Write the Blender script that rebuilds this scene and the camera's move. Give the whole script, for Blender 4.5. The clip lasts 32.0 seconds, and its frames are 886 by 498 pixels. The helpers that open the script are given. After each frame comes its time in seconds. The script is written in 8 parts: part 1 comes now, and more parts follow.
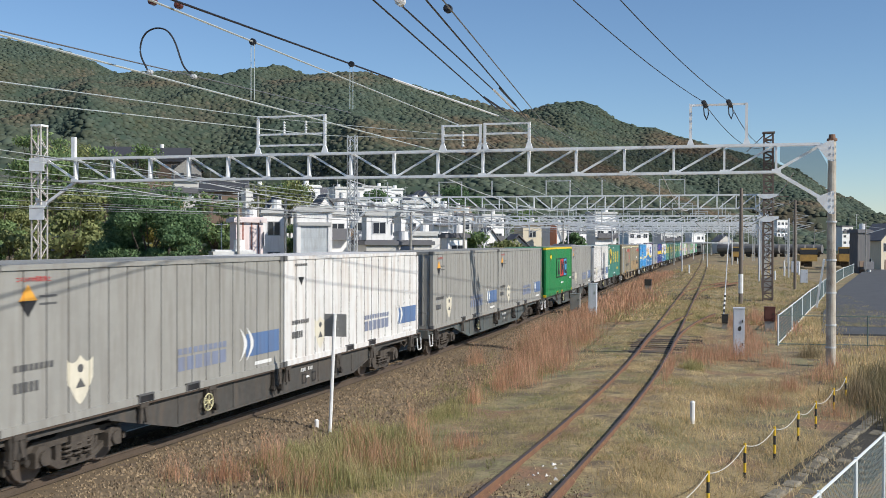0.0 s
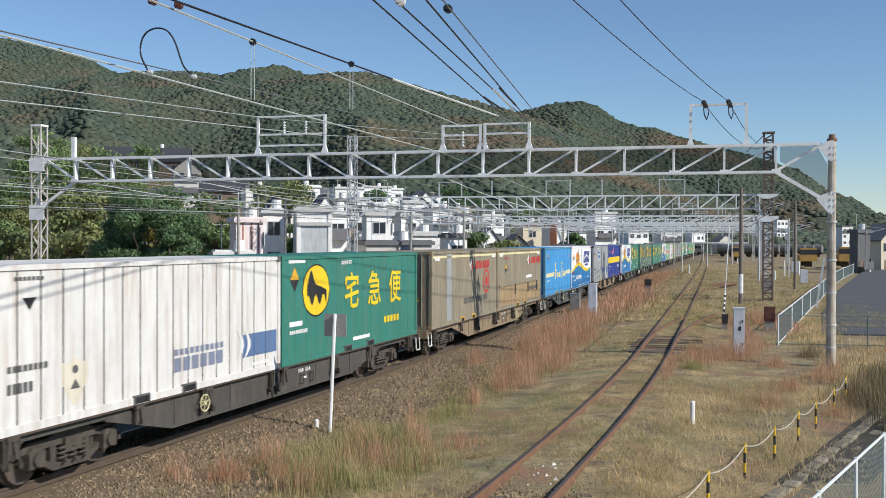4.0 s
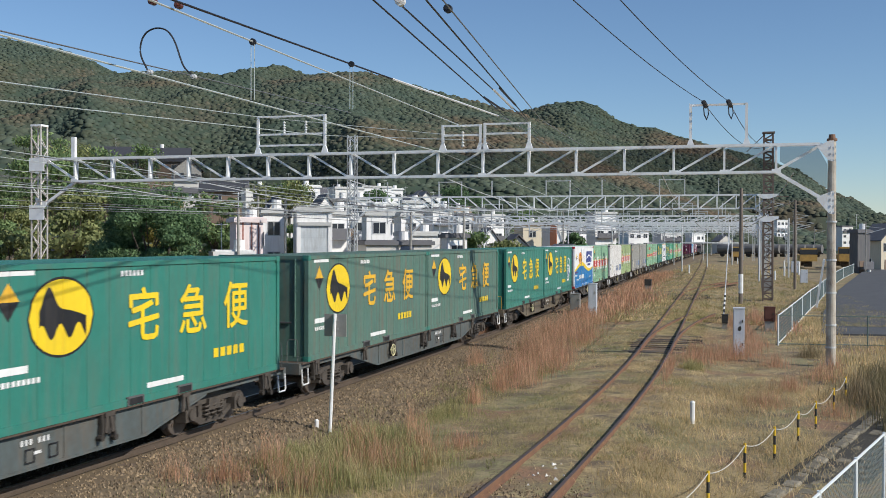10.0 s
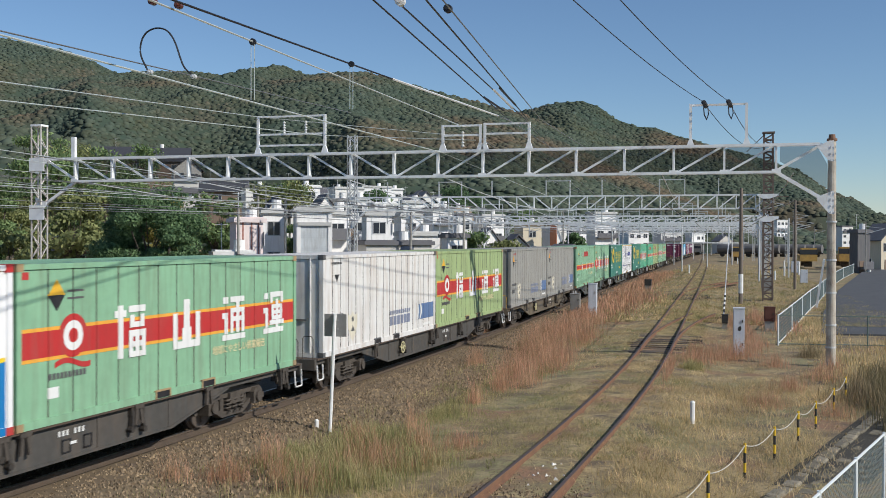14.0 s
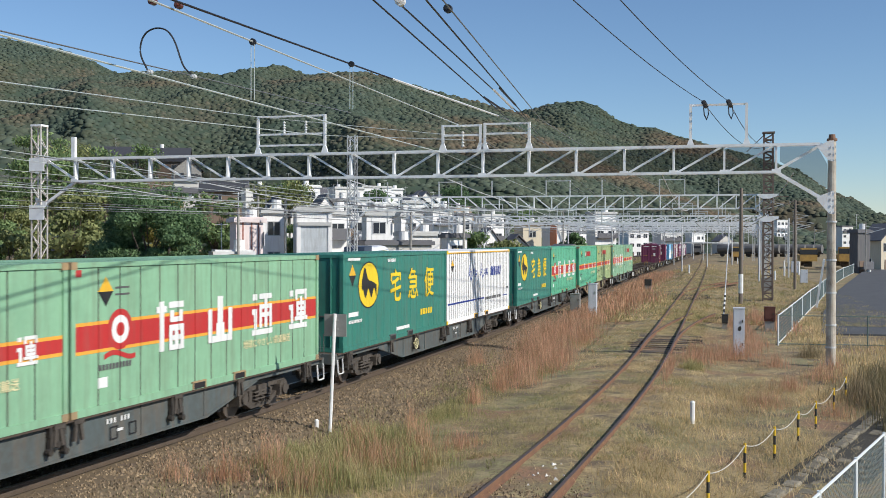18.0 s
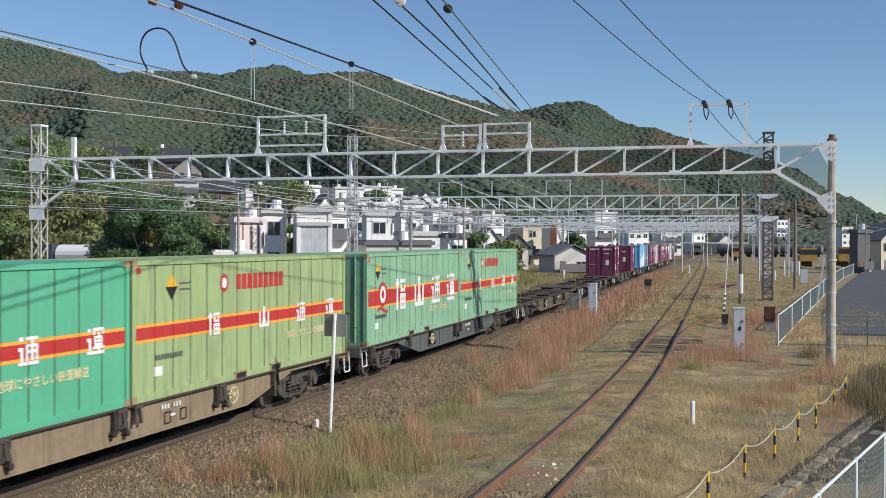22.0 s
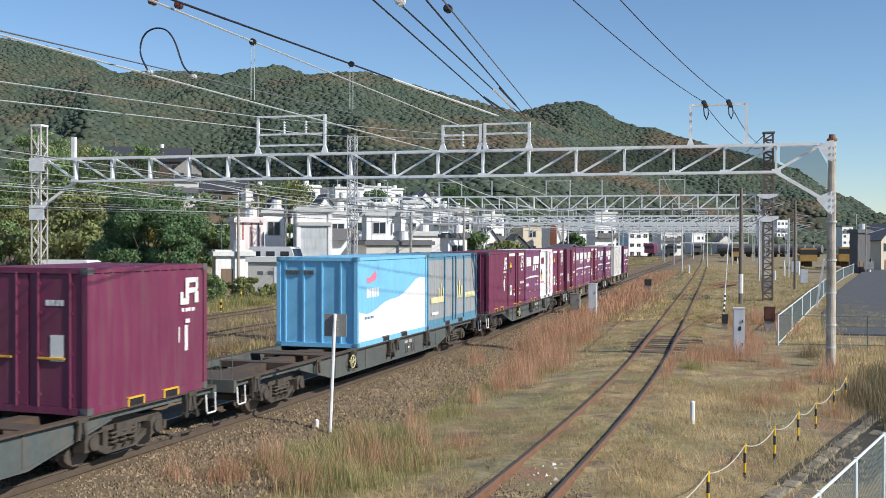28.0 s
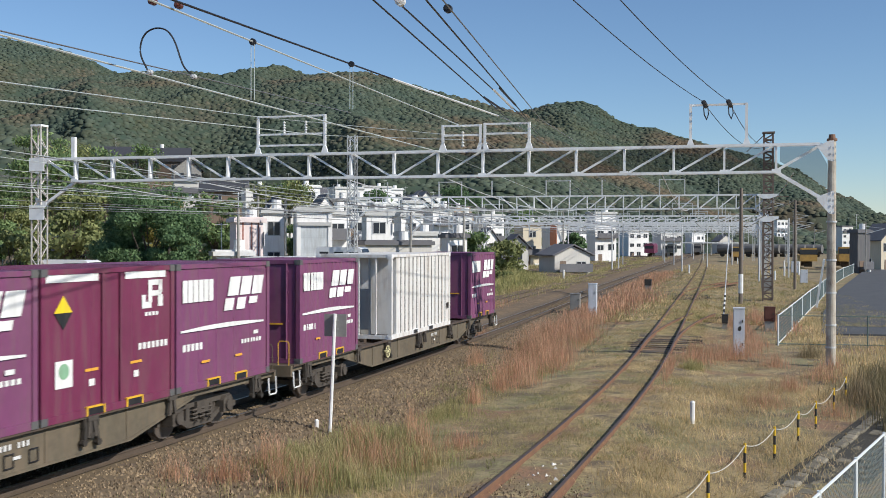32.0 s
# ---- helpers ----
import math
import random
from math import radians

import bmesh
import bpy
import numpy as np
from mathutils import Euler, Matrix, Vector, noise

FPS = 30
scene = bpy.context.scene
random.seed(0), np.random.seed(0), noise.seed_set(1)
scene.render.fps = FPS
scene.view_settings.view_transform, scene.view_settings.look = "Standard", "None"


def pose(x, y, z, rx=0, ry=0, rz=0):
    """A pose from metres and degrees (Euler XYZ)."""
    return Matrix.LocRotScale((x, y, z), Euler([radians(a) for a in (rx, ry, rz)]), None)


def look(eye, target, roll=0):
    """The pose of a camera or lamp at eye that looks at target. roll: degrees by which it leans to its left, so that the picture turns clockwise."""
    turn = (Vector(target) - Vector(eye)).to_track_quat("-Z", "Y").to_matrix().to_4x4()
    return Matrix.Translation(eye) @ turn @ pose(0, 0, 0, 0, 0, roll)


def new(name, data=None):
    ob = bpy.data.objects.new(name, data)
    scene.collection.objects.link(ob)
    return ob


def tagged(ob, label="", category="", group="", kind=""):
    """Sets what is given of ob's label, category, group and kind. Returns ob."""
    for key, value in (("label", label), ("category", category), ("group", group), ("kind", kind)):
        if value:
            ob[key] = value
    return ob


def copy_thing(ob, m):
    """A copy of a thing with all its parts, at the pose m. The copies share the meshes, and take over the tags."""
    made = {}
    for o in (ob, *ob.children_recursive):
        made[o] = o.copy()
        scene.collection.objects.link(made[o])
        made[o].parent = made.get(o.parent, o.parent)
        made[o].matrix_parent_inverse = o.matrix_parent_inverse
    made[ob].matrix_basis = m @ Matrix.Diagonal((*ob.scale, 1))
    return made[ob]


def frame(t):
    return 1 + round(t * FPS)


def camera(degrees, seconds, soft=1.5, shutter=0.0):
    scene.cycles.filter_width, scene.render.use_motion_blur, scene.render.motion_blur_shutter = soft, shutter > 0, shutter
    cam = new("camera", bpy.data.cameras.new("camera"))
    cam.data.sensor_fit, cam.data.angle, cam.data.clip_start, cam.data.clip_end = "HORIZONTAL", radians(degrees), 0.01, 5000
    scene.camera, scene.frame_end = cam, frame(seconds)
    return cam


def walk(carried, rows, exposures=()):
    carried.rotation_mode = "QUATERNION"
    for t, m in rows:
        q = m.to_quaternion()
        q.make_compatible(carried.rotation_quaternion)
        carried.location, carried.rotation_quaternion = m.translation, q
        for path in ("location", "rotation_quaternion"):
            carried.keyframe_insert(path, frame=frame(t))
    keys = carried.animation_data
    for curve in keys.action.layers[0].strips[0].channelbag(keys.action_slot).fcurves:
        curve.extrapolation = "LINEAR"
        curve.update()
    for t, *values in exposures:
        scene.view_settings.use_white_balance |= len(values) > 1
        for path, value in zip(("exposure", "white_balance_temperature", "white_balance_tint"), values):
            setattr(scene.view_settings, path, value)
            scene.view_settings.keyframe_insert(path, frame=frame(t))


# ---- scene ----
EYE_H = 3.993
YAW, DIP, LEAN = radians(15.1706), radians(0.532), 0.178
cam = camera(45.937, 32.0, soft=0.85, shutter=0.12)
EYE = Vector((0, 0, EYE_H))
VIEW = look(EYE, EYE + Vector((-math.sin(YAW) * math.cos(DIP), math.cos(YAW) * math.cos(DIP), -math.sin(DIP))), LEAN)
walk(cam, [(0.0, VIEW), (32.0, VIEW)], exposures=[(0.0, 0.2), (6.2, 0.2), (7.0, 0.03), (8.0, 0.01), (9.0, 0.08), (10.0, 0.09), (11.0, 0.2), (12.0, 0.21), (13.0, 0.15), (14.0, 0.01), (15.5, 0.1), (17.0, 0.2), (18.0, 0.19), (19.0, 0.05), (20.0, -0.07), (21.0, 0.08), (22.0, 0.12), (23.0, 0.12), (24.0, 0.2), (25.0, 0.32), (26.5, 0.35), (28.0, 0.35), (28.5, 0.15), (29.0, 0.12), (30.0, 0.13), (31.0, 0.1), (32.0, 0.19)])

# light: clear autumn day, sun off to the +X side
SUN_EL, SUN_AZ = radians(36), radians(-15)  # azimuth from +X towards +Y
world = bpy.data.worlds.new("world")
scene.world = world
world.use_nodes = True
wn = world.node_tree
sky = wn.nodes.new("ShaderNodeTexSky")
sky.sky_type, sky.sun_disc = "NISHITA", False
sky.sun_elevation, sky.sun_rotation = SUN_EL, radians(90) - SUN_AZ
sky.altitude = 300
sky.air_density, sky.dust_density, sky.ozone_density = 1.0, 0.0, 5.6
wn.links.new(sky.outputs[0], wn.nodes["Background"].inputs[0])
wn.nodes["Background"].inputs[1].default_value = 0.1
sun = new("sun", bpy.data.lights.new("sun", "SUN"))
sun.data.energy, sun.data.angle, sun.data.color = 4.2, radians(0.5), (1.0, 0.95, 0.87)
sun_dir = Vector((math.cos(SUN_EL) * math.cos(SUN_AZ), math.cos(SUN_EL) * math.sin(SUN_AZ), math.sin(SUN_EL)))
sun.matrix_world = look((60, 20, 60), Vector((60, 20, 60)) - sun_dir)


# ---- materials ----
def mat(name, color, rough=0.6, metal=0.0, vary=0.0, dark=None, scale=3.0, bump=0.0, bscale=40.0, dirt=None, dirt_amount=0.0,
        streak=False, island=0.0, obj_random=0.0):
    m = bpy.data.materials.new(name)
    m.use_nodes = True
    nt = m.node_tree
    p = nt.nodes["Principled BSDF"]
    p.inputs["Roughness"].default_value, p.inputs["Metallic"].default_value = rough, metal
    p.inputs["Base Color"].default_value = (*color, 1)
    tc = nt.nodes.new("ShaderNodeTexCoord")
    out = None
    col = nt.nodes.new("ShaderNodeRGB")
    col.outputs[0].default_value = (*color, 1)
    out = col.outputs[0]

    def noise_tex(sc, detail=5.0, stretch=None):
        n = nt.nodes.new("ShaderNodeTexNoise")
        n.inputs["Scale"].default_value, n.inputs["Detail"].default_value = sc, detail
        if stretch:
            mp = nt.nodes.new("ShaderNodeMapping")
            mp.inputs["Scale"].default_value = stretch
            nt.links.new(tc.outputs["Object"], mp.inputs[0])
            nt.links.new(mp.outputs[0], n.inputs["Vector"])
        else:
            nt.links.new(tc.outputs["Object"], n.inputs["Vector"])
        return n

    def mixc(fac, a, b, blend="MIX"):
        mx = nt.nodes.new("ShaderNodeMix")
        mx.data_type, mx.blend_type = "RGBA", blend
        if isinstance(fac, float):
            mx.inputs[0].default_value = fac
        else:
            nt.links.new(fac, mx.inputs[0])
        for sock, v in ((mx.inputs[6], a), (mx.inputs[7], b)):
            if isinstance(v, tuple):
                sock.default_value = (*v, 1)
            else:
                nt.links.new(v, sock)
        return mx.outputs[2]

    def ramp(sock, a, b, lo=0.0, hi=1.0):
        r = nt.nodes.new("ShaderNodeMapRange")
        nt.links.new(sock, r.inputs[0])
        for i, v in enumerate((a, b, lo, hi)):
            r.inputs[i + 1].default_value = v
        return r.outputs[0]

    if vary:
        n1 = noise_tex(scale)
        n2 = noise_tex(scale * 9, 3.0)
        d = dark or tuple(c * 0.6 for c in color)
        out = mixc(ramp(n1.outputs[0], 0.35, 0.7, 0.0, vary), out, d)
        out = mixc(ramp(n2.outputs[0], 0.4, 0.7, 0.0, vary * 0.7), out, tuple(min(1, c * 1.25) for c in color))
    if dirt_amount:
        st = (1.0, 1.0, 0.12) if streak else None
        n3 = noise_tex(6.0 if streak else 2.0, 6.0, st)
        out = mixc(ramp(n3.outputs[0], 0.45, 0.75, 0.0, dirt_amount), out, dirt or (0.16, 0.12, 0.08))
        nt.links.new(ramp(n3.outputs[0], 0.4, 0.75, rough, min(1.0, rough + 0.3)), p.inputs["Roughness"])
    if island or obj_random:
        src = nt.nodes.new("ShaderNodeNewGeometry").outputs["Random Per Island"] if island else nt.nodes.new("ShaderNodeObjectInfo").outputs["Random"]
        hs = nt.nodes.new("ShaderNodeHueSaturation")
        nt.links.new(out, hs.inputs["Color"])
        am = island or obj_random
        nt.links.new(ramp(src, 0, 1, 1 - am, 1 + am), hs.inputs["Value"])
        out = hs.outputs[0]
    nt.links.new(out, p.inputs["Base Color"])
    if bump:
        nb = noise_tex(bscale, 4.0)
        b = nt.nodes.new("ShaderNodeBump")
        b.inputs["Strength"].default_value, b.inputs["Distance"].default_value = bump, 0.02
        nt.links.new(nb.outputs[0], b.inputs["Height"])
        nt.links.new(b.outputs[0], p.inputs["Normal"])
    return m


# ---- mesh helpers ----
def box(bm, x0, x1, y0, y1, z0, z1):
    vs = [bm.verts.new(c) for c in ((x0, y0, z0), (x1, y0, z0), (x1, y1, z0), (x0, y1, z0), (x0, y0, z1), (x1, y0, z1), (x1, y1, z1), (x0, y1, z1))]
    for f in ((3, 2, 1, 0), (4, 5, 6, 7), (0, 1, 5, 4), (1, 2, 6, 5), (2, 3, 7, 6), (3, 0, 4, 7)):
        bm.faces.new([vs[i] for i in f])
    return vs


def rod(bm, a, b, r, n=6, r2=None):
    a, b = Vector(a), Vector(b)
    d = (b - a).normalized()
    u = d.orthogonal().normalized()
    w = d.cross(u)
    r2 = r if r2 is None else r2
    ra, rb = [], []
    for i in range(n):
        q = 2 * math.pi * i / n
        e = u * math.cos(q) + w * math.sin(q)
        ra.append(bm.verts.new(a + e * r))
        rb.append(bm.verts.new(b + e * r2))
    for i in range(n):
        j = (i + 1) % n
        bm.faces.new((ra[i], ra[j], rb[j], rb[i]))
    bm.faces.new(ra[::-1])
    bm.faces.new(rb)


def beam(bm, a, b, w, h):
    """a square bar from a to b, w wide and h deep"""
    a, b = Vector(a), Vector(b)
    d = (b - a).normalized()
    ref = Vector((0, 0, 1)) if abs(d.z) < 0.9 else Vector((0, 1, 0))
    s = d.cross(ref).normalized() * w / 2
    t = s.cross(d).normalized() * h / 2
    va = [bm.verts.new(a + p) for p in (-s - t, s - t, s + t, -s + t)]
    vb = [bm.verts.new(b + p) for p in (-s - t, s - t, s + t, -s + t)]
    for i in range(4):
        j = (i + 1) % 4
        bm.faces.new((va[i], va[j], vb[j], vb[i]))
    bm.faces.new(va[::-1])
    bm.faces.new(vb)


def prism(bm, pts, lo, hi, axis="x"):
    """pts: outline in the plane across the axis; for x: (y, z), for y: (x, z), for z: (x, y)"""
    put = {"x": lambda p, c: (c, p[0], p[1]), "y": lambda p, c: (p[0], c, p[1]), "z": lambda p, c: (p[0], p[1], c)}[axis]
    va = [bm.verts.new(put(p, lo)) for p in pts]
    vb = [bm.verts.new(put(p, hi)) for p in pts]
    n = len(pts)
    for i in range(n):
        j = (i + 1) % n
        bm.faces.new((va[i], va[j], vb[j], vb[i]))
    bm.faces.new(va[::-1])
    bm.faces.new(vb)
    return va + vb


def wire(bm, pts, r, n=4):
    """a tube through pts"""
    rings = []
    for i, p in enumerate(pts):
        p = Vector(p)
        d = (Vector(pts[min(i + 1, len(pts) - 1)]) - Vector(pts[max(i - 1, 0)])).normalized()
        u = d.cross(Vector((0, 0, 1)))
        u = (u if u.length > 0.05 else d.cross(Vector((0, 1, 0)))).normalized()
        w = d.cross(u)
        rings.append([bm.verts.new(p + (u * math.cos(q) + w * math.sin(q)) * r) for q in (2 * math.pi * k / n for k in range(n))])
    for a, b in zip(rings, rings[1:]):
        for i in range(n):
            j = (i + 1) % n
            bm.faces.new((a[i], a[j], b[j], b[i]))
    bm.faces.new(rings[0][::-1])
    bm.faces.new(rings[-1])


def mesh_of(name, bm, material, smooth=False):
    bmesh.ops.recalc_face_normals(bm, faces=bm.faces)
    me = bpy.data.meshes.new(name)
    bm.to_mesh(me)
    bm.free()
    for m in material if isinstance(material, (list, tuple)) else [material]:
        me.materials.append(m)
    if smooth:
        me.shade_smooth()
    return me


def part(name, bm, material, parent, label="", smooth=False):
    ob = new(name, mesh_of(name, bm, material, smooth))
    ob.parent = parent
    if label:
        tagged(ob, label)
    return ob


def thing(name, bm, material, label, category, group="", kind="", m=None, smooth=False):
    ob = new(name, mesh_of(name, bm, material, smooth))
    if m:
        ob.matrix_world = m
    return tagged(ob, label, category, group, kind)


def holder(name, label, category, group="", kind="", m=None):
    ob = new(name)
    if m:
        ob.matrix_world = m
    return tagged(ob, label, category, group, kind)


# ---- the line of the running track ----
CURVE, BEND_END, TURN = 1.43e-3, 56.856, 1.43e-3 * 56.856


def fall(y):
    y = min(max(y, 0.0), 480.0)
    return -0.673e-5 * y * y


def line_at(s):
    """place and heading of the running track's centre s metres along it"""
    y = min(s, BEND_END)
    x = -12.677 - CURVE * y * y / 2 - CURVE * BEND_END * max(s - BEND_END, 0)
    c, n = math.cos(TURN), math.sin(TURN)
    X, Y = x * c + s * n, -x * n + s * c
    return X, Y, TURN - math.atan(CURVE * y)


def siding_x(y):
    """centre of the siding nearer to the camera"""
    return -2.52 - 0.0014 * max(0.0, 38 - y) ** 2 - 0.0045 * max(0.0, y - 38) - 0.000042 * max(0.0, y - 70) ** 2

# ---- ground, ballast and hills ----
def ground_mat():
    m = bpy.data.materials.new("dry_grass_and_soil")
    m.use_nodes = True
    nt = m.node_tree
    p = nt.nodes["Principled BSDF"]
    p.inputs["Roughness"].default_value = 0.95
    tc = nt.nodes.new("ShaderNodeTexCoord")

    def nz(scale, detail=6.0):
        n = nt.nodes.new("ShaderNodeTexNoise")
        n.inputs["Scale"].default_value, n.inputs["Detail"].default_value = scale, detail
        nt.links.new(tc.outputs["Object"], n.inputs["Vector"])
        return n.outputs[0]

    def mix(fac, lo, hi, a, b):
        r = nt.nodes.new("ShaderNodeMapRange")
        nt.links.new(fac, r.inputs[0])
        r.inputs[1].default_value, r.inputs[2].default_value = lo, hi
        mx = nt.nodes.new("ShaderNodeMix")
        mx.data_type = "RGBA"
        nt.links.new(r.outputs[0], mx.inputs[0])
        for s, v in ((mx.inputs[6], a), (mx.inputs[7], b)):
            if isinstance(v, tuple):
                s.default_value = (*v, 1)
            else:
                nt.links.new(v, s)
        return mx.outputs[2]
    straw = mix(nz(1.3), 0.40, 0.60, (0.40, 0.31, 0.158), (0.22, 0.165, 0.085))
    green = mix(nz(3.0), 0.35, 0.65, (0.19, 0.185, 0.08), (0.31, 0.265, 0.14))
    base = mix(nz(0.3, 5.0), 0.48, 0.60, straw, green)
    rust = mix(nz(0.45, 5.0), 0.55, 0.66, base, (0.27, 0.155, 0.09))
    soil = mix(nz(0.8, 6.0), 0.55, 0.66, rust, (0.13, 0.10, 0.07))
    out = mix(nz(11.0, 6.0), 0.45, 0.72, soil, (0.15, 0.115, 0.075))
    nt.links.new(out, p.inputs["Base Color"])
    b = nt.nodes.new("ShaderNodeBump")
    b.inputs["Strength"].default_value, b.inputs["Distance"].default_value = 0.55, 0.06
    nt.links.new(nz(18.0, 5.0), b.inputs["Height"])
    nt.links.new(b.outputs[0], p.inputs["Normal"])
    return m


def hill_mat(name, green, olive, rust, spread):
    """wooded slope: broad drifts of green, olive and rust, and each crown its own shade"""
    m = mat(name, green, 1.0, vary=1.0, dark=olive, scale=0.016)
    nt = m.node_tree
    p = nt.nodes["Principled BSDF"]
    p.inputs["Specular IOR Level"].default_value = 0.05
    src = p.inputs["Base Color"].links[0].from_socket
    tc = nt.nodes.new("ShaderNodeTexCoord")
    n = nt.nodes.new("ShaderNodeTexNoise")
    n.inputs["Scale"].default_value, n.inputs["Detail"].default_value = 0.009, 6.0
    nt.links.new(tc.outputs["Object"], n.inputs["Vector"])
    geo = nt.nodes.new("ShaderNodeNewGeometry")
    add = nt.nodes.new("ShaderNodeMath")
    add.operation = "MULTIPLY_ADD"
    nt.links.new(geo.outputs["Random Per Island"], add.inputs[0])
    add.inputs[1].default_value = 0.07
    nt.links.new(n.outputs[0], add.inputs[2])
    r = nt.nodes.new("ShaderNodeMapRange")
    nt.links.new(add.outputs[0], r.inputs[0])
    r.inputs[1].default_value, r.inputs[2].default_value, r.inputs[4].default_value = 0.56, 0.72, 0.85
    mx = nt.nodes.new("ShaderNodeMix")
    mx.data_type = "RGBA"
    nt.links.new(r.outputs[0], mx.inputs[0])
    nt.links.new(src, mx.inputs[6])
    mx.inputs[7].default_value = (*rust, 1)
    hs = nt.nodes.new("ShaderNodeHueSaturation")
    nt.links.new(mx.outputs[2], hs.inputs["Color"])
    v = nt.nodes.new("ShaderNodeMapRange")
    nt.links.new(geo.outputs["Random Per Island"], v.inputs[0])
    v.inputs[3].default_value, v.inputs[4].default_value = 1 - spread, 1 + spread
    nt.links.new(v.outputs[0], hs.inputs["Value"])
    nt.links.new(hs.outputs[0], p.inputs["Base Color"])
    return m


m_ground = ground_mat()
# distance haze is put into these greens as a slight bluish tint
m_hill = hill_mat("haze_tinted_hill", (0.05, 0.073, 0.055), (0.07, 0.083, 0.052), (0.10, 0.078, 0.055), 0.0)
m_crowns = hill_mat("haze_tinted_crowns", (0.066, 0.088, 0.068), (0.09, 0.098, 0.064), (0.14, 0.10, 0.068), 0.18)
m_ballast = mat("ballast_bed", (0.17, 0.125, 0.075), 0.95, vary=0.8, dark=(0.095, 0.07, 0.048), scale=5, bump=1.0, bscale=22)
m_stone = mat("ballast_stone", (0.225, 0.165, 0.098), 0.9, vary=0.6, dark=(0.10, 0.072, 0.05), scale=3, island=0.55)
m_rust_bed = mat("rust_stained_bed", (0.18, 0.122, 0.07), 0.95, vary=1.0, dark=(0.08, 0.06, 0.036), scale=1.6, bump=1.0, bscale=20)
m_rail = mat("rusty_rail", (0.20, 0.10, 0.055), 0.85, vary=0.7, dark=(0.10, 0.06, 0.04), scale=5)
m_rail_crown = mat("dull_brown_rail_head", (0.085, 0.06, 0.05), 0.6, vary=0.6, dark=(0.14, 0.09, 0.06), scale=6)
m_rail_dirty = mat("brake_dust_rail", (0.095, 0.068, 0.048), 0.85, vary=0.7, dark=(0.06, 0.045, 0.033), scale=4)
m_railtop = mat("worn_rail_head", (0.32, 0.29, 0.27), 0.35, 0.8, vary=0.4, scale=6)
m_sleeper = mat("weathered_sleeper", (0.15, 0.11, 0.08), 0.9, vary=0.8, scale=3, obj_random=0.4, bump=0.5)
m_steel = mat("galvanised_steel", (0.84, 0.85, 0.85), 0.5, 0.0, vary=0.18, scale=2, dirt=(0.32, 0.24, 0.17), dirt_amount=0.16)
m_steel2 = mat("dull_galvanised_steel", (0.56, 0.57, 0.57), 0.55, 0.1, vary=0.4, scale=2)
m_wire = mat("grey_cable", (0.22, 0.22, 0.22), 0.5, 0.5, vary=0.2)
m_bright = mat("bright_aluminium_wire", (0.62, 0.66, 0.62), 0.4, 0.4, vary=0.2)
m_black = mat("black_cable", (0.02, 0.02, 0.024), 0.5)
m_ceramic = mat("brown_insulator", (0.12, 0.04, 0.03), 0.25)
m_ceramic_w = mat("white_insulator", (0.72, 0.72, 0.7), 0.25, vary=0.2)
m_concrete = mat("aged_concrete", (0.33, 0.315, 0.285), 0.85, vary=0.5, scale=2, dirt=(0.14, 0.11, 0.085), dirt_amount=0.5, streak=True, bump=0.3)
m_asphalt = mat("worn_asphalt", (0.085, 0.087, 0.09), 0.85, vary=0.5, scale=0.6, bump=0.3, bscale=80)


def grid_mesh(name, xs, ys, z_at, m, label, category, kind="structure"):
    vs = [(x, y, z_at(x, y)) for y in ys for x in xs]
    n = len(xs)
    fs = [(j * n + i, j * n + i + 1, (j + 1) * n + i + 1, (j + 1) * n + i) for j in range(len(ys) - 1) for i in range(n - 1)]
    me = bpy.data.meshes.new(name)
    me.from_pydata(vs, [], fs)
    me.materials.append(m)
    me.shade_smooth()
    return tagged(new(name, me), label, category, "", kind)


def ground_z(x, y):
    z = fall(y) - 0.28 + 0.05 * noise.noise((x * 0.4, y * 0.4, 0.0))
    far = max(0.0, -x - 46.0)
    z += min(far, 160) * 0.055 * min(1.0, max(0.0, (y - 60) / 80)) * 1.0
    near = min(1.0, max(0.0, (2.6 - abs(x - siding_x(y))) / 1.4))
    if near > 0 and y < 260:
        bare = min(1.0, max(0.0, (18.5 - y) / 2.0)) + min(1.0, max(0.0, (4.5 - abs(y - 42.5)) / 1.5)) + min(1.0, max(0.0, (5.0 - abs(y - 78.5)) / 1.5))
        top = fall(y) - 0.125 - 0.05 * min(1.0, bare) + 0.03 * noise.noise((x * 1.3, y * 0.9, 3.0))
        z += (top - z) * near
    if -28 < x < -7:
        z = fall(y) - 0.36
    if x > 4.3 and y < 200:
        z = min(z, fall(y) - 0.3)
    return z


gx = sorted({*np.arange(-48, 12, 0.8).tolist(), *np.linspace(-3000, -48, 40).tolist(), *np.linspace(12, 3000, 26).tolist()})
gy = sorted({*np.arange(-30, 90, 1.0).tolist(), *np.linspace(90, 600, 70).tolist(), *np.linspace(600, 4200, 14).tolist(), -500.0})
grid_mesh("ground", gx, gy, ground_z, m_ground, "dry autumn grass and bare soil of a rail yard", "ground")


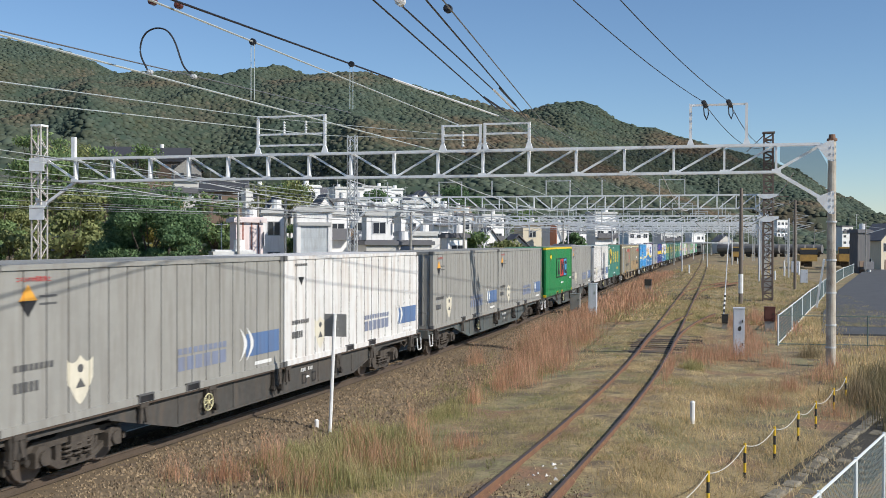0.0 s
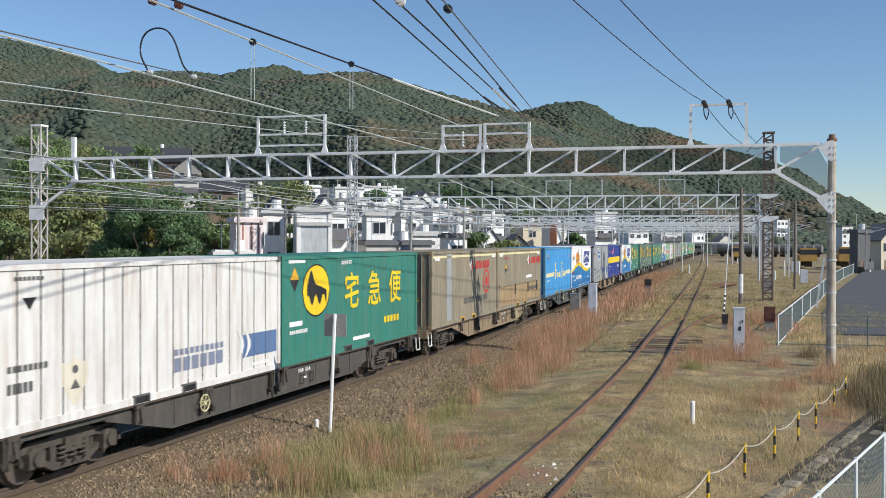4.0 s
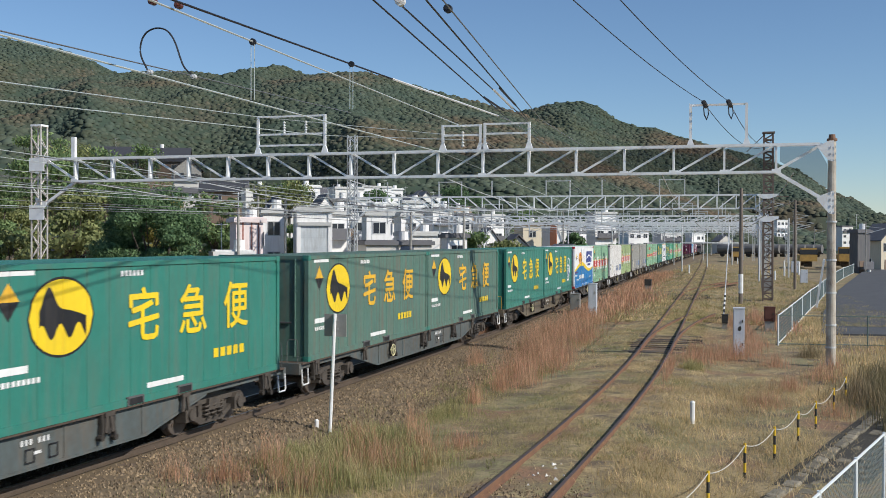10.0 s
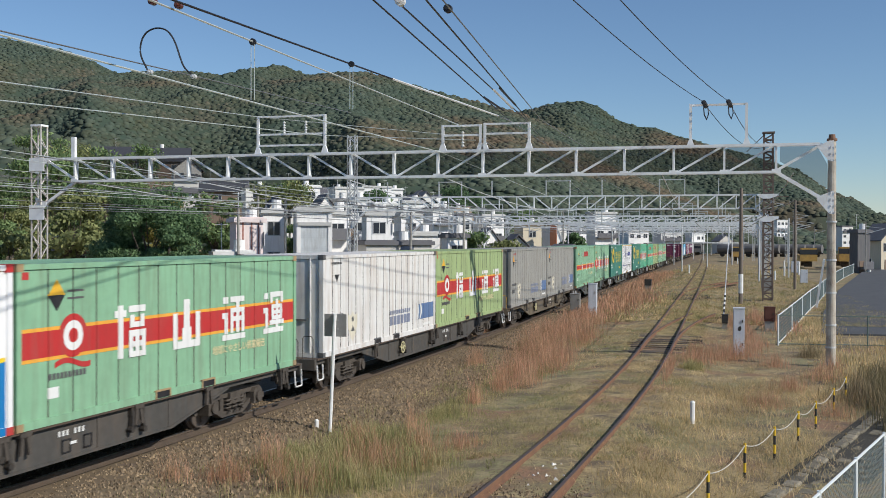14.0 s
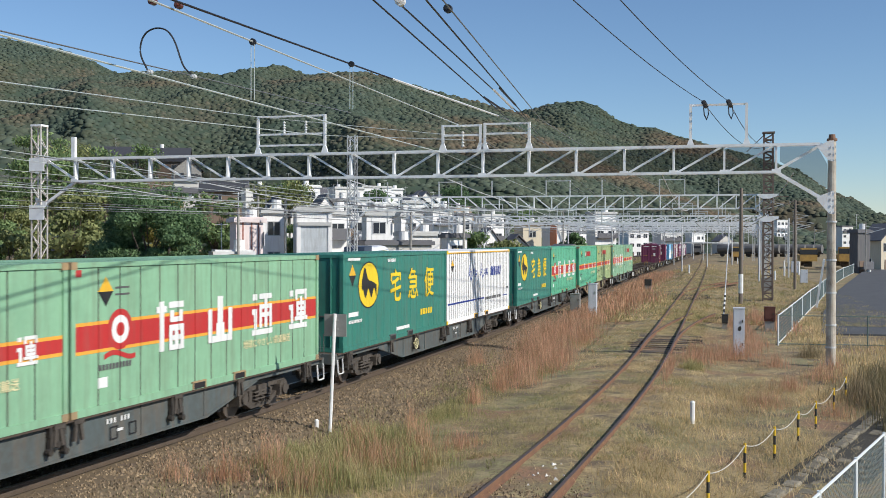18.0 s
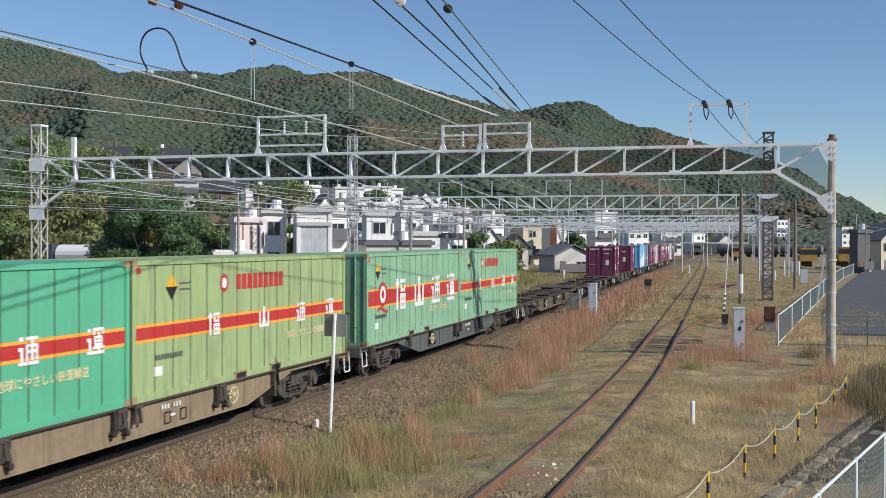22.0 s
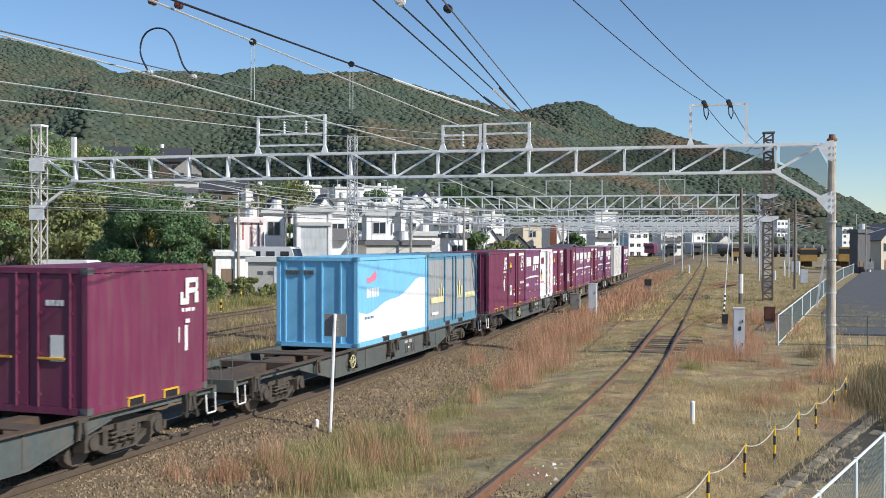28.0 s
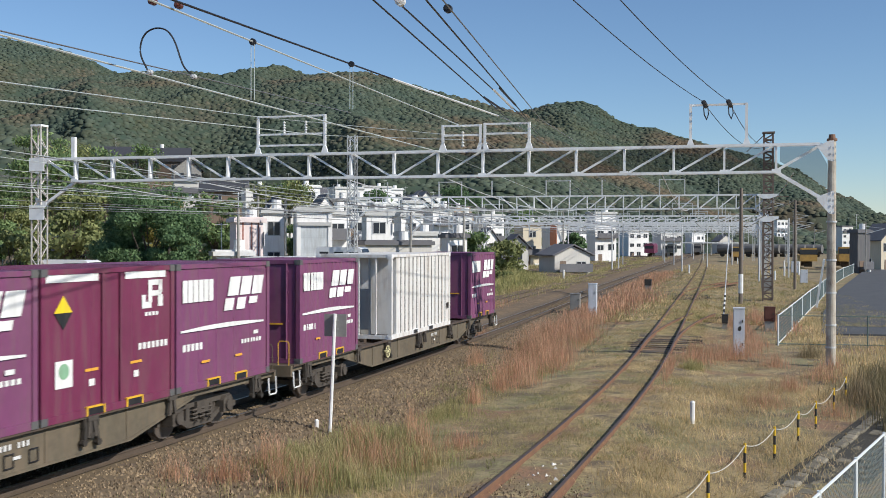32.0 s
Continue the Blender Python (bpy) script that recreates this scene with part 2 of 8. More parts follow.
def crown_field(name, spots, seed):
    """tree crowns over a slope, each a dented dome"""
    rnd = np.random.RandomState(seed)
    bm = bmesh.new()
    bmesh.ops.create_icosphere(bm, subdivisions=1, radius=1.0)
    unit = np.array([v.co[:] for v in bm.verts])
    tri = np.array([[v.index for v in f.verts] for f in bm.faces if f.calc_center_median().z > -0.5])
    bm.free()
    c = np.array(spots)
    n, k = len(c), len(unit)
    scale = np.stack([c[:, 3], c[:, 3], c[:, 3] * rnd.uniform(0.45, 0.8, n)], 1)
    pts = unit[None] * scale[:, None] * rnd.uniform(0.8, 1.2, (n, k, 1)) + c[:, None, :3]
    faces = (tri[None] + (np.arange(n) * k)[:, None, None]).reshape(-1, 3)
    me = bpy.data.meshes.new(name)
    me.from_pydata(pts.reshape(-1, 3).tolist(), [], faces.tolist())
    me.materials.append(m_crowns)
    me.shade_smooth()
    return tagged(new(name, me), "dense green and rusty autumn tree crowns on the hillside", "woods", "", "stuff")


def ridge(name, far, crest, x0, x1, nx, ny, depth, seed, space=6.0):
    cx = [c[0] for c in crest]
    cz = [c[1] for c in crest]

    def z_at(x, y):
        v = 1 - (far - y) / depth
        z = float(np.interp(x, cx, cz))
        prof = min(max(v, 0.0), 1.0) ** 0.72
        k = 1 - v
        spur = 1 - 2 * abs(noise.noise(((x + 0.35 * y) * 0.0062, y * 0.0022, seed)))
        fold = (spur - 0.45) * 0.3 * k + noise.noise((x * 0.022, y * 0.012, seed + 5)) * 0.13 * k
        return max(-6.0, z * (prof + fold) * min(1.0, v * 9) - 1.6 - 4.0 * (v < 0.02))
    xs = np.linspace(x0, x1, nx).tolist()
    ys = (far - depth * (1 - np.linspace(0, 1.0, ny))).tolist()
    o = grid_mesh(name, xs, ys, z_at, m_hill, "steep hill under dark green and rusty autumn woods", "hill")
    rnd = random.Random(seed)
    spots = []
    for gy_ in np.arange(far - depth, far, space * 1.25):
        for gx_ in np.arange(x0, x1, space):
            x, y = gx_ + rnd.uniform(-0.8, 0.8) * space, min(far - 0.5, gy_ + rnd.uniform(-0.9, 0.9) * space)
            z = z_at(x, y)
            if z > 1.0:
                r = space * rnd.uniform(0.4, 0.95)
                spots.append((x, y, z - 0.1 * r, r))
    crown_field(name.replace("hill", "woods"), spots, seed)
    return o


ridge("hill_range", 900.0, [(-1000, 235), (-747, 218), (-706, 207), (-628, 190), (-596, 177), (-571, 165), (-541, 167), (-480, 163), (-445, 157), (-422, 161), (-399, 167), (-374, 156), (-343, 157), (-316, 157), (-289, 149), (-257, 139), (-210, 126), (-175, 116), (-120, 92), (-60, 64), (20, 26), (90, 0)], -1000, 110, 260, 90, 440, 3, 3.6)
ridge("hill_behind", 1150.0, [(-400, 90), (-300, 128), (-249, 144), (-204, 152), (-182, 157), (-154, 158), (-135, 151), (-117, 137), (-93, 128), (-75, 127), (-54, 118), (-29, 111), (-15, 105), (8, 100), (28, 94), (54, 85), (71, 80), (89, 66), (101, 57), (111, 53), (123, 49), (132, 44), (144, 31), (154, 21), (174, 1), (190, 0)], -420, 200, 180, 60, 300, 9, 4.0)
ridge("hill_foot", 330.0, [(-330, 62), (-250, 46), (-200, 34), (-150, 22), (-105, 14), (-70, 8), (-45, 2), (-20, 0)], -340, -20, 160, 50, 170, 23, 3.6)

# ballast beds along the tracks
def bed(name, shift, s0, s1, right, m, label, up=0.0):
    ss = np.arange(s0, s1, 2.0)
    prof = [(-2.6, -0.36), (-1.75, -0.19), (-0.6, -0.17), (0.6, -0.17), (1.75, -0.19), (2.6, -0.33), (right, -0.34)]
    vs, fs = [], []
    for s in ss:
        X, Y, h = line_at(s)
        for a, z in prof:
            vs.append((X + (a + shift) * math.cos(h), Y - (a + shift) * math.sin(h), fall(Y) + z + up + 0.02 * noise.noise((a * 2, s, shift))))
    n = len(prof)
    for j in range(len(ss) - 1):
        for i in range(n - 1):
            fs.append((j * n + i, j * n + i + 1, (j + 1) * n + i + 1, (j + 1) * n + i))
    me = bpy.data.meshes.new(name)
    me.from_pydata(vs, [], fs)
    me.materials.append(m)
    return tagged(new(name, me), label, "ballast", "", "structure")


bed("ballast_running_line", 0.0, -30, 480, 3.9, m_ballast, "grey-brown crushed stone ballast under the track")
for k, shift in enumerate((-4.0, -10.2, -15.2)):
    bed("ballast_yard_line", shift, -30, 480, 2.7, m_rust_bed, "rust-stained ballast of a disused yard track", 0.1)


def rail_mesh(pts):
    """a flat-bottomed rail through pts (rail top centre)"""
    prof = [(-0.032, 0.0), (0.032, 0.0), (0.034, -0.03), (0.012, -0.045), (0.01, -0.125), (0.06, -0.14), (0.06, -0.15), (-0.06, -0.15), (-0.06, -0.14), (-0.01, -0.125), (-0.012, -0.045), (-0.034, -0.03)]
    vs, fs, n = [], [], len(prof)
    for i, p in enumerate(pts):
        a, b = Vector(pts[max(i - 1, 0)]), Vector(pts[min(i + 1, len(pts) - 1)])
        d = (b - a).normalized()
        s = Vector((d.y, -d.x, 0)).normalized()
        for x, z in prof:
            vs.append(tuple(Vector(p) + s * x + Vector((0, 0, z))))
    for j in range(len(pts) - 1):
        for i in range(n):
            k = (i + 1) % n
            fs.append((j * n + i, j * n + k, (j + 1) * n + k, (j + 1) * n + i))
    me = bpy.data.meshes.new("rail")
    me.from_pydata(vs, [], fs)
    me.materials.append(m_rail)
    me.materials.append(m_railtop)
    for k, f in enumerate(me.polygons):
        if k % n == 0:
            f.material_index = 1
    return me


bm = bmesh.new()
box(bm, -1.02, 1.02, -0.11, 0.11, -0.14, 0.0)
SLEEPER = mesh_of("sleeper", bm, m_sleeper)
bm = bmesh.new()
box(bm, -1.3, 1.3, -0.12, 0.12, -0.14, 0.0)
LONG_SLEEPER = mesh_of("long_sleeper", bm, mat("tarred_timber", (0.085, 0.068, 0.052), 0.9, vary=0.7, dark=(0.12, 0.1, 0.08), scale=3, obj_random=0.4, bump=0.5))


def track(label, centre, ss, sleepers, top=-0.15, shiny=True):
    """centre(s) gives x, y, heading"""
    t = holder("railway_track", label, "track", "yard tracks", "structure")
    for side in (-0.5665, 0.5665):
        pts = []
        for s in ss:
            X, Y, h = centre(s)
            pts.append((X + side * math.cos(h), Y - side * math.sin(h), fall(Y)))
        me = rail_mesh(pts)
        if shiny or centre not in (siding, branch, far_branch):
            me.materials[0] = m_rail_dirty
        if not shiny:
            me.materials[1] = m_rail_crown
        o = new("rail", me)
        o.parent = t
    rnd = random.Random(5)
    for s in sleepers:
        X, Y, h = centre(s)
        o = new("sleeper", SLEEPER)
        o.parent = t
        o.matrix_world = pose(X + rnd.uniform(-0.04, 0.04), Y, fall(Y) + top + rnd.uniform(-0.02, 0.01), 0, 0, -math.degrees(h) + rnd.uniform(-1.5, 1.5))
    return t


def side_of(shift):
    def f(s):
        X, Y, h = line_at(s)
        return X + shift * math.cos(h), Y - shift * math.sin(h), h
    return f


def siding(y):
    return siding_x(y), y, math.atan((siding_x(y + 0.5) - siding_x(y - 0.5)))


def branch_from(start):
    def f(y):
        d = max(0.0, y - start)
        return siding_x(y) + 0.0043 * d * d, y, math.atan(0.0086 * d)
    return f


branch, far_branch = branch_from(41.0), branch_from(78.0)


track("running line with worn rails on stone ballast", line_at, [*range(-30, 90, 3), *range(90, 500, 10)], np.arange(-5, 62, 0.66), -0.185)
track("rusty siding half sunk in dry grass", siding, [*range(6, 120, 2), *range(120, 260, 5)], np.arange(8, 100, 0.7), -0.165, False)
track("rusty turnout track branching off the siding", branch, [*np.arange(41.5, 60, 1.5)], np.arange(47, 60, 0.9), -0.155, False)
track("rusty turnout track branching off the siding", far_branch, [*np.arange(78.5, 108, 1.5)], np.arange(84, 104, 0.9), -0.155, False)
for shift in (-4.0, -10.2, -15.2):
    track("rusty yard track beyond the running line", side_of(shift), [*range(-10, 90, 3), *range(90, 480, 10)], np.arange(14, 84, 0.8) if shift < -5 else (), -0.16, False)
to = holder("turnout_timbers", "dark long timbers under the turnout", "sleepers", "", "structure")
for y in [*np.arange(39.0, 46.5, 0.8), *np.arange(50, 53, 0.9), *np.arange(74, 83, 0.7)]:
    o = new("long_sleeper", LONG_SLEEPER)
    o.parent = to
    o.matrix_world = pose(siding_x(y) + 0.2 + random.uniform(-0.25, 0.25), y, fall(y) - 0.155 + random.uniform(-0.035, 0.015), 0, 0, random.uniform(-5, 5))


# loose stones on the running line's bed
def stones(name, n, place, size, m, label):
    rnd = np.random.RandomState(len(name))
    vs, fs = [], []
    for k in range(n):
        x, y, z = place(rnd)
        r = size * rnd.uniform(0.6, 1.4)
        a = rnd.uniform(0, 6.28)
        i = len(vs)
        for q in range(3):
            vs.append((x + r * math.cos(a + 2.1 * q), y + r * math.sin(a + 2.1 * q), z - 0.01))
        vs.append((x + rnd.uniform(-0.3, 0.3) * r, y + rnd.uniform(-0.3, 0.3) * r, z + r * rnd.uniform(0.6, 1.1)))
        for q in range(3):
            fs.append((i + q, i + (q + 1) % 3, i + 3))
    me = bpy.data.meshes.new(name)
    me.from_pydata(vs, [], fs)
    me.materials.append(m)
    return tagged(new(name, me), label, "gravel", "", "stuff")


def bed_spot(rnd):
    s = 8 + 62 * rnd.rand() ** 1.5
    a = rnd.choice([rnd.uniform(0.65, 4.2), rnd.uniform(-0.5, 0.5), rnd.uniform(0.8, 3.6)])
    X, Y, h = line_at(s)
    z = np.interp(a, [-1.75, 1.75, 2.6, 4.2], [-0.18, -0.18, -0.32, -0.33])
    return X + a * math.cos(h), Y - a * math.sin(h), fall(Y) + z


stones("ballast_stones", 44000, bed_spot, 0.036, m_stone, "loose grey-brown crushed stones of the ballast")


def siding_spot(rnd):
    y = 12 + 70 * rnd.rand() ** 1.6
    return siding_x(y) + rnd.uniform(-1.3, 1.3), y, fall(y) - 0.2


def rubble_spot(rnd):
    y = 11 + 8.5 * rnd.rand() ** 0.8
    return siding_x(y) + rnd.uniform(-0.95, 0.95), y, fall(y) - 0.168


stones("siding_rubble", 5000, rubble_spot, 0.036, m_stone, "grey-brown rubble between the siding's rails")
stones("pale_rubble", 16, lambda rnd: (siding_x(18.3) + rnd.normal() * 0.2, 18.3 + rnd.normal() * 0.5, fall(18.3) - 0.15), 0.055, mat("pale_broken_stone", (0.62, 0.6, 0.56), 0.8, vary=0.4, island=0.3), "pale broken stones between the rails")
stones("siding_gravel", 7000, siding_spot, 0.04, m_stone, "sparse gravel between the siding's rails")


# ---- grasses ----
def leaf_mat(name, c, spread=0.4, trans=0.25, other=None, patch=0.5):
    m = bpy.data.materials.new(name)
    m.use_nodes = True
    nt = m.node_tree
    p = nt.nodes["Principled BSDF"]
    p.inputs["Roughness"].default_value = 0.75
    p.inputs["Specular IOR Level"].default_value = 0.2
    g = nt.nodes.new("ShaderNodeNewGeometry")
    hs = nt.nodes.new("ShaderNodeHueSaturation")
    hs.inputs["Color"].default_value = (*c, 1)
    if other:
        tc = nt.nodes.new("ShaderNodeTexCoord")
        nz = nt.nodes.new("ShaderNodeTexNoise")
        nz.inputs["Scale"].default_value, nz.inputs["Detail"].default_value = patch, 5.0
        nt.links.new(tc.outputs["Object"], nz.inputs["Vector"])
        mr = nt.nodes.new("ShaderNodeMapRange")
        nt.links.new(nz.outputs[0], mr.inputs[0])
        mr.inputs[1].default_value, mr.inputs[2].default_value = 0.4, 0.6
        mc = nt.nodes.new("ShaderNodeMix")
        mc.data_type = "RGBA"
        nt.links.new(mr.outputs[0], mc.inputs[0])
        mc.inputs[6].default_value, mc.inputs[7].default_value = (*c, 1), (*other, 1)
        nt.links.new(mc.outputs[2], hs.inputs["Color"])
    r = nt.nodes.new("ShaderNodeMapRange")
    nt.links.new(g.outputs["Random Per Island"], r.inputs[0])
    r.inputs[3].default_value, r.inputs[4].default_value = 1 - spread, 1 + spread
    r2 = nt.nodes.new("ShaderNodeMapRange")
    nt.links.new(g.outputs["Random Per Island"], r2.inputs[0])
    r2.inputs[3].default_value, r2.inputs[4].default_value = 0.515, 0.485
    nt.links.new(r2.outputs[0], hs.inputs["Hue"])
    nt.links.new(r.outputs[0], hs.inputs["Value"])
    nt.links.new(hs.outputs[0], p.inputs["Base Color"])
    t = nt.nodes.new("ShaderNodeBsdfTranslucent")
    nt.links.new(hs.outputs[0], t.inputs[0])
    mx = nt.nodes.new("ShaderNodeMixShader")
    mx.inputs[0].default_value = trans
    nt.links.new(p.outputs[0], mx.inputs[1])
    nt.links.new(t.outputs[0], mx.inputs[2])
    nt.links.new(mx.outputs[0], nt.nodes["Material Output"].inputs[0])
    return m


G_STRAW = leaf_mat("straw_blades", (0.70, 0.55, 0.30), 0.35, 0.35, (0.44, 0.335, 0.17), 0.7)
G_GREEN = leaf_mat("green_blades", (0.30, 0.305, 0.125), 0.4, 0.35, (0.46, 0.39, 0.2), 1.4)
G_OLIVE = leaf_mat("olive_blades", (0.42, 0.365, 0.175), 0.4, 0.35, (0.27, 0.265, 0.105), 0.6)
G_THICKET = leaf_mat("thicket_blades", (0.48, 0.43, 0.19), 0.4, 0.4, (0.30, 0.31, 0.12), 0.8)
G_RUST = leaf_mat("rust_plumes", (0.58, 0.375, 0.24), 0.4, 0.4, (0.50, 0.285, 0.175), 1.2)
G_DARK = leaf_mat("dark_weed_blades", (0.30, 0.235, 0.14), 0.45, 0.3, (0.17, 0.155, 0.08))


def grass(name, n, place, tall, wide, m, label, lean=0.5, bent=True, lift=0.0):
    """n blades, bent or straight; place(rnd) gives x, y, scale"""
    rnd = np.random.RandomState(sum(map(ord, name)))
    vs, fs = [], []
    for k in range(n):
        x, y, sc = place(rnd)
        h = tall * sc * rnd.uniform(0.35, 1.3)
        a = rnd.uniform(0, 6.283)
        dx, dy = math.cos(a), math.sin(a)
        b = h * lean * rnd.uniform(0.2, 1.0)
        w = wide * rnd.uniform(0.6, 1.3)
        z = ground_z(x, y) - 0.03 + lift
        ex, ey = -dy * w, dx * w
        i = len(vs)
        if bent:
            vs += [(x - ex, y - ey, z), (x + ex, y + ey, z), (x + ex * 0.8 + dx * b * 0.3, y + ey * 0.8 + dy * b * 0.3, z + h * 0.62), (x - ex * 0.8 + dx * b * 0.3, y - ey * 0.8 + dy * b * 0.3, z + h * 0.62), (x + dx * b, y + dy * b, z + h)]
            fs += [(i, i + 1, i + 2, i + 3), (i + 3, i + 2, i + 4)]
        else:
            vs += [(x - ex, y - ey, z), (x + ex, y + ey, z), (x + dx * b, y + dy * b, z + h)]
            fs.append((i, i + 1, i + 2))
    me = bpy.data.meshes.new(name)
    me.from_pydata(vs, [], fs)
    me.materials.append(m)
    return tagged(new(name, me), label, "grass", "", "stuff")


def clear_of_rails(x, y):
    d = abs(x - siding_x(y))
    if -0.1 < x - 0.5 - (y - 18.2) * 0.302 < 1.0 and y < 36 and noise.noise((x * 1.2, y * 1.2, 6.0)) < 0.2:
        return False
    if d < 1.1 and (y < 19.6 or 38.5 < y < 46.5 or 74 < y < 83) and noise.noise((x * 1.5, y * 1.1, 2.0)) < 0.3:
        return False
    return abs(d - 0.5665) > 0.1


def field(x0, x1, y0, y1, patch, cut, clear=True):
    def f(rnd):
        for _ in range(30):
            y = y0 + (y1 - y0) * rnd.rand() ** 1.7
            x = rnd.uniform(x0, x1)
            q = noise.noise((x * 0.35, y * 0.22, patch)) + 0.8 * noise.noise((x * 1.9, y * 1.3, patch + 4))
            if q > cut and (not clear or clear_of_rails(x, y)) and x > line_at(y)[0] + 2.4:
                return x, y, 0.75 + 0.6 * max(0.0, q)
        return x, y, 0.1
    return f


def clumps(spots):
    share = np.cumsum([(q[2] * q[3]) ** 0.5 for q in spots])

    def f(rnd):
        x, y, rx, ry, sc = spots[int(np.searchsorted(share, rnd.rand() * share[-1]))]
        a, b = rnd.normal(), rnd.normal()
        return x + a * rx * 0.75, y + b * ry * 0.75, sc * max(0.3, 1.1 - 0.22 * math.hypot(a, b))
    return f


grass("short_dry_grass", 170000, field(-5.2, 4.4, 11, 75, 1.0, -0.1), 0.115, 0.0042, G_STRAW, "short pale straw-coloured grass", 2.0, False)
grass("short_olive_grass", 120000, field(-8.0, -0.9, 11, 70, 7.0, -0.15), 0.12, 0.0042, G_OLIVE, "short olive grass between the tracks", 1.8, False)
grass("far_yard_grass", 60000, field(-8, 9, 55, 200, 3.0, -0.2, False), 0.2, 0.016, G_STRAW, "dry grass over the far yard", 1.2, False)
grass("far_green_grass", 36000, field(-8, 9, 55, 160, 13.0, 0.0, False), 0.2, 0.016, G_OLIVE, "patches of olive grass over the far yard", 1.2, False)
grass("tall_green_grass", 15000, clumps([(-6.7, 20.6, 0.7, 0.8, 0.9), (-7.3, 19.8, 0.6, 0.8, 1.0), (-7.4, 18.2, 0.8, 0.8, 1.0), (-7.6, 21.7, 0.4, 0.6, 0.8), (-5.6, 18.7, 0.6, 0.7, 0.9), (-6.4, 17.0, 0.9, 0.7, 0.9), (-8.2, 19.0, 0.4, 0.6, 0.8), (-6.6, 24.5, 0.5, 1.2, 0.5), (-1.0, 34.8, 0.3, 0.5, 0.7), (-10.6, 38.5, 0.3, 0.6, 0.7), (-6.6, 61.0, 0.4, 1.5, 0.5)]), 0.5, 0.0036, G_GREEN, "knee-high green grass beside the ballast", 0.7)


def ballast_weed(rnd):
    s = 10 + 40 * rnd.rand() ** 1.4
    X, Y, h = line_at(s)
    a = 2.2 + 3.2 * rnd.rand()
    k = rnd.rand() * 0.5 + 0.5
    q = noise.noise((X * 0.9 + a, Y * 0.6, 4.0))
    return X + a, Y, (k if q > 0.05 else 0.15 * k)


grass("ballast_weeds", 16000, ballast_weed, 0.34, 0.004, G_OLIVE, "sparse yellowish weeds growing through the ballast", 0.6)
grass("dry_mats", 20000, clumps([(-5.5, 14.6, 1.3, 0.8, 1.0), (-4.8, 15.5, 0.9, 0.9, 0.9), (-7.0, 14.0, 1.3, 0.7, 1.0), (1.2, 22.0, 1.0, 2.5, 0.9), (-0.8, 19.0, 1.4, 3.0, 0.8), (0.4, 29.0, 1.2, 3.0, 1.0), (-0.6, 25.0, 0.9, 2.0, 0.9), (2.6, 30.0, 0.8, 2.0, 0.8)]), 0.26, 0.004, G_STRAW, "flattened mats of straw", 1.8)
grass("rust_foxtail", 26000, clumps([(-6.9, 53, 0.9, 3.0, 0.9), (-7.8, 47, 0.7, 3.0, 0.95), (-6.6, 46, 0.7, 3.0, 1.0), (-5.7, 44, 0.4, 2.0, 0.9), (-7.2, 41, 0.7, 2.4, 1.0), (-6.2, 38, 0.7, 2.4, 1.0), (-5.5, 35, 0.4, 1.8, 0.95), (-6.3, 33, 0.5, 1.8, 1.0), (-5.7, 30.2, 0.35, 1.0, 0.95), (-6.1, 28.9, 0.22, 0.5, 0.9), (-10.2, 44, 0.2, 0.8, 0.8), (-8.3, 35, 0.18, 0.7, 0.9), (-6.3, 26.5, 0.14, 0.4, 0.85), (-7.6, 57, 0.6, 3.0, 0.8),
    (-1.0, 36.6, 0.45, 0.7, 0.8), (-0.3, 38.4, 0.6, 1.1, 0.85), (0.5, 39.4, 0.6, 0.8, 0.8), (1.0, 43, 0.5, 1.4, 0.8), (0.7, 47.5, 0.4, 1.8, 0.95), (0.5, 54, 0.4, 2.4, 0.9), (1.5, 58, 0.35, 2.6, 0.8), (-1.7, 33.5, 0.1, 2.2, 0.6), (1.6, 37.2, 0.4, 0.6, 0.6),
    (-6.0, 20.5, 0.2, 0.3, 0.85), (-6.8, 22.4, 0.1, 0.2, 0.8), (-8.4, 18.4, 0.22, 0.35, 0.75), (-8.6, 17.0, 0.3, 0.3, 0.7), (-9.4, 16.6, 0.25, 0.3, 0.7), (-7.0, 16.7, 0.45, 0.35, 0.7), (-5.4, 18.9, 0.12, 0.15, 0.7), (-7.8, 17.4, 0.12, 0.2, 0.9), (-6.4, 18.6, 0.6, 0.7, 0.75), (-7.4, 20.6, 0.3, 0.5, 0.7), (-5.2, 20.6, 0.3, 0.4, 0.5),
    (1.8, 31.6, 0.45, 0.7, 0.5), (2.9, 34.0, 0.45, 0.7, 0.55), (1.0, 28.2, 0.45, 0.7, 0.4), (2.6, 27.0, 0.35, 0.5, 0.5), (3.3, 36.0, 0.3, 0.5, 0.7)]), 0.92, 0.003, G_RUST, "rust-red dry foxtail clumps", 0.6)
grass("rust_far", 16000, clumps([(-7.5, 62, 1.2, 7, 0.8), (-7.0, 75, 1.5, 9, 0.8), (-8.0, 95, 1.2, 14, 0.7), (2.6, 56, 0.6, 4, 0.7), (-8.2, 125, 1.4, 16, 0.7)]), 0.7, 0.02, G_RUST, "far clumps of rust-red grass", 0.25)
grass("dark_weeds", 5000, clumps([(4.1, 25.5, 0.6, 1.4, 1.1), (4.3, 28.5, 0.7, 1.6, 1.2), (4.4, 31.5, 0.8, 1.6, 1.1), (3.6, 29.6, 0.5, 1.2, 0.8), (4.9, 34.0, 0.7, 1.2, 0.9), (3.0, 40.5, 0.3, 0.5, 0.7)]), 0.8, 0.006, G_DARK, "tall dark withered weeds by the ditch", 0.5)
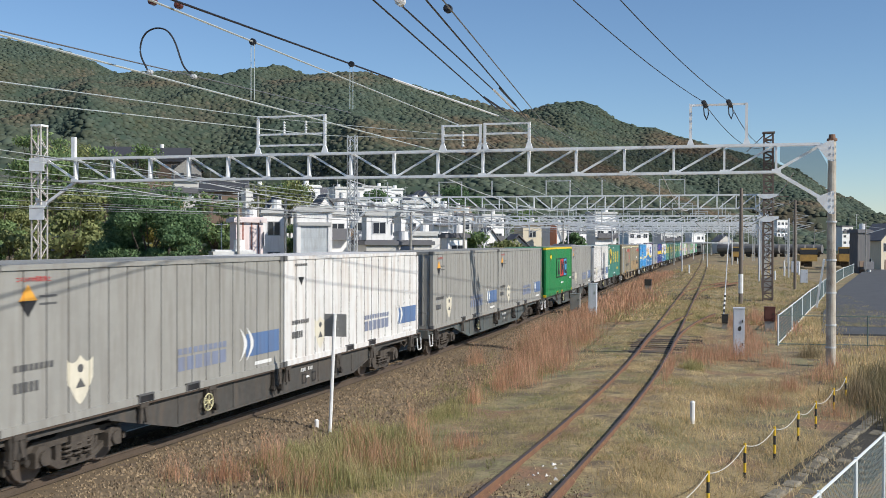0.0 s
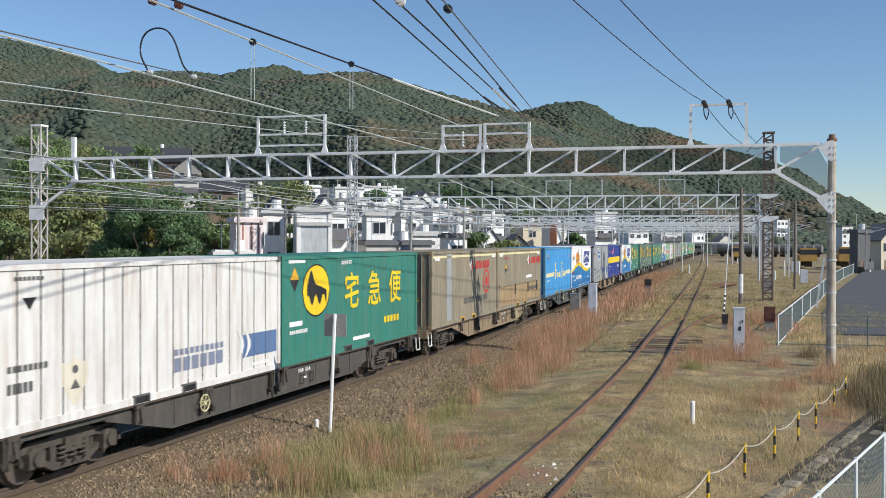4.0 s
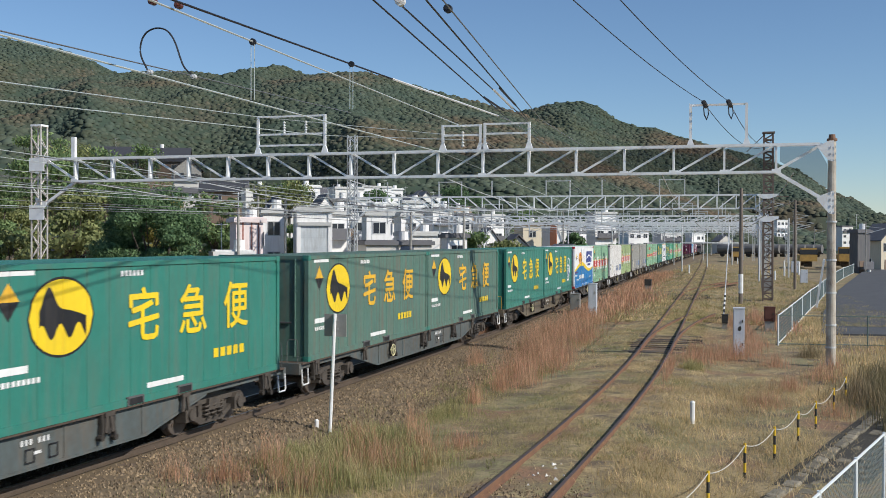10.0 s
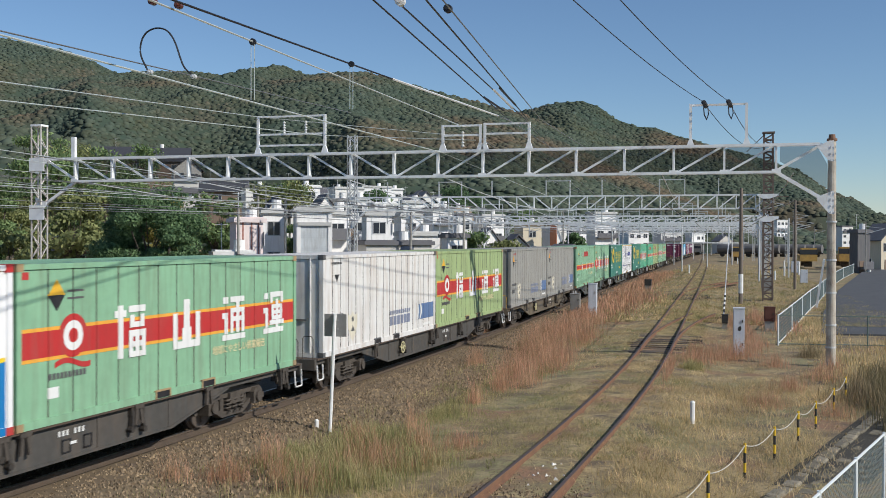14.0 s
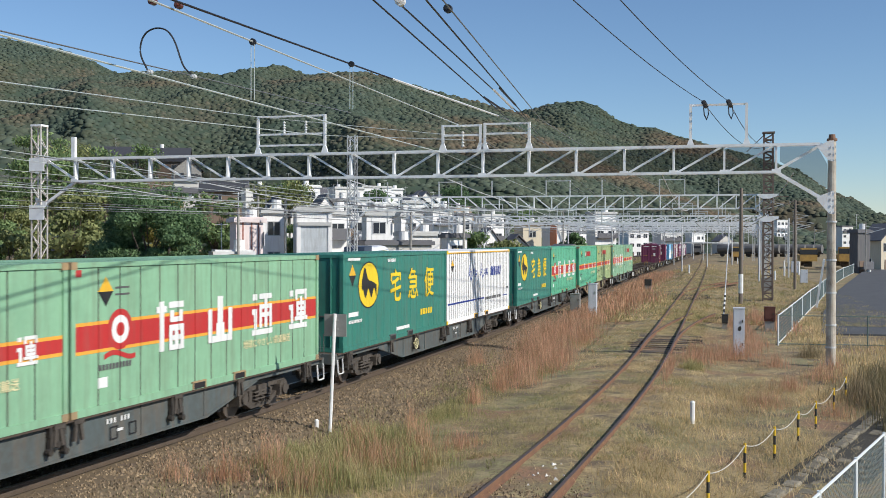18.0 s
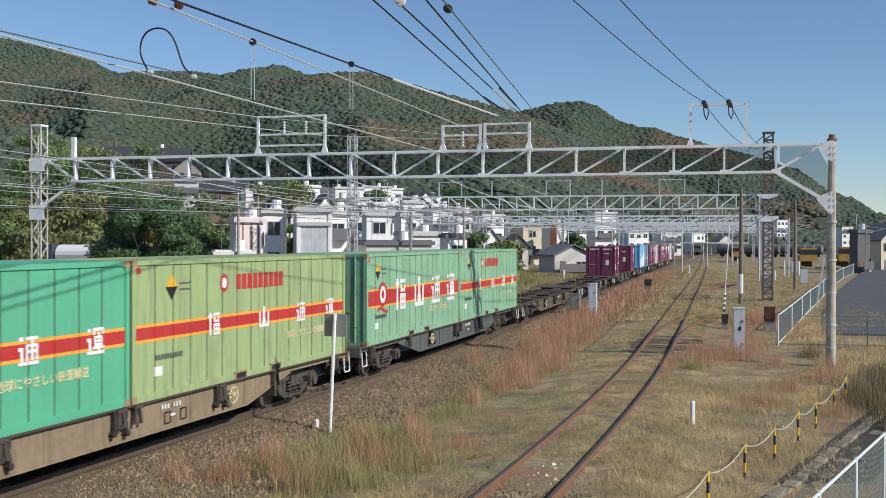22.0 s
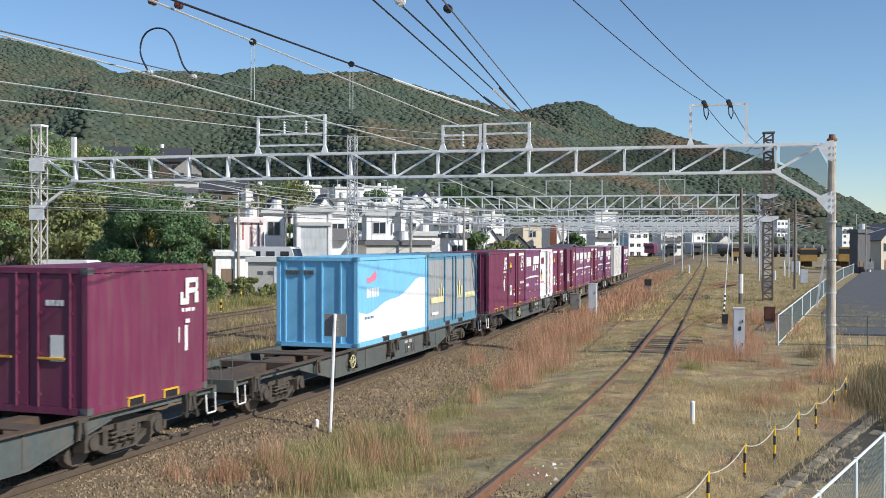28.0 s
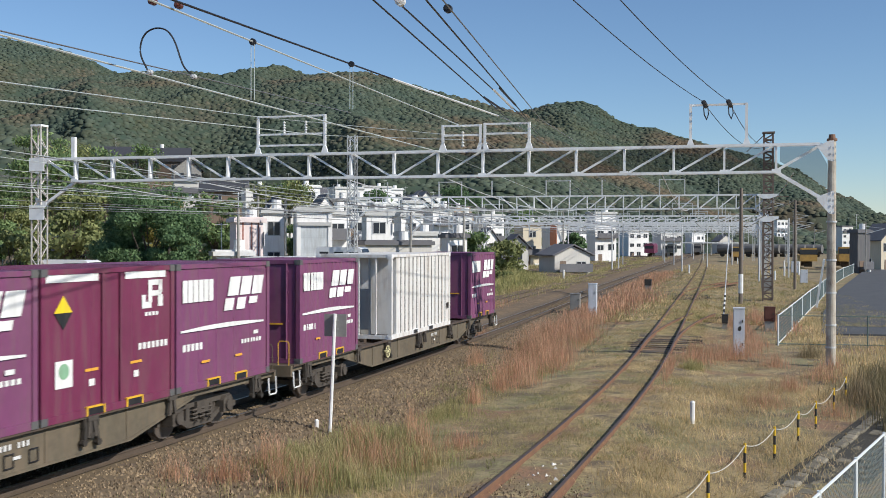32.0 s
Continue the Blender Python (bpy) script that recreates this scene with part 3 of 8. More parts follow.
grass("verge_weeds", 8000, clumps([(4.6, 38.5, 1.0, 2.0, 0.7), (6.0, 42.0, 1.6, 2.5, 0.7), (3.6, 34.5, 0.8, 2.0, 0.6), (7.6, 46.0, 1.6, 3.0, 0.6), (3.4, 47.0, 0.8, 3.0, 0.6), (4.4, 54.0, 0.8, 5.0, 0.7), (8.6, 38.0, 1.8, 3.0, 0.8)]), 0.45, 0.01, G_STRAW, "shaggy straw-coloured weeds on the verge", 0.7)


def yard_spot(rnd):
    s = 10 + 90 * rnd.rand() ** 1.3
    X, Y, h = line_at(s)
    a = rnd.uniform(-21.5, -2.9) if rnd.rand() < 0.55 else rnd.choice([-7.2, -12.7, -17.6, -20.0, -6.0]) + rnd.normal() * 0.7
    if noise.noise((X * 0.8 + a * 0.8, Y * 0.5, 9.0)) < -0.05:
        return X + a, Y, 0.25
    return X + a, Y, 0.8 + 0.6 * rnd.rand()


grass("yard_straw", 60000, yard_spot, 0.3, 0.008, G_STRAW, "straw-coloured weeds between the yard tracks", lift=0.16)
grass("yard_olive", 70000, yard_spot, 0.36, 0.008, G_OLIVE, "olive weeds between the yard tracks", 0.5, lift=0.16)
grass("yard_thicket", 36000, clumps([(-23.0, 70, 1.0, 4, 0.9), (-25.5, 80, 1.2, 5, 1.2), (-22.5, 88, 1.2, 6, 1.2), (-25.0, 96, 1.6, 6, 1.1), (-19.5, 100, 1.2, 8, 0.9), (-22.0, 108, 1.5, 8, 1.0), (-26.5, 78, 1.0, 4, 0.8), (-28.6, 58, 0.8, 4, 0.7), (-29.5, 44, 0.8, 3, 0.7), (-17.6, 84, 0.6, 7, 0.7), (-20.6, 70, 0.5, 6, 0.6)]), 1.25, 0.012, G_THICKET, "waist-high olive weeds beside the yard", 0.5)
grass("yard_rust", 8000, clumps([(-14.6, 25, 0.7, 4, 0.8), (-17.5, 32, 0.5, 3, 0.8), (-17.6, 44, 0.5, 5, 0.8), (-13.8, 60, 0.6, 6, 0.7), (-23.0, 36, 0.5, 3, 0.7), (-18.6, 24, 0.5, 3, 0.7)]), 0.75, 0.006, G_RUST, "rust-red weeds between the yard tracks", 0.4, lift=0.16)


def far_yard_spot(rnd):
    s = 85 + 190 * rnd.rand() ** 1.5
    X, Y, h = line_at(s)
    a = rnd.uniform(-26.0, -2.6)
    q = noise.noise((X * 0.4 + a * 0.5, Y * 0.12, 21.0))
    return X + a, Y, 1.0 if q > -0.05 else 0.3


grass("far_yard_weeds", 45000, far_yard_spot, 0.42, 0.026, G_THICKET, "olive and straw weeds over the far yard tracks", 0.8, False, 0.16)
grass("far_yard_straw", 30000, far_yard_spot, 0.34, 0.026, G_STRAW, "pale straw over the far yard tracks", 1.0, False, 0.16)


# ---- overhead line gantries ----
def gantry(y, xl, xr, zl, zu, n, near=True, lattice_r=False, lab="light grey steel lattice gantry across the tracks"):
    g = holder("gantry", lab, "gantry", "overhead line gantries")
    t = 0.09 if near else 0.11
    ms = m_steel
    x0, x1 = xl + (1.75 if near else 1.2), xr - (1.8 if near else 1.2)
    for z, a, b in ((zu, xl + 0.3, xr - 0.4), (zl, x0, x1)):
        for dy in ((-0.14, 0.14) if near else (0.0,)):
            bm = bmesh.new()
            beam(bm, (a, y + dy, z), (b, y + dy, z), t * 0.8, t)
            part("chord", bm, ms, g)
    xs = [x0 + (x1 - x0) * k / n for k in range(n + 1)]
    mid = n / 2
    for k, x in enumerate(xs):
        bm = bmesh.new()
        beam(bm, (x, y, zl), (x, y, zu), t * 0.75, 0.26 if near else t)
        part("web_post", bm, ms, g)
        if k < n:
            bm = bmesh.new()
            if k < mid:
                beam(bm, (x + 0.08, y, zu - 0.03), (xs[k + 1] - 0.12, y, zl + 0.03), t * 0.7, t * 0.8)
            else:
                beam(bm, (x + 0.12, y, zl + 0.03), (xs[k + 1] - 0.08, y, zu - 0.03), t * 0.7, t * 0.8)
            part("diagonal", bm, ms, g)
        if near:
            bm = bmesh.new()
            box(bm, x - 0.15, x + 0.15, y - 0.16, y - 0.15, (zl if k >= mid else zl) - 0.04, zl + 0.1)
            part("gusset", bm, ms, g)
    for x, px, o in ((x0, xl, 1), (x1, xr, -1)):
        bm = bmesh.new()
        beam(bm, (x, y, zl), (px + 0.1 * o, y, zl - 1.05), t * 1.1, t * 1.3)
        part("knee_brace", bm, ms, g)
        bm = bmesh.new()
        beam(bm, (x, y, zl + 0.05), (px + 0.3 * o, y, zu), t * 0.8, t)
        part("end_strut", bm, ms, g)
        bm = bmesh.new()
        prism(bm, [(px - 0.05 * o, zl - 1.45), (px + 0.08 * o, zl - 1.45), (px + 0.5 * o, zl - 0.95), (px + 0.45 * o, zl - 0.85), (px - 0.05 * o, zl - 0.65)], y - 0.19, y - 0.17, "y")
        part("bracket_plate", bm, ms, g)
        bm = bmesh.new()
        prism(bm, [(px - 0.05 * o, zu + 0.1), (px + 0.1 * o, zu + 0.1), (px + 0.5 * o, zu - 0.1), (px + 0.1 * o, zu - 0.6), (px - 0.05 * o, zu - 0.6)], y - 0.19, y - 0.17, "y")
        part("bracket_plate", bm, ms, g)
    return g


def net_mat():
    m = bpy.data.materials.new("fine_dark_net")
    m.use_nodes = True
    nt = m.node_tree
    p = nt.nodes["Principled BSDF"]
    p.inputs["Base Color"].default_value, p.inputs["Roughness"].default_value = (0.03, 0.032, 0.035, 1), 0.9
    tr = nt.nodes.new("ShaderNodeBsdfTransparent")
    mx = nt.nodes.new("ShaderNodeMixShader")
    p.inputs["Specular IOR Level"].default_value = 0.0
    mx.inputs[0].default_value = 0.3
    nt.links.new(tr.outputs[0], mx.inputs[1])
    nt.links.new(p.outputs[0], mx.inputs[2])
    nt.links.new(mx.outputs[0], nt.nodes["Material Output"].inputs[0])
    return m


m_net = net_mat()


def lattice_post(parent, x, y, z0, z1, w, m, step=0.55, r=0.03):
    for dx in (-w / 2, w / 2):
        for dy in (-w / 2, w / 2):
            bm = bmesh.new()
            beam(bm, (x + dx, y + dy, z0), (x + dx, y + dy, z1), r * 1.6, r * 1.6)
            part("leg_angle", bm, m, parent)
    bm = bmesh.new()
    k, z = 0, z0
    while z + step < z1:
        s = 1 if k % 2 else -1
        for d in (-w / 2, w / 2):
            beam(bm, (x - s * w / 2, y + d, z), (x + s * w / 2, y + d, z + step), r, r)
            beam(bm, (x + d, y - s * w / 2, z), (x + d, y + s * w / 2, z + step), r, r)
        z += step
        k += 1
    part("lacing", bm, m, parent)


G1 = 37.6
g1 = gantry(G1, -27.6, 3.43, 6.33, 7.26, 16)
bm = bmesh.new()
rod(bm, (3.43, G1, -0.35), (3.43, G1, 7.42), 0.165, 16, 0.135)
part("concrete_pole", bm, mat("pale_worn_concrete", (0.50, 0.46, 0.39), 0.85, vary=0.8, dark=(0.26, 0.21, 0.165), scale=3.0, dirt=(0.17, 0.125, 0.09), dirt_amount=0.6, streak=True, bump=0.3), g1, "weathered concrete pole")
bm = bmesh.new()
rod(bm, (3.43, G1, 7.42), (3.43, G1, 7.58), 0.12, 14, 0.1)
rod(bm, (3.43, G1, 7.36), (3.43, G1, 7.44), 0.17, 14)
part("pole_cap", bm, mat("rusty_cap", (0.2, 0.11, 0.07), 0.8, vary=0.5), g1, "rusty pole cap")
for z in (0.35, 1.1, 2.2, 3.3, 4.6):
    bm = bmesh.new()
    rod(bm, (3.43, G1, z), (3.43, G1, z + 0.06), 0.178, 14)
    part("steel_band", bm, m_steel2, g1)
for z in np.arange(4.9, 7.2, 0.22):
    if not 5.7 < z < 6.5:
        for x in (3.36, 3.5):
            bm = bmesh.new()
            box(bm, x, x + 0.03, G1 - 0.21, G1 - 0.195, z, z + 0.07)
            part("bolt", bm, m_steel2, g1)
lattice_post(g1, -27.6, G1, -0.35, 8.65, 0.44, mat("rust_streaked_steel", (0.66, 0.64, 0.60), 0.6, vary=0.6, dark=(0.36, 0.28, 0.22), scale=1.5, dirt=(0.3, 0.19, 0.12), dirt_amount=0.6, streak=True), 0.5, 0.03)
bm = bmesh.new()
box(bm, -27.85, -27.35, G1 - 0.25, G1 + 0.25, 8.62, 8.7)
part("head_plate", bm, m_steel, g1)
for z0, z1 in ((6.75, 7.3), (4.75, 5.35)):
    bm = bmesh.new()
    box(bm, -27.9, -27.2, G1 - 0.27, G1 - 0.24, z0, z1)
    part("cover_plate", bm, m_steel, g1)
xs = np.linspace(-25.85, 1.63, 17)
for a, b in zip(xs, xs[1:]):
    bm = bmesh.new()
    box(bm, a + 0.05, b - 0.05, G1 + 0.045, G1 + 0.055, 6.38, 7.2)
    part("net_panel", bm, m_net, g1, "fine dark bird net")
bm = bmesh.new()
prism(bm, [(1.75, 6.7), (3.28, 5.75), (3.28, 6.6), (2.95, 7.2), (1.75, 7.2)], G1 + 0.045, G1 + 0.055, "y")
part("net_panel", bm, m_net, g1)
bm = bmesh.new()
beam(bm, (-25.95, G1, 7.26), (-25.95, G1, 8.15), 0.16, 0.16)
part("stub_mast", bm, m_steel, g1)


def top_frame(y, x0, x1, z0, z1, bars=()):
    f = holder("overhead_stand", "light grey steel frame standing on a gantry", "frame", "frames on gantries")
    for x in (x0, x1):
        bm = bmesh.new()
        beam(bm, (x, y, z0), (x, y, z1), 0.09, 0.09)
        prism(bm, [(x - 0.14, z0), (x + 0.14, z0), (x + 0.06, z0 + 0.25), (x - 0.06, z0 + 0.25)], y - 0.05, y + 0.05, "y")
        part("upright", bm, m_steel, f)
    for z in (z1 - 0.04, *bars):
        bm = bmesh.new()
        beam(bm, (x0, y, z), (x1, y, z), 0.06, 0.07)
        part("crossbar", bm, m_steel, f)
    return f


def insulator(a, b, m, r=0.07, n=5):
    bm = bmesh.new()
    a, b = Vector(a), Vector(b)
    rod(bm, a, b, r * 0.45, 6)
    for k in range(n):
        p = a.lerp(b, (k + 0.5) / n)
        d = (b - a).normalized() * 0.02
        rod(bm, p - d, p + d, r, 10)
    return thing("insulator", bm, m, "ribbed porcelain insulator on the overhead line", "insulator", "insulators")


m_ceramic_d = mat("dark_grey_insulator", (0.07, 0.068, 0.07), 0.3, vary=0.2)
top_frame(G1, -17.7, -14.91, 7.3, 8.78, (7.62, 8.05))
top_frame(G1, -10.21, -8.78, 7.3, 8.24, (7.85,))
top_frame(G1, -8.61, -6.96, 7.3, 8.28, (7.88,))
top_frame(G1, -1.23, 0.65, 7.25, 8.74)
for x in (-16.6, -15.7):
    insulator((x, G1, 8.05), (x, G1, 8.55), m_ceramic_w, 0.06)
insulator((-9.45, G1, 7.4), (-9.45, G1, 8.0), m_ceramic_w, 0.06)
for x in (-0.75, 0.08):
    insulator((x - 0.05, G1 - 0.3, 8.78), (x + 0.05, G1 + 0.15, 8.66), m_ceramic_d, 0.085, 4)
    bm = bmesh.new()
    wire(bm, [(x - 0.05, G1 - 0.3, 8.75), (x - 0.02, G1 - 0.1, 8.35), (x + 0.06, G1 + 0.05, 8.2), (x + 0.12, G1 + 0.12, 8.4), (x + 0.1, G1 + 0.2, 8.62)], 0.02, 5)
    thing("jumper_loop", bm, m_black, "short black jumper loop under an insulator", "cable", "jumper loops")

# further gantries down the line
for y, xl, xr, zu, dz, n in ((78, -28.6, 3.2, 7.25, 0.98, 22), (98, -30, 3.6, 6.2, 0.7, 16), (118, -31, 4, 6.6, 0.8, 18), (140, -32, 4.6, 6.3, 0.7, 14), (160, -33, 5, 7.1, 0.8, 18), (182, -34, 6, 6.4, 0.7, 14), (205, -36, 6, 6.8, 0.8, 18), (228, -38, 12, 6.4, 0.8, 14), (250, -40, 6, 7.0, 0.9, 18), (300, -44, 8, 7.4, 0.9, 18), (355, -50, 12, 7.4, 0.9, 18)):
    g = gantry(y, xl, xr, zu - dz, zu, n, False)
    for x in (xl, xr):
        if y == 78 and x > 0:
            continue
        lattice_post(g, x, y, -0.4 + fall(y), (12.2 if y == 78 else zu + 0.5), 0.6 if y == 78 else 0.45, m_steel2, 0.6, 0.05)
    for k in range(7):
        x = xl + (xr - xl) * (k + 0.7) / 7.6
        bm = bmesh.new()
        beam(bm, (x, y, zu), (x, y, zu + 1.2), 0.08, 0.08)
        if k % 2:
            beam(bm, (x, y, zu + 1.15), (x + 1.8, y, zu + 1.15), 0.07, 0.07)
            beam(bm, (x + 1.8, y, zu), (x + 1.8, y, zu + 1.2), 0.08, 0.08)
        else:
            beam(bm, (x, y, zu - dz), (x, y, zu - dz - 1.1), 0.08, 0.08)
            beam(bm, (x, y, zu - dz - 0.9), (x + 1.5, y, zu - dz - 0.35), 0.05, 0.05)
        part("mast_arm", bm, m_steel2, g)
# cantilever masts between the yard tracks
for x, y in ((-15.5, 148), (-15.4, 156), (-22, 150), (-18, 190), (-13, 230), (-24, 235), (-30, 190), (9.7, 158), (11.4, 193), (3.3, 114), (0.8, 300), (-8, 270), (14, 240), (18, 150), (7, 128), (-20, 300), (-32, 280), (-6, 150), (-9, 190), (-3, 175), (1, 200), (-12, 215), (-5, 240), (4, 260), (9, 230), (-15, 260), (-26, 265), (12, 290), (-1, 330), (-10, 320), (-18, 345), (20, 260), (6, 310), (15, 330), (-24, 325)):
    h = 7.0 + (x * 7 + y) % 3
    t = holder("line_mast", "thin grey steel mast with a bracket arm", "mast", "masts of the far yard", "", pose(x, y, fall(y) - 0.35))
    bm = bmesh.new()
    rod(bm, (0, 0, 0), (0, 0, h), 0.1, 8, 0.07)
    part("mast", bm, m_steel2 if x < 8 else m_concrete, t)
    bm = bmesh.new()
    beam(bm, (0, 0, h - 1.6), (2.4, 0, h - 0.9), 0.06, 0.06)
    beam(bm, (0, 0, h - 0.6), (2.4, 0, h - 0.9), 0.05, 0.05)
    part("bracket_arm", bm, m_steel2, t)

# ---- wires ----
def cable(a, b, r, m, label, sag=0.0, n=10, name="overhead_wire"):
    a, b = Vector(a), Vector(b)
    bm = bmesh.new()
    wire(bm, [a.lerp(b, k / n) - Vector((0, 0, sag * 4 * (k / n) * (1 - k / n))) for k in range(n + 1)], r, 5)
    return thing(name, bm, m, label, "cable", "overhead wires")


def reach(a, b, f):
    """a moved back beyond the view, along the line from b"""
    a, b = Vector(a), Vector(b)
    return tuple(b + (a - b) * f)


W_DK, W_BR = "taut dark overhead wire", "bright bare overhead wire"
p = (-7.72, G1, 8.38)
cable(reach((-5.59, 16.21, 7.9), p, 1.35), p, 0.017, m_black, W_DK)
cable(p, (-10.4, 78, 7.6), 0.016, m_wire, W_DK, 0.2)
p = (-7.09, G1, 8.37)
cable(reach((-5.24, 16.3, 7.9), p, 1.35), p, 0.017, m_black, W_DK)
cable(p, (-9.5, 78, 7.4), 0.016, m_wire, W_DK, 0.2)
p = (-7.0, G1, 8.36)
cable(reach((-4.75, 16.4, 7.9), p, 1.35), p, 0.018, m_black, W_DK)
p = (-6.53, G1, 8.35)
cable(reach((-4.49, 16.49, 7.9), p, 1.35), p, 0.014, m_wire, W_DK)
cable(p, (-4.5, 78, 7.8), 0.014, m_wire, W_DK, 0.2)
for a, b in (((-3.05, 21.38, 8.9), (-0.8, G1 - 0.3, 8.78)), ((-2.12, 21.61, 8.9), (0.03, G1 - 0.3, 8.78))):
    cable(reach(Vector(a) + Vector((0, 0, 0.2)), b, 1.4), b, 0.012, m_black, W_DK, 0.25)
for a, b in (((-0.7, G1 + 0.15, 8.66), (3.0, 78, 11.0)), ((0.13, G1 + 0.15, 8.66), (3.2, 78, 11.3))):
    cable(a, b, 0.014, m_black, W_DK, 0.9)
p = (-7.6, G1, 8.3)
cable(reach((-8.1, 14.21, 7.6), p, 1.5), (-7.95, 24.5, 7.93), 0.02, m_black, "thick black overhead cable")
cable((-7.95, 24.5, 7.93), (-7.62, 35.4, 8.25), 0.03, m_ceramic_w, "long white line insulator rod", name="rod_insulator")
cable((-7.62, 35.4, 8.25), p, 0.016, m_wire, W_DK)
cable(p, (-6.0, 78, 7.0), 0.016, m_wire, W_DK, 0.2)
p = (-9.43, G1, 8.16)
cable(reach((-8.44, 14.12, 7.6), p, 1.5), p, 0.018, m_bright, W_BR)
cable(p, (-10.2, 78, 7.4), 0.014, m_wire, W_DK, 0.3)
# catenary of the running line, with droppers
p = (-10.29, G1, 7.23)
cable(reach((-11.78, 15.01, 7.4), p, 1.3), p, 0.02, m_bright, W_BR)
cable(p, (-10.4, 78, 6.2), 0.014, m_bright, W_BR)
cable(reach((-11.27, 16.66, 7.4), (-13.87, G1, 8.81), 1.3), (-13.87, G1, 8.81), 0.014, m_wire, W_DK)
cable(reach((-14.87, 18.94, 7.3), (-17.63, G1, 8.74), 1.3), (-17.63, G1, 8.74), 0.016, m_bright, W_BR)
cable((-17.63, G1, 8.74), (-10.0, G1 + 1, 7.95), 0.014, m_bright, W_BR)
cable(reach((-16.88, 21.5, 7.3), (-15.03, G1, 7.97), 1.4), (-15.03, G1, 7.97), 0.016, m_bright, W_BR)
cable((-15.03, G1, 7.97), (-9.2, G1 + 1, 7.75), 0.014, m_bright, W_BR)
for k in range(14):
    z = 4.9 + 0.17 * k
    x = -20.8 + (k % 5) * 1.2
    a, b = Vector((x - 4.0, 12.0, z + 0.15)), Vector((x, 78.0, 5.9 + 0.1 * (k % 6)))
    cable(a - Vector((4.0 if k % 3 else -1.0, 0, 0)), b, 0.011, m_bright if k % 2 else m_wire, "thin overhead wire along the yard", 0.35, 14)
for x in (-10.35, -14.3, -20.6, -25.6, -2.4, 2.0):
    for z, sg, r in ((5.35, 0.0, 0.016), (6.3, 0.55, 0.016)):
        for y0, y1 in ((37.6, 78), (78, 118), (118, 160), (160, 205), (205, 250), (250, 300), (300, 355)):
            cable((x + 0.2, y0, z + fall(y0)), (x - 0.2, y1, z + fall(y1)), r * (1 + y0 / 150), m_steel2 if z > 6 else m_wire, "contact and carrier wire of the yard tracks", sg, 8)
def fitting(p, r, m, label, name="line_fitting"):
    bm = bmesh.new()
    p = Vector(p)
    rod(bm, p - Vector((0, 0.05, 0)), p + Vector((0, 0.05, 0)), r, 12)
    rod(bm, p - Vector((0, 0.09, 0)), p - Vector((0, 0.05, 0)), r * 0.5, 10)
    return thing(name, bm, m, label, "fitting", "line fittings")


fitting((-8.61, 14.5, 7.67), 0.06, m_ceramic, "brown porcelain strain insulator on the wire")
fitting((-8.33, 14.8, 7.66), 0.06, m_ceramic, "brown porcelain strain insulator on the wire")
fitting((-5.06, 16.0, 7.8), 0.08, m_ceramic_w, "white strain clamp on the overhead wire")
fitting((-4.67, 17.5, 7.98), 0.075, m_black, "round black pulley on the overhead wire")
fitting((-11.28, 18.9, 7.36), 0.05, m_steel2, "bolted clamp at the foot of a jumper")
fitting((-10.3, 18.9, 7.23), 0.05, m_steel2, "bolted clamp at the foot of a jumper")
for a, b in (((-6.9, 30.0, 8.17), (-7.15, 34.0, 8.27)), ((-6.0, 28.0, 8.13), (-6.45, 32.5, 8.24)), ((-6.25, 28.4, 8.14), (-6.75, 33.5, 8.27))):
    cable(a, b, 0.034, m_ceramic_w if a[0] == -6.25 else m_black, "rod insulator in an overhead wire", 0, 2, "rod_insulator")
# droppers and the looped jumper
for x, y, z0, z1 in ((-8.61, 18.05, 6.6, 7.69), (-7.94, 21.58, 6.84, 7.82)):
    for d in (-0.035, 0.035):
        cable((x + d, y, z0), (x + d, y, z1), 0.008, m_bright, "thin steel dropper wire", 0, 2, "dropper")
    bm = bmesh.new()
    rod(bm, (x, y - 0.03, z1), (x, y + 0.03, z1), 0.065, 12)
    thing("pulley", bm, m_black, "small black suspension pulley on the wire", "pulley", "pulleys")
bm = bmesh.new()
LOOP = [Vector(p) for p in ((-11.33, 18.9, 7.39), (-11.49, 18.9, 7.71), (-11.48, 18.9, 7.98), (-11.35, 18.9, 8.17), (-11.12, 18.9, 8.24), (-10.89, 18.9, 8.17), (-10.72, 18.9, 7.94), (-10.59, 18.9, 7.59), (-10.49, 18.9, 7.4), (-10.31, 18.9, 7.25))]
fine = []
for k in range(len(LOOP) - 1):
    p0, p1, p2, p3 = (LOOP[min(max(k + q, 0), len(LOOP) - 1)] for q in (-1, 0, 1, 2))
    for u in (0, 0.25, 0.5, 0.75):
        fine.append(0.5 * (2 * p1 + (p2 - p0) * u + (2 * p0 - 5 * p1 + 4 * p2 - p3) * u * u + (3 * p1 - p0 - 3 * p2 + p3) * u ** 3))
wire(bm, fine + [LOOP[-1]], 0.018, 6)
thing("cable_loop", bm, m_black, "arched black jumper cable loop above the wires", "cable")

# ---- things beside the siding ----
m_white = mat("white_enamel", (0.80, 0.80, 0.78), 0.45, vary=0.2, scale=3, dirt=(0.3, 0.25, 0.2), dirt_amount=0.25)
m_boxgrey = mat("pale_grey_cabinet_paint", (0.60, 0.63, 0.68), 0.5, vary=0.25, scale=2, dirt=(0.25, 0.22, 0.18), dirt_amount=0.2, streak=True)
m_sign = mat("grey_sign_back", (0.27, 0.265, 0.25), 0.6, vary=0.4, scale=3)
m_yellow = mat("safety_yellow", (0.75, 0.48, 0.03), 0.55, vary=0.3, scale=6)
m_postblack = mat("safety_black", (0.035, 0.033, 0.03), 0.6, vary=0.3)
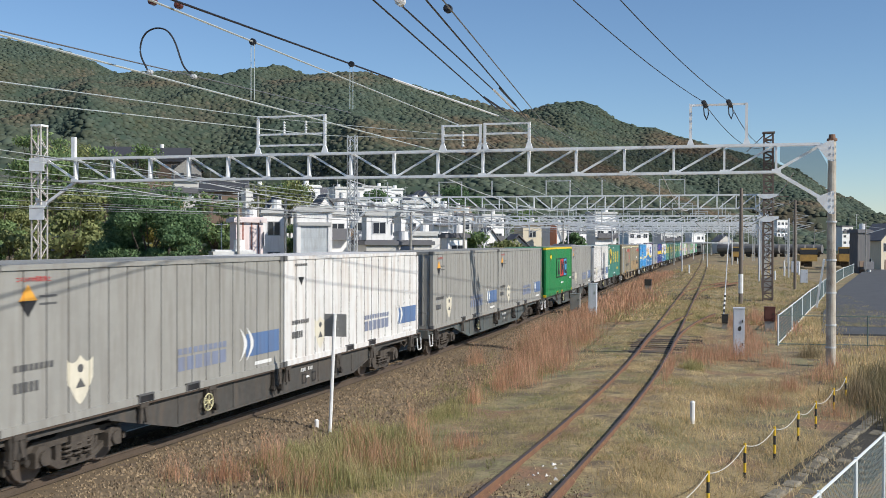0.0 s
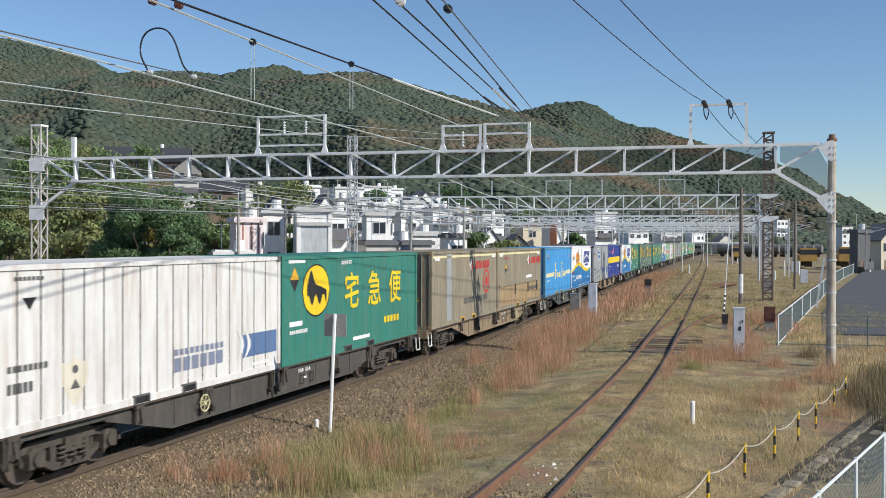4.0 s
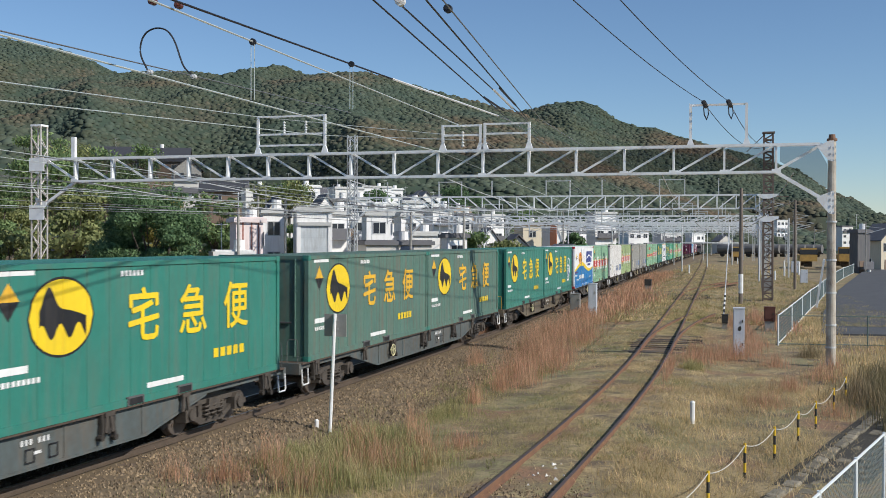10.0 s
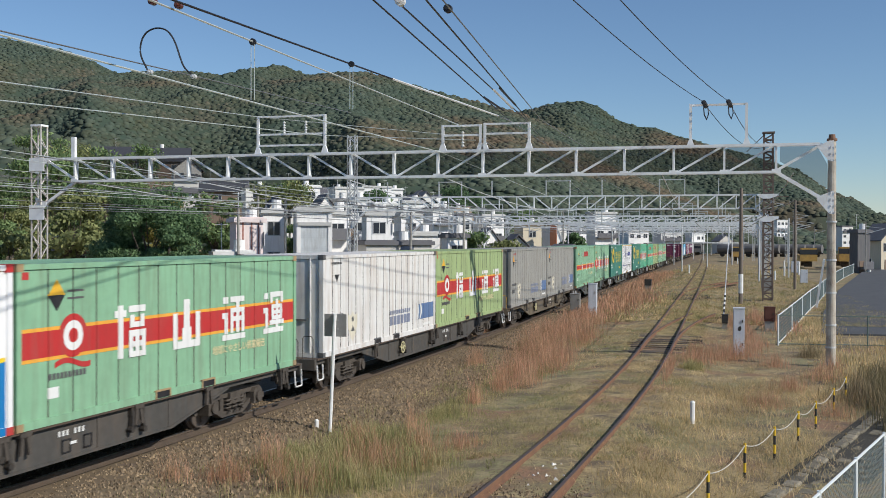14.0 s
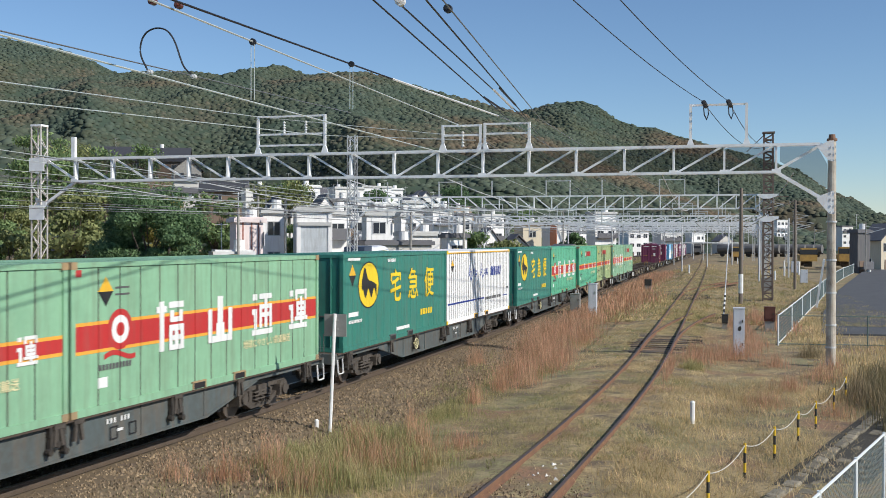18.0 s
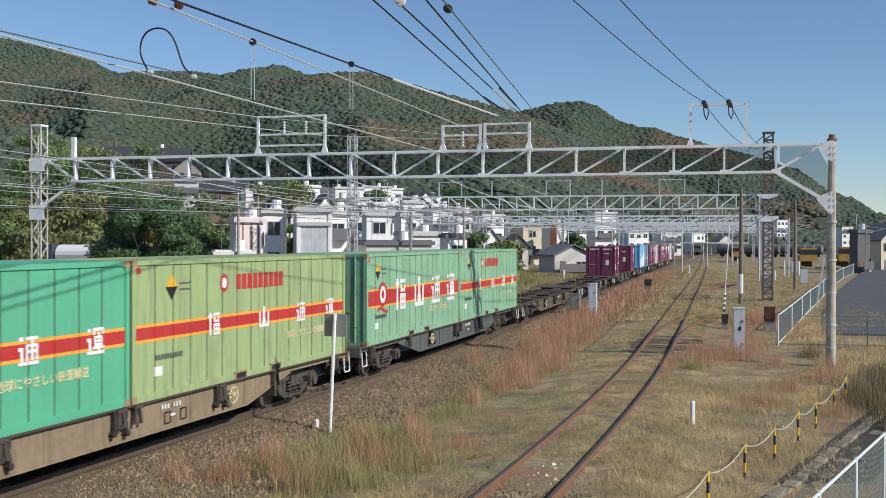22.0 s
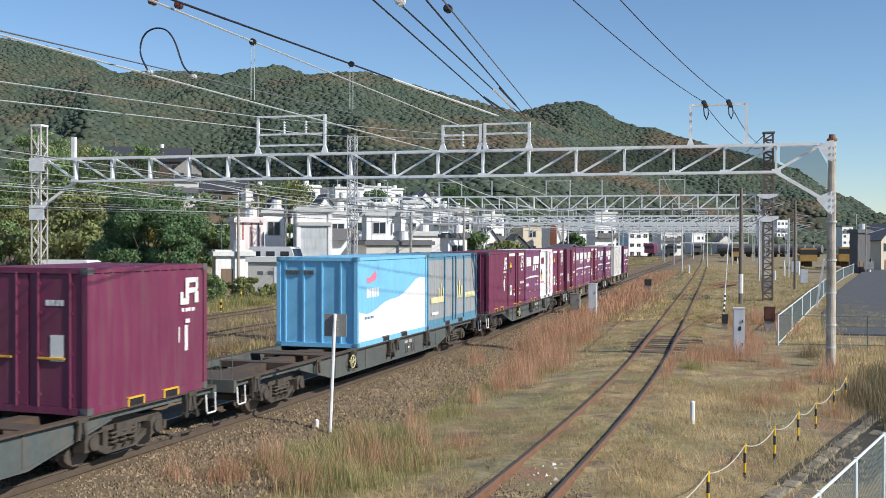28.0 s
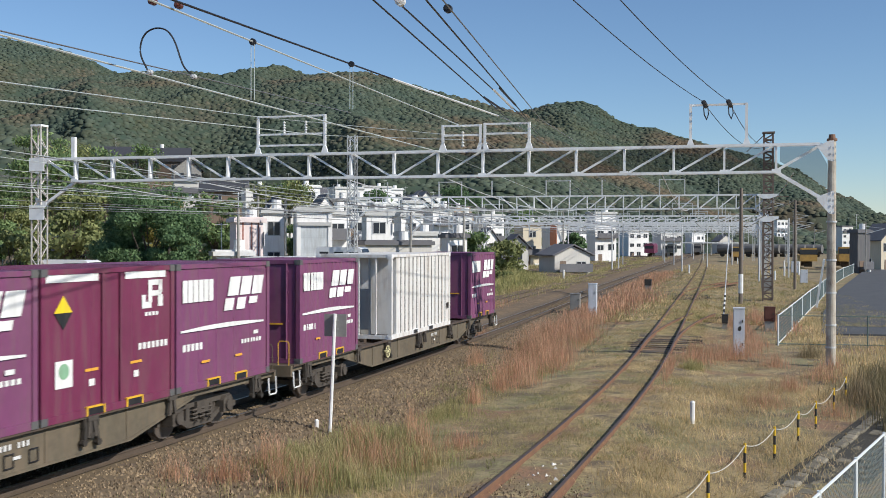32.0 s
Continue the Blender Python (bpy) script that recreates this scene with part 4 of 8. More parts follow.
m_rope = mat("pale_rope", (0.55, 0.52, 0.45), 0.9, vary=0.3, scale=30)
m_timber = mat("weathered_timber_pole", (0.20, 0.165, 0.135), 0.9, vary=0.6, scale=2, bump=0.4, bscale=30)
s = holder("speed_board", "grey sign board seen from behind on a white post", "sign", "", "", pose(-8.45, 21.8, -0.33))
bm = bmesh.new()
rod(bm, (-0.06, 0, 0), (0.06, -0.02, 2.66), 0.042, 8)
part("post", bm, m_white, s, "white enamelled post")
bm = bmesh.new()
box(bm, -0.21, 0.31, 0.03, 0.05, 2.15, 2.65)
part("board", bm, m_sign, s)
for z in (2.3, 2.5):
    bm = bmesh.new()
    box(bm, -0.03, 0.12, 0.0, 0.032, z, z + 0.04)
    part("clamp", bm, m_sign, s)


def marker(x, y, h, m, w=0.1, label="short white marker post in the grass"):
    bm = bmesh.new()
    rod(bm, (x, y, -0.33 + fall(y)), (x, y, h + fall(y)), w / 2, 8)
    rod(bm, (x, y, h - 0.01 + fall(y)), (x, y, h + 0.03 + fall(y)), w * 0.56, 8, w * 0.3)
    return thing("marker_post", bm, m, label, "post", "marker posts")


marker(-0.73, 24.6, 0.28, m_white, 0.11)
marker(-8.95, 22.1, -0.12, m_white, 0.1)
for x, y, h in ((-4.6, 138, 0.9), (4.9, 150, 0.9), (8.4, 165, 1.1), (6.9, 135, 0.9), (5.2, 121, 0.7), (2.1, 210, 0.9), (8.9, 140, 1.4), (-17.5, 116, 0.7)):
    marker(x, y, h, m_white, 0.22, "white marker post in the far yard")


def cabinet(x, y, w, d, h, m, turn=0, name="relay_cabinet", label="pale grey lineside relay cabinet with two doors", base=0.1):
    c = holder(name, label, "cabinet", "lineside cabinets", "", pose(x, y, -0.33 + fall(y), 0, 0, turn))
    bm = bmesh.new()
    box(bm, -w / 2, w / 2, -d / 2, d / 2, base, h)
    part("body", bm, m, c)
    bm = bmesh.new()
    box(bm, -w / 2 - 0.02, w / 2 + 0.02, -d / 2 - 0.02, d / 2 + 0.02, h, h + 0.035)
    part("lid", bm, m, c)
    bm = bmesh.new()
    box(bm, -w / 2 + 0.03, w / 2 - 0.03, -d / 2 + 0.03, d / 2 - 0.03, -0.1, base)
    part("plinth", bm, m_concrete, c)
    for z0, z1 in ((base + 0.03, h * 0.5), (h * 0.5 + 0.03, h - 0.03)):
        bm = bmesh.new()
        box(bm, -w / 2 + 0.02, w / 2 - 0.02, -d / 2 - 0.014, -d / 2, z0, z1)
        door = part("door", bm, m, c)
        bm = bmesh.new()
        box(bm, w / 2 - 0.09, w / 2 - 0.06, -d / 2 - 0.04, -d / 2 - 0.014, (z0 + z1) / 2 - 0.05, (z0 + z1) / 2 + 0.05)
        part("latch", bm, m_postblack, door)
    return c


cab = cabinet(0.46, 40.0, 0.4, 0.35, 1.82, m_boxgrey)
bm = bmesh.new()
prism(bm, [(-0.04, 1.02), (0.05, 1.0), (0.09, 1.08), (0.06, 1.2), (0.0, 1.16), (-0.04, 1.1)], -0.193, -0.19, "y")
part("warning_mark", bm, m_postblack, cab)
cab = cabinet(-7.25, 59.0, 0.46, 0.4, 1.86, m_boxgrey)
cabinet(-8.4, 60.2, 0.55, 0.4, 1.2, m_sign, 0, "junction_box", "dark grey lineside junction box", 0.3)
cabinet(-31.1, 52.0, 1.1, 0.6, 2.0, m_boxgrey, 20, "relay_cabinet", "large pale grey lineside relay cabinet")
cabinet(2.0, 52, 0.5, 0.4, 1.15, mat("rusty_box", (0.11, 0.04, 0.03), 0.8, vary=0.5), 0, "rusty_box", "rust-brown steel box on legs", 0.5)
cabinet(-0.05, 52, 0.3, 0.3, 0.75, m_postblack, 0, "point_box", "small dark trackside box", 0.35)
cabinet(-6.6, 93, 0.6, 0.4, 0.9, m_postblack, 0, "point_box", "small dark trackside box", 0.4)
cabinet(3.3, 92, 0.9, 0.5, 1.2, m_sign, 0, "signal_box", "low signal box with a crossed plate", 0.4)
cabinet(7.6, 112, 0.7, 0.5, 1.4, m_boxgrey, 0, "relay_cabinet", "pale grey lineside relay cabinet with two doors")
cabinet(9.0, 150, 0.9, 0.5, 1.6, m_boxgrey, 0, "relay_cabinet", "pale grey lineside relay cabinet with two doors")

# yellow and black stakes with a rope
STAKES = ((-0.26, 17.0), (0.34, 19.5), (0.93, 21.4), (1.5, 23.5), (1.98, 25.1), (2.58, 27.4), (3.1, 29.8))
for x, y in STAKES:
    t = holder("rope_stake", "yellow and black banded rope stake", "stake", "rope stakes", "", pose(x, y, -0.35))
    for k in range(4):
        bm = bmesh.new()
        rod(bm, (0, 0, 0.175 * k), (0, 0, 0.175 * k + 0.175), 0.026, 8)
        part("band", bm, m_postblack if k % 2 == 0 else m_yellow, t)
tops = [(-0.9, 14.4), *STAKES]
for (xa, ya), (xb, yb) in zip(tops, tops[1:]):
    cable((xa, ya, 0.31), (xb, yb, 0.31), 0.009, m_rope, "slack pale rope strung between stakes", 0.13, 10, "barrier_rope")

# drainage ditch wall and chain-link fence in the near corner
FX = lambda y: 1.46 + (y - 13.72) * 0.302
bm = bmesh.new()
pts = [(FX(y) - 2.3, y) for y in (6, 20, 30, 36)]
prism(bm, pts + [(x + 1.5, y) for x, y in reversed(pts)], -0.6, -0.27, "z")
thing("ditch_bed", bm, mat("dark_earth", (0.055, 0.05, 0.038), 0.95, vary=0.6, scale=3, bump=0.6), "dark earth along the foot of the stone edging", "ditch", kind="structure")
edging = holder("stone_edging", "two weathered rows of pale stone blocks along the ditch", "wall", "", "structure")
m_block = mat("lichened_stone_block", (0.20, 0.175, 0.13), 0.95, vary=1.0, dark=(0.075, 0.07, 0.045), scale=5, obj_random=0.4, bump=0.8, bscale=30)
rnd_e = random.Random(8)
for o, top in ((-2.12, -0.22), (-1.74, -0.27)):
    y = 9.0
    while y < 35:
        L = rnd_e.uniform(0.38, 0.62)
        bm = bmesh.new()
        w = rnd_e.uniform(0.22, 0.3)
        vs = box(bm, 0, w, 0, L - 0.05, -0.4, rnd_e.uniform(-0.03, 0.02))
        for v in vs[4:]:
            v.co.x += rnd_e.uniform(-0.025, 0.025)
            v.co.y += rnd_e.uniform(-0.02, 0.02)
            v.co.z += rnd_e.uniform(-0.02, 0.02)
        bmesh.ops.bevel(bm, geom=[e for e in bm.edges if e.verts[0].co.z > -0.2 and e.verts[1].co.z > -0.2], offset=0.03, segments=1, affect="EDGES")
        blk = part("stone_block", bm, m_block, edging)
        blk.matrix_world = pose(FX(y) + o + rnd_e.uniform(-0.02, 0.02), y, top, 0, 0, -16.8 + rnd_e.uniform(-2, 2))
        y += L * 0.957


def chain_fence(name, pts, h, z0, cell, m, label, r=0.006, post=0.03):
    f = holder(name, label, "fence", "fences")
    for a, b in zip(pts, pts[1:]):
        A, B = Vector((*a, 0)), Vector((*b, 0))
        L = (B - A).length
        d = (B - A) / L
        zz = lambda q: z0 + fall((A + d * q).y)
        bm = bmesh.new()
        rod(bm, A + Vector((0, 0, z0 - 0.1)), A + Vector((0, 0, z0 + h + 0.03)), post, 8)
        part("post", bm, m, f)
        for z in (h, 0.05):
            bm = bmesh.new()
            rod(bm, A + Vector((0, 0, zz(0) + z)), B + Vector((0, 0, zz(L) + z)), post * 0.75, 6)
            part("rail", bm, m, f)
        vs, fs = [], []
        nrm = Vector((-d.y, d.x, 0)) * r
        q = -h
        while q < L:
            for s in (1, -1):
                q0, z_a = q, 0.05
                q1, z_b = q + h, h
                if s < 0:
                    z_a, z_b = h, 0.05
                lo, hi = max(q0, 0.0), min(q1, L)
                if hi > lo:
                    za = z_a + (z_b - z_a) * (lo - q0) / h
                    zb = z_a + (z_b - z_a) * (hi - q0) / h
                    i = len(vs)
                    P, Q = A + d * lo + Vector((0, 0, zz(lo) + za)), A + d * hi + Vector((0, 0, zz(hi) + zb))
                    up = Vector((0, 0, r))
                    for pnt in (P, Q):
                        vs += [tuple(pnt + up), tuple(pnt + nrm), tuple(pnt - up), tuple(pnt - nrm)]
                    for k in range(4):
                        fs.append((i + k, i + (k + 1) % 4, i + 4 + (k + 1) % 4, i + 4 + k))
            q += cell
        me = bpy.data.meshes.new("mesh_panel")
        me.from_pydata(vs, [], fs)
        me.materials.append(m_mesh)
        o = new("mesh_panel", me)
        o.parent = f
    bm = bmesh.new()
    rod(bm, Vector((*pts[-1], z0 - 0.1)), Vector((*pts[-1], z0 + h + 0.03 + fall(pts[-1][1]))), post, 8)
    part("post", bm, m, f)
    return f


m_fence = mat("pale_fence_coating", (0.66, 0.70, 0.70), 0.45, vary=0.2, scale=4)
m_mesh = mat("grey_green_wire_mesh", (0.09, 0.135, 0.135), 0.5, 0.1, vary=0.2, scale=4)
chain_fence("chain_link_fence", [(FX(y) + 0.0, y) for y in (8.2, 10.2, 12.2, 14.2, 16.2)], 1.45, -0.25, 0.085, m_fence, "pale chain-link fence above the ditch", 0.0022, 0.025)
chain_fence("yard_fence", [(2.05, 44.6), (3.0, 52), (4.0, 60), (5.0, 68), (6.1, 76), (7.2, 85), (8.6, 96), (10.4, 110), (13, 128), (16.5, 150), (21, 178), (26, 208)], 1.2, -0.25, 0.28, m_fence, "pale wire fence between yard and road", 0.006, 0.035)
chain_fence("cross_fence", [(2.05, 44.6), (5.5, 45.0), (9.0, 45.4), (12.5, 45.8), (16, 46.2)], 1.2, -0.25, 4.0, mat("dull_green_fence", (0.12, 0.17, 0.15), 0.6, vary=0.3), "thin dull green fence across the verge", 0.004, 0.028)
bm = bmesh.new()
prism(bm, [(4.2, 50.5), (30, 52), (90, 400), (40, 400), (27.5, 212), (17.5, 150), (9.4, 96), (5.6, 66)], -0.42, -0.24, "z")
thing("road", bm, m_asphalt, "worn grey asphalt yard beside the fence", "road", kind="structure")

# timber pole, stay and lattice mast
def pole(x, y, h, r, m, label, band=True):
    p = holder("utility_pole", label, "pole", "utility poles", "", pose(x, y, fall(y) - 0.35))
    bm = bmesh.new()
    rod(bm, (0, 0, 0), (0, 0, h), r, 10, r * 0.75)
    part("shaft", bm, m, p)
    if band:
        bm = bmesh.new()
        rod(bm, (0, 0, 0.8), (0, 0, 2.1), r * 1.06, 10)
        part("white_band", bm, m_white, p)
    for k in range(5):
        bm = bmesh.new()
        rod(bm, (-0.26, 0, h - 3 + 0.5 * k), (0.26, 0, h - 3 + 0.5 * k), 0.018, 5)
        part("step_bolt", bm, m_steel2, p)
    return p


pole(0.95, 73.2, 7.9, 0.15, m_timber, "weathered timber pole with a white band")
for x, y, h, b in ((5.9, 98, 8.0, False), (-35.2, 80, 7.6, False), (-38.6, 82, 8.0, False), (-27.4, 90, 7.4, False), (-24.5, 98, 7.6, False), (-21.2, 140, 8.2, False), (-36.5, 74, 6.8, False)):
    pole(x, y, h, 0.13, m_timber if x > 0 else m_concrete, "grey utility pole with step bolts", b)
for a, b in (((0.16, 62.0, 4.8), (-0.14, 54.5, -0.3)),):
    cable(a, b, 0.03, m_steel2, "slanting stay wire with a banded guard", 0, 4, "stay_wire")
    A, B = Vector(a), Vector(b)
    g = holder("stay_guard", "white and black banded guard on the stay wire", "guard")
    for k in range(8):
        bm = bmesh.new()
        rod(bm, B.lerp(A, 0.12 + 0.022 * k), B.lerp(A, 0.142 + 0.022 * k), 0.05, 8)
        part("guard_band", bm, m_white if k % 2 else m_postblack, g)
bm = bmesh.new()
beam(bm, (5.6, 71, -0.3), (6.0, 70.5, 2.8), 0.12, 0.12)
thing("leaning_post", bm, m_white, "white post leaning by the fence", "post")

lm = holder("lattice_mast", "rust-brown steel lattice mast with small head arms", "mast", "", "", pose(2.85, 78, -0.4))
m_mast = mat("rust_brown_steel", (0.16, 0.12, 0.10), 0.8, vary=0.6, dark=(0.08, 0.055, 0.045), scale=3)
w = 0.33
for dx in (-w, w):
    for dy in (-w, w):
        bm = bmesh.new()
        beam(bm, (dx, dy, 0), (dx * 0.9, dy * 0.9, 12.0), 0.11, 0.11)
        part("leg_angle", bm, m_mast, lm)
z, k = 0.2, 0
while z < 11.6:
    bm = bmesh.new()
    for d in (-w, w):
        beam(bm, (-w, d, z), (w, d, z), 0.07, 0.07)
        beam(bm, (d, -w, z), (d, w, z), 0.07, 0.07)
        s = w if k % 2 else -w
        beam(bm, (-s, d, z), (s, d, z + 0.42), 0.055, 0.055)
        beam(bm, (d, -s, z), (d, s, z + 0.42), 0.055, 0.055)
    part("bracing", bm, m_mast, lm)
    z += 0.42
    k += 1
bm = bmesh.new()
box(bm, -0.42, 0.42, -0.42, 0.42, 12.0, 12.1)
part("head_plate", bm, m_mast, lm)
for a, b, r in (((0.3, 0, 11.2), (1.5, 0, 11.2), 0.05), ((0.3, 0, 11.05), (1.5, 0, 11.2), 0.03), ((-0.3, 0, 11.9), (-1.5, -0.2, 10.7), 0.03), ((0.3, 0, 7.5), (1.4, 0, 7.5), 0.03)):
    bm = bmesh.new()
    rod(bm, a, b, r, 6)
    part("head_arm", bm, m_mast, lm)
for z, h in ((7.35, 0.34), (5.7, 0.4)):
    bm = bmesh.new()
    prism(bm, [(-0.75, z + h), (0.7, z + h), (0.7, z + h * 0.6), (0.1, z), (-0.35, z), (-0.75, z + h * 0.6)], -0.4, -0.37, "y")
    part("bracket_plate", bm, m_steel, lm, "white steel bracket plate")

# ---- the train: container wagons and their loads ----
def paint(name, color, rough=0.45, dirt=0.35, vary=0.25):
    return mat(name, color, rough, vary=vary, scale=0.7, dirt=(0.15, 0.125, 0.095), dirt_amount=dirt, streak=True, bump=0.06, bscale=60)


C = {
    "grey_beige": paint("grey_paint", (0.305, 0.298, 0.272), 0.5, 0.32, 0.3),
    "off_white": mat("white_weathered_paint", (0.70, 0.69, 0.665), 0.5, vary=0.3, scale=0.7, dirt=(0.33, 0.2, 0.11), dirt_amount=0.42, streak=True, bump=0.06, bscale=60),
    "white": paint("white_paint", (0.80, 0.80, 0.80), 0.4, 0.12, 0.1),
    "green": paint("green_paint", (0.012, 0.20, 0.055), 0.4, 0.15),
    "teal": paint("teal_paint", (0.032, 0.195, 0.15), 0.45, 0.3, 0.35),
    "teal_dusty": paint("dusty_teal_paint", (0.085, 0.17, 0.135), 0.6, 0.7, 0.5),
    "mint": paint("mint_green_paint", (0.235, 0.44, 0.275), 0.5, 0.35, 0.4),
    "mint_bright": paint("bright_mint_paint", (0.10, 0.42, 0.25), 0.4, 0.15),
    "mint_yellow": paint("faded_yellow_green_paint", (0.32, 0.42, 0.19), 0.55, 0.45),
    "khaki": paint("dusty_khaki_paint", (0.27, 0.235, 0.165), 0.6, 0.6, 0.5),
    "ochre": paint("rust_dusted_paint", (0.36, 0.25, 0.13), 0.65, 0.55, 0.5),
    "sky": paint("sky_blue_paint", (0.055, 0.30, 0.62), 0.4, 0.12),
    "steel_blue": paint("steel_blue_paint", (0.10, 0.26, 0.38), 0.5, 0.35),
    "pale_blue": paint("pale_blue_paint", (0.20, 0.52, 0.76), 0.4, 0.1),
    "silver": paint("silver_grey_paint", (0.32, 0.335, 0.345), 0.45, 0.25),
    "navy": paint("navy_paint", (0.006, 0.03, 0.24), 0.35, 0.1),
    "royal": paint("royal_blue_paint", (0.006, 0.175, 0.44), 0.35, 0.08),
    "wine": paint("wine_red_paint", (0.165, 0.026, 0.072), 0.5, 0.3, 0.4),
    "plum": paint("plum_paint", (0.19, 0.055, 0.135), 0.5, 0.35, 0.4),
    "yellow": paint("yellow_paint", (0.82, 0.58, 0.02), 0.4, 0.15),
    "gold": paint("golden_yellow_paint", (0.74, 0.42, 0.03), 0.5, 0.2),
    "cream": paint("cream_paint", (0.72, 0.66, 0.38), 0.5, 0.25),
    "orange": paint("orange_paint", (0.80, 0.38, 0.05), 0.45, 0.2),
    "red": paint("red_paint", (0.48, 0.03, 0.03), 0.45, 0.25),
    "black": paint("black_paint", (0.015, 0.015, 0.018), 0.45, 0.15),
    "pink": paint("pink_paint", (0.72, 0.20, 0.30), 0.5, 0.15),
    "blue": paint("faded_blue_paint", (0.095, 0.17, 0.33), 0.5, 0.4),
    "blue_grey": paint("faded_blue_grey_paint", (0.20, 0.23, 0.32), 0.5, 0.35),
    "dark_grey": paint("dark_grey_print", (0.10, 0.10, 0.10), 0.6, 0.2),
    "white_print": paint("white_print", (0.76, 0.76, 0.74), 0.5, 0.15),
    "grime_and_shade": paint("grimy_shaded_joint", (0.085, 0.08, 0.07), 0.8, 0.3),
    "ivory": paint("ivory_print", (0.70, 0.65, 0.52), 0.5, 0.3),
    "shaded_joint": paint("dull_grey_shaded_joint", (0.19, 0.185, 0.175), 0.7, 0.3),
    "cyan_dark": paint("cyan_paint", (0.05, 0.30, 0.55), 0.4, 0.1),
}
M_IRON = mat("dark_bogie_iron", (0.075, 0.062, 0.05), 0.85, 0.0, vary=0.9, dark=(0.035, 0.029, 0.024), scale=3, bump=0.3)
M_LOCK = mat("black_greased_lock", (0.03, 0.026, 0.022), 0.7, vary=0.6, dark=(0.06, 0.045, 0.03), scale=6)
M_RIM = mat("worn_wheel_steel", (0.16, 0.13, 0.11), 0.5, 0.5, vary=0.5, scale=4)
M_DECK = mat("sooty_deck", (0.088, 0.06, 0.042), 0.85, vary=0.8, dark=(0.045, 0.036, 0.03), scale=1.5, bump=0.3)
M_FRAME = {
    "grey": mat("blue_grey_frame_paint", (0.082, 0.106, 0.108), 0.6, vary=0.7, dark=(0.07, 0.06, 0.048), scale=0.8, dirt=(0.16, 0.12, 0.085), dirt_amount=0.55, streak=True),
    "olive": mat("dusty_olive_frame_paint", (0.13, 0.108, 0.072), 0.65, vary=0.7, dark=(0.075, 0.06, 0.045), scale=0.8, dirt=(0.2, 0.15, 0.1), dirt_amount=0.6, streak=True),
    "dark": mat("dark_grey_frame_paint", (0.07, 0.066, 0.06), 0.65, vary=0.7, dark=(0.045, 0.04, 0.034), scale=0.8, dirt=(0.13, 0.1, 0.075), dirt_amount=0.5, streak=True),
    "brown": mat("rust_dusted_frame_paint", (0.27, 0.205, 0.13), 0.7, vary=0.6, dark=(0.17, 0.12, 0.075), scale=0.8, dirt=(0.12, 0.09, 0.06), dirt_amount=0.5, streak=True),
}


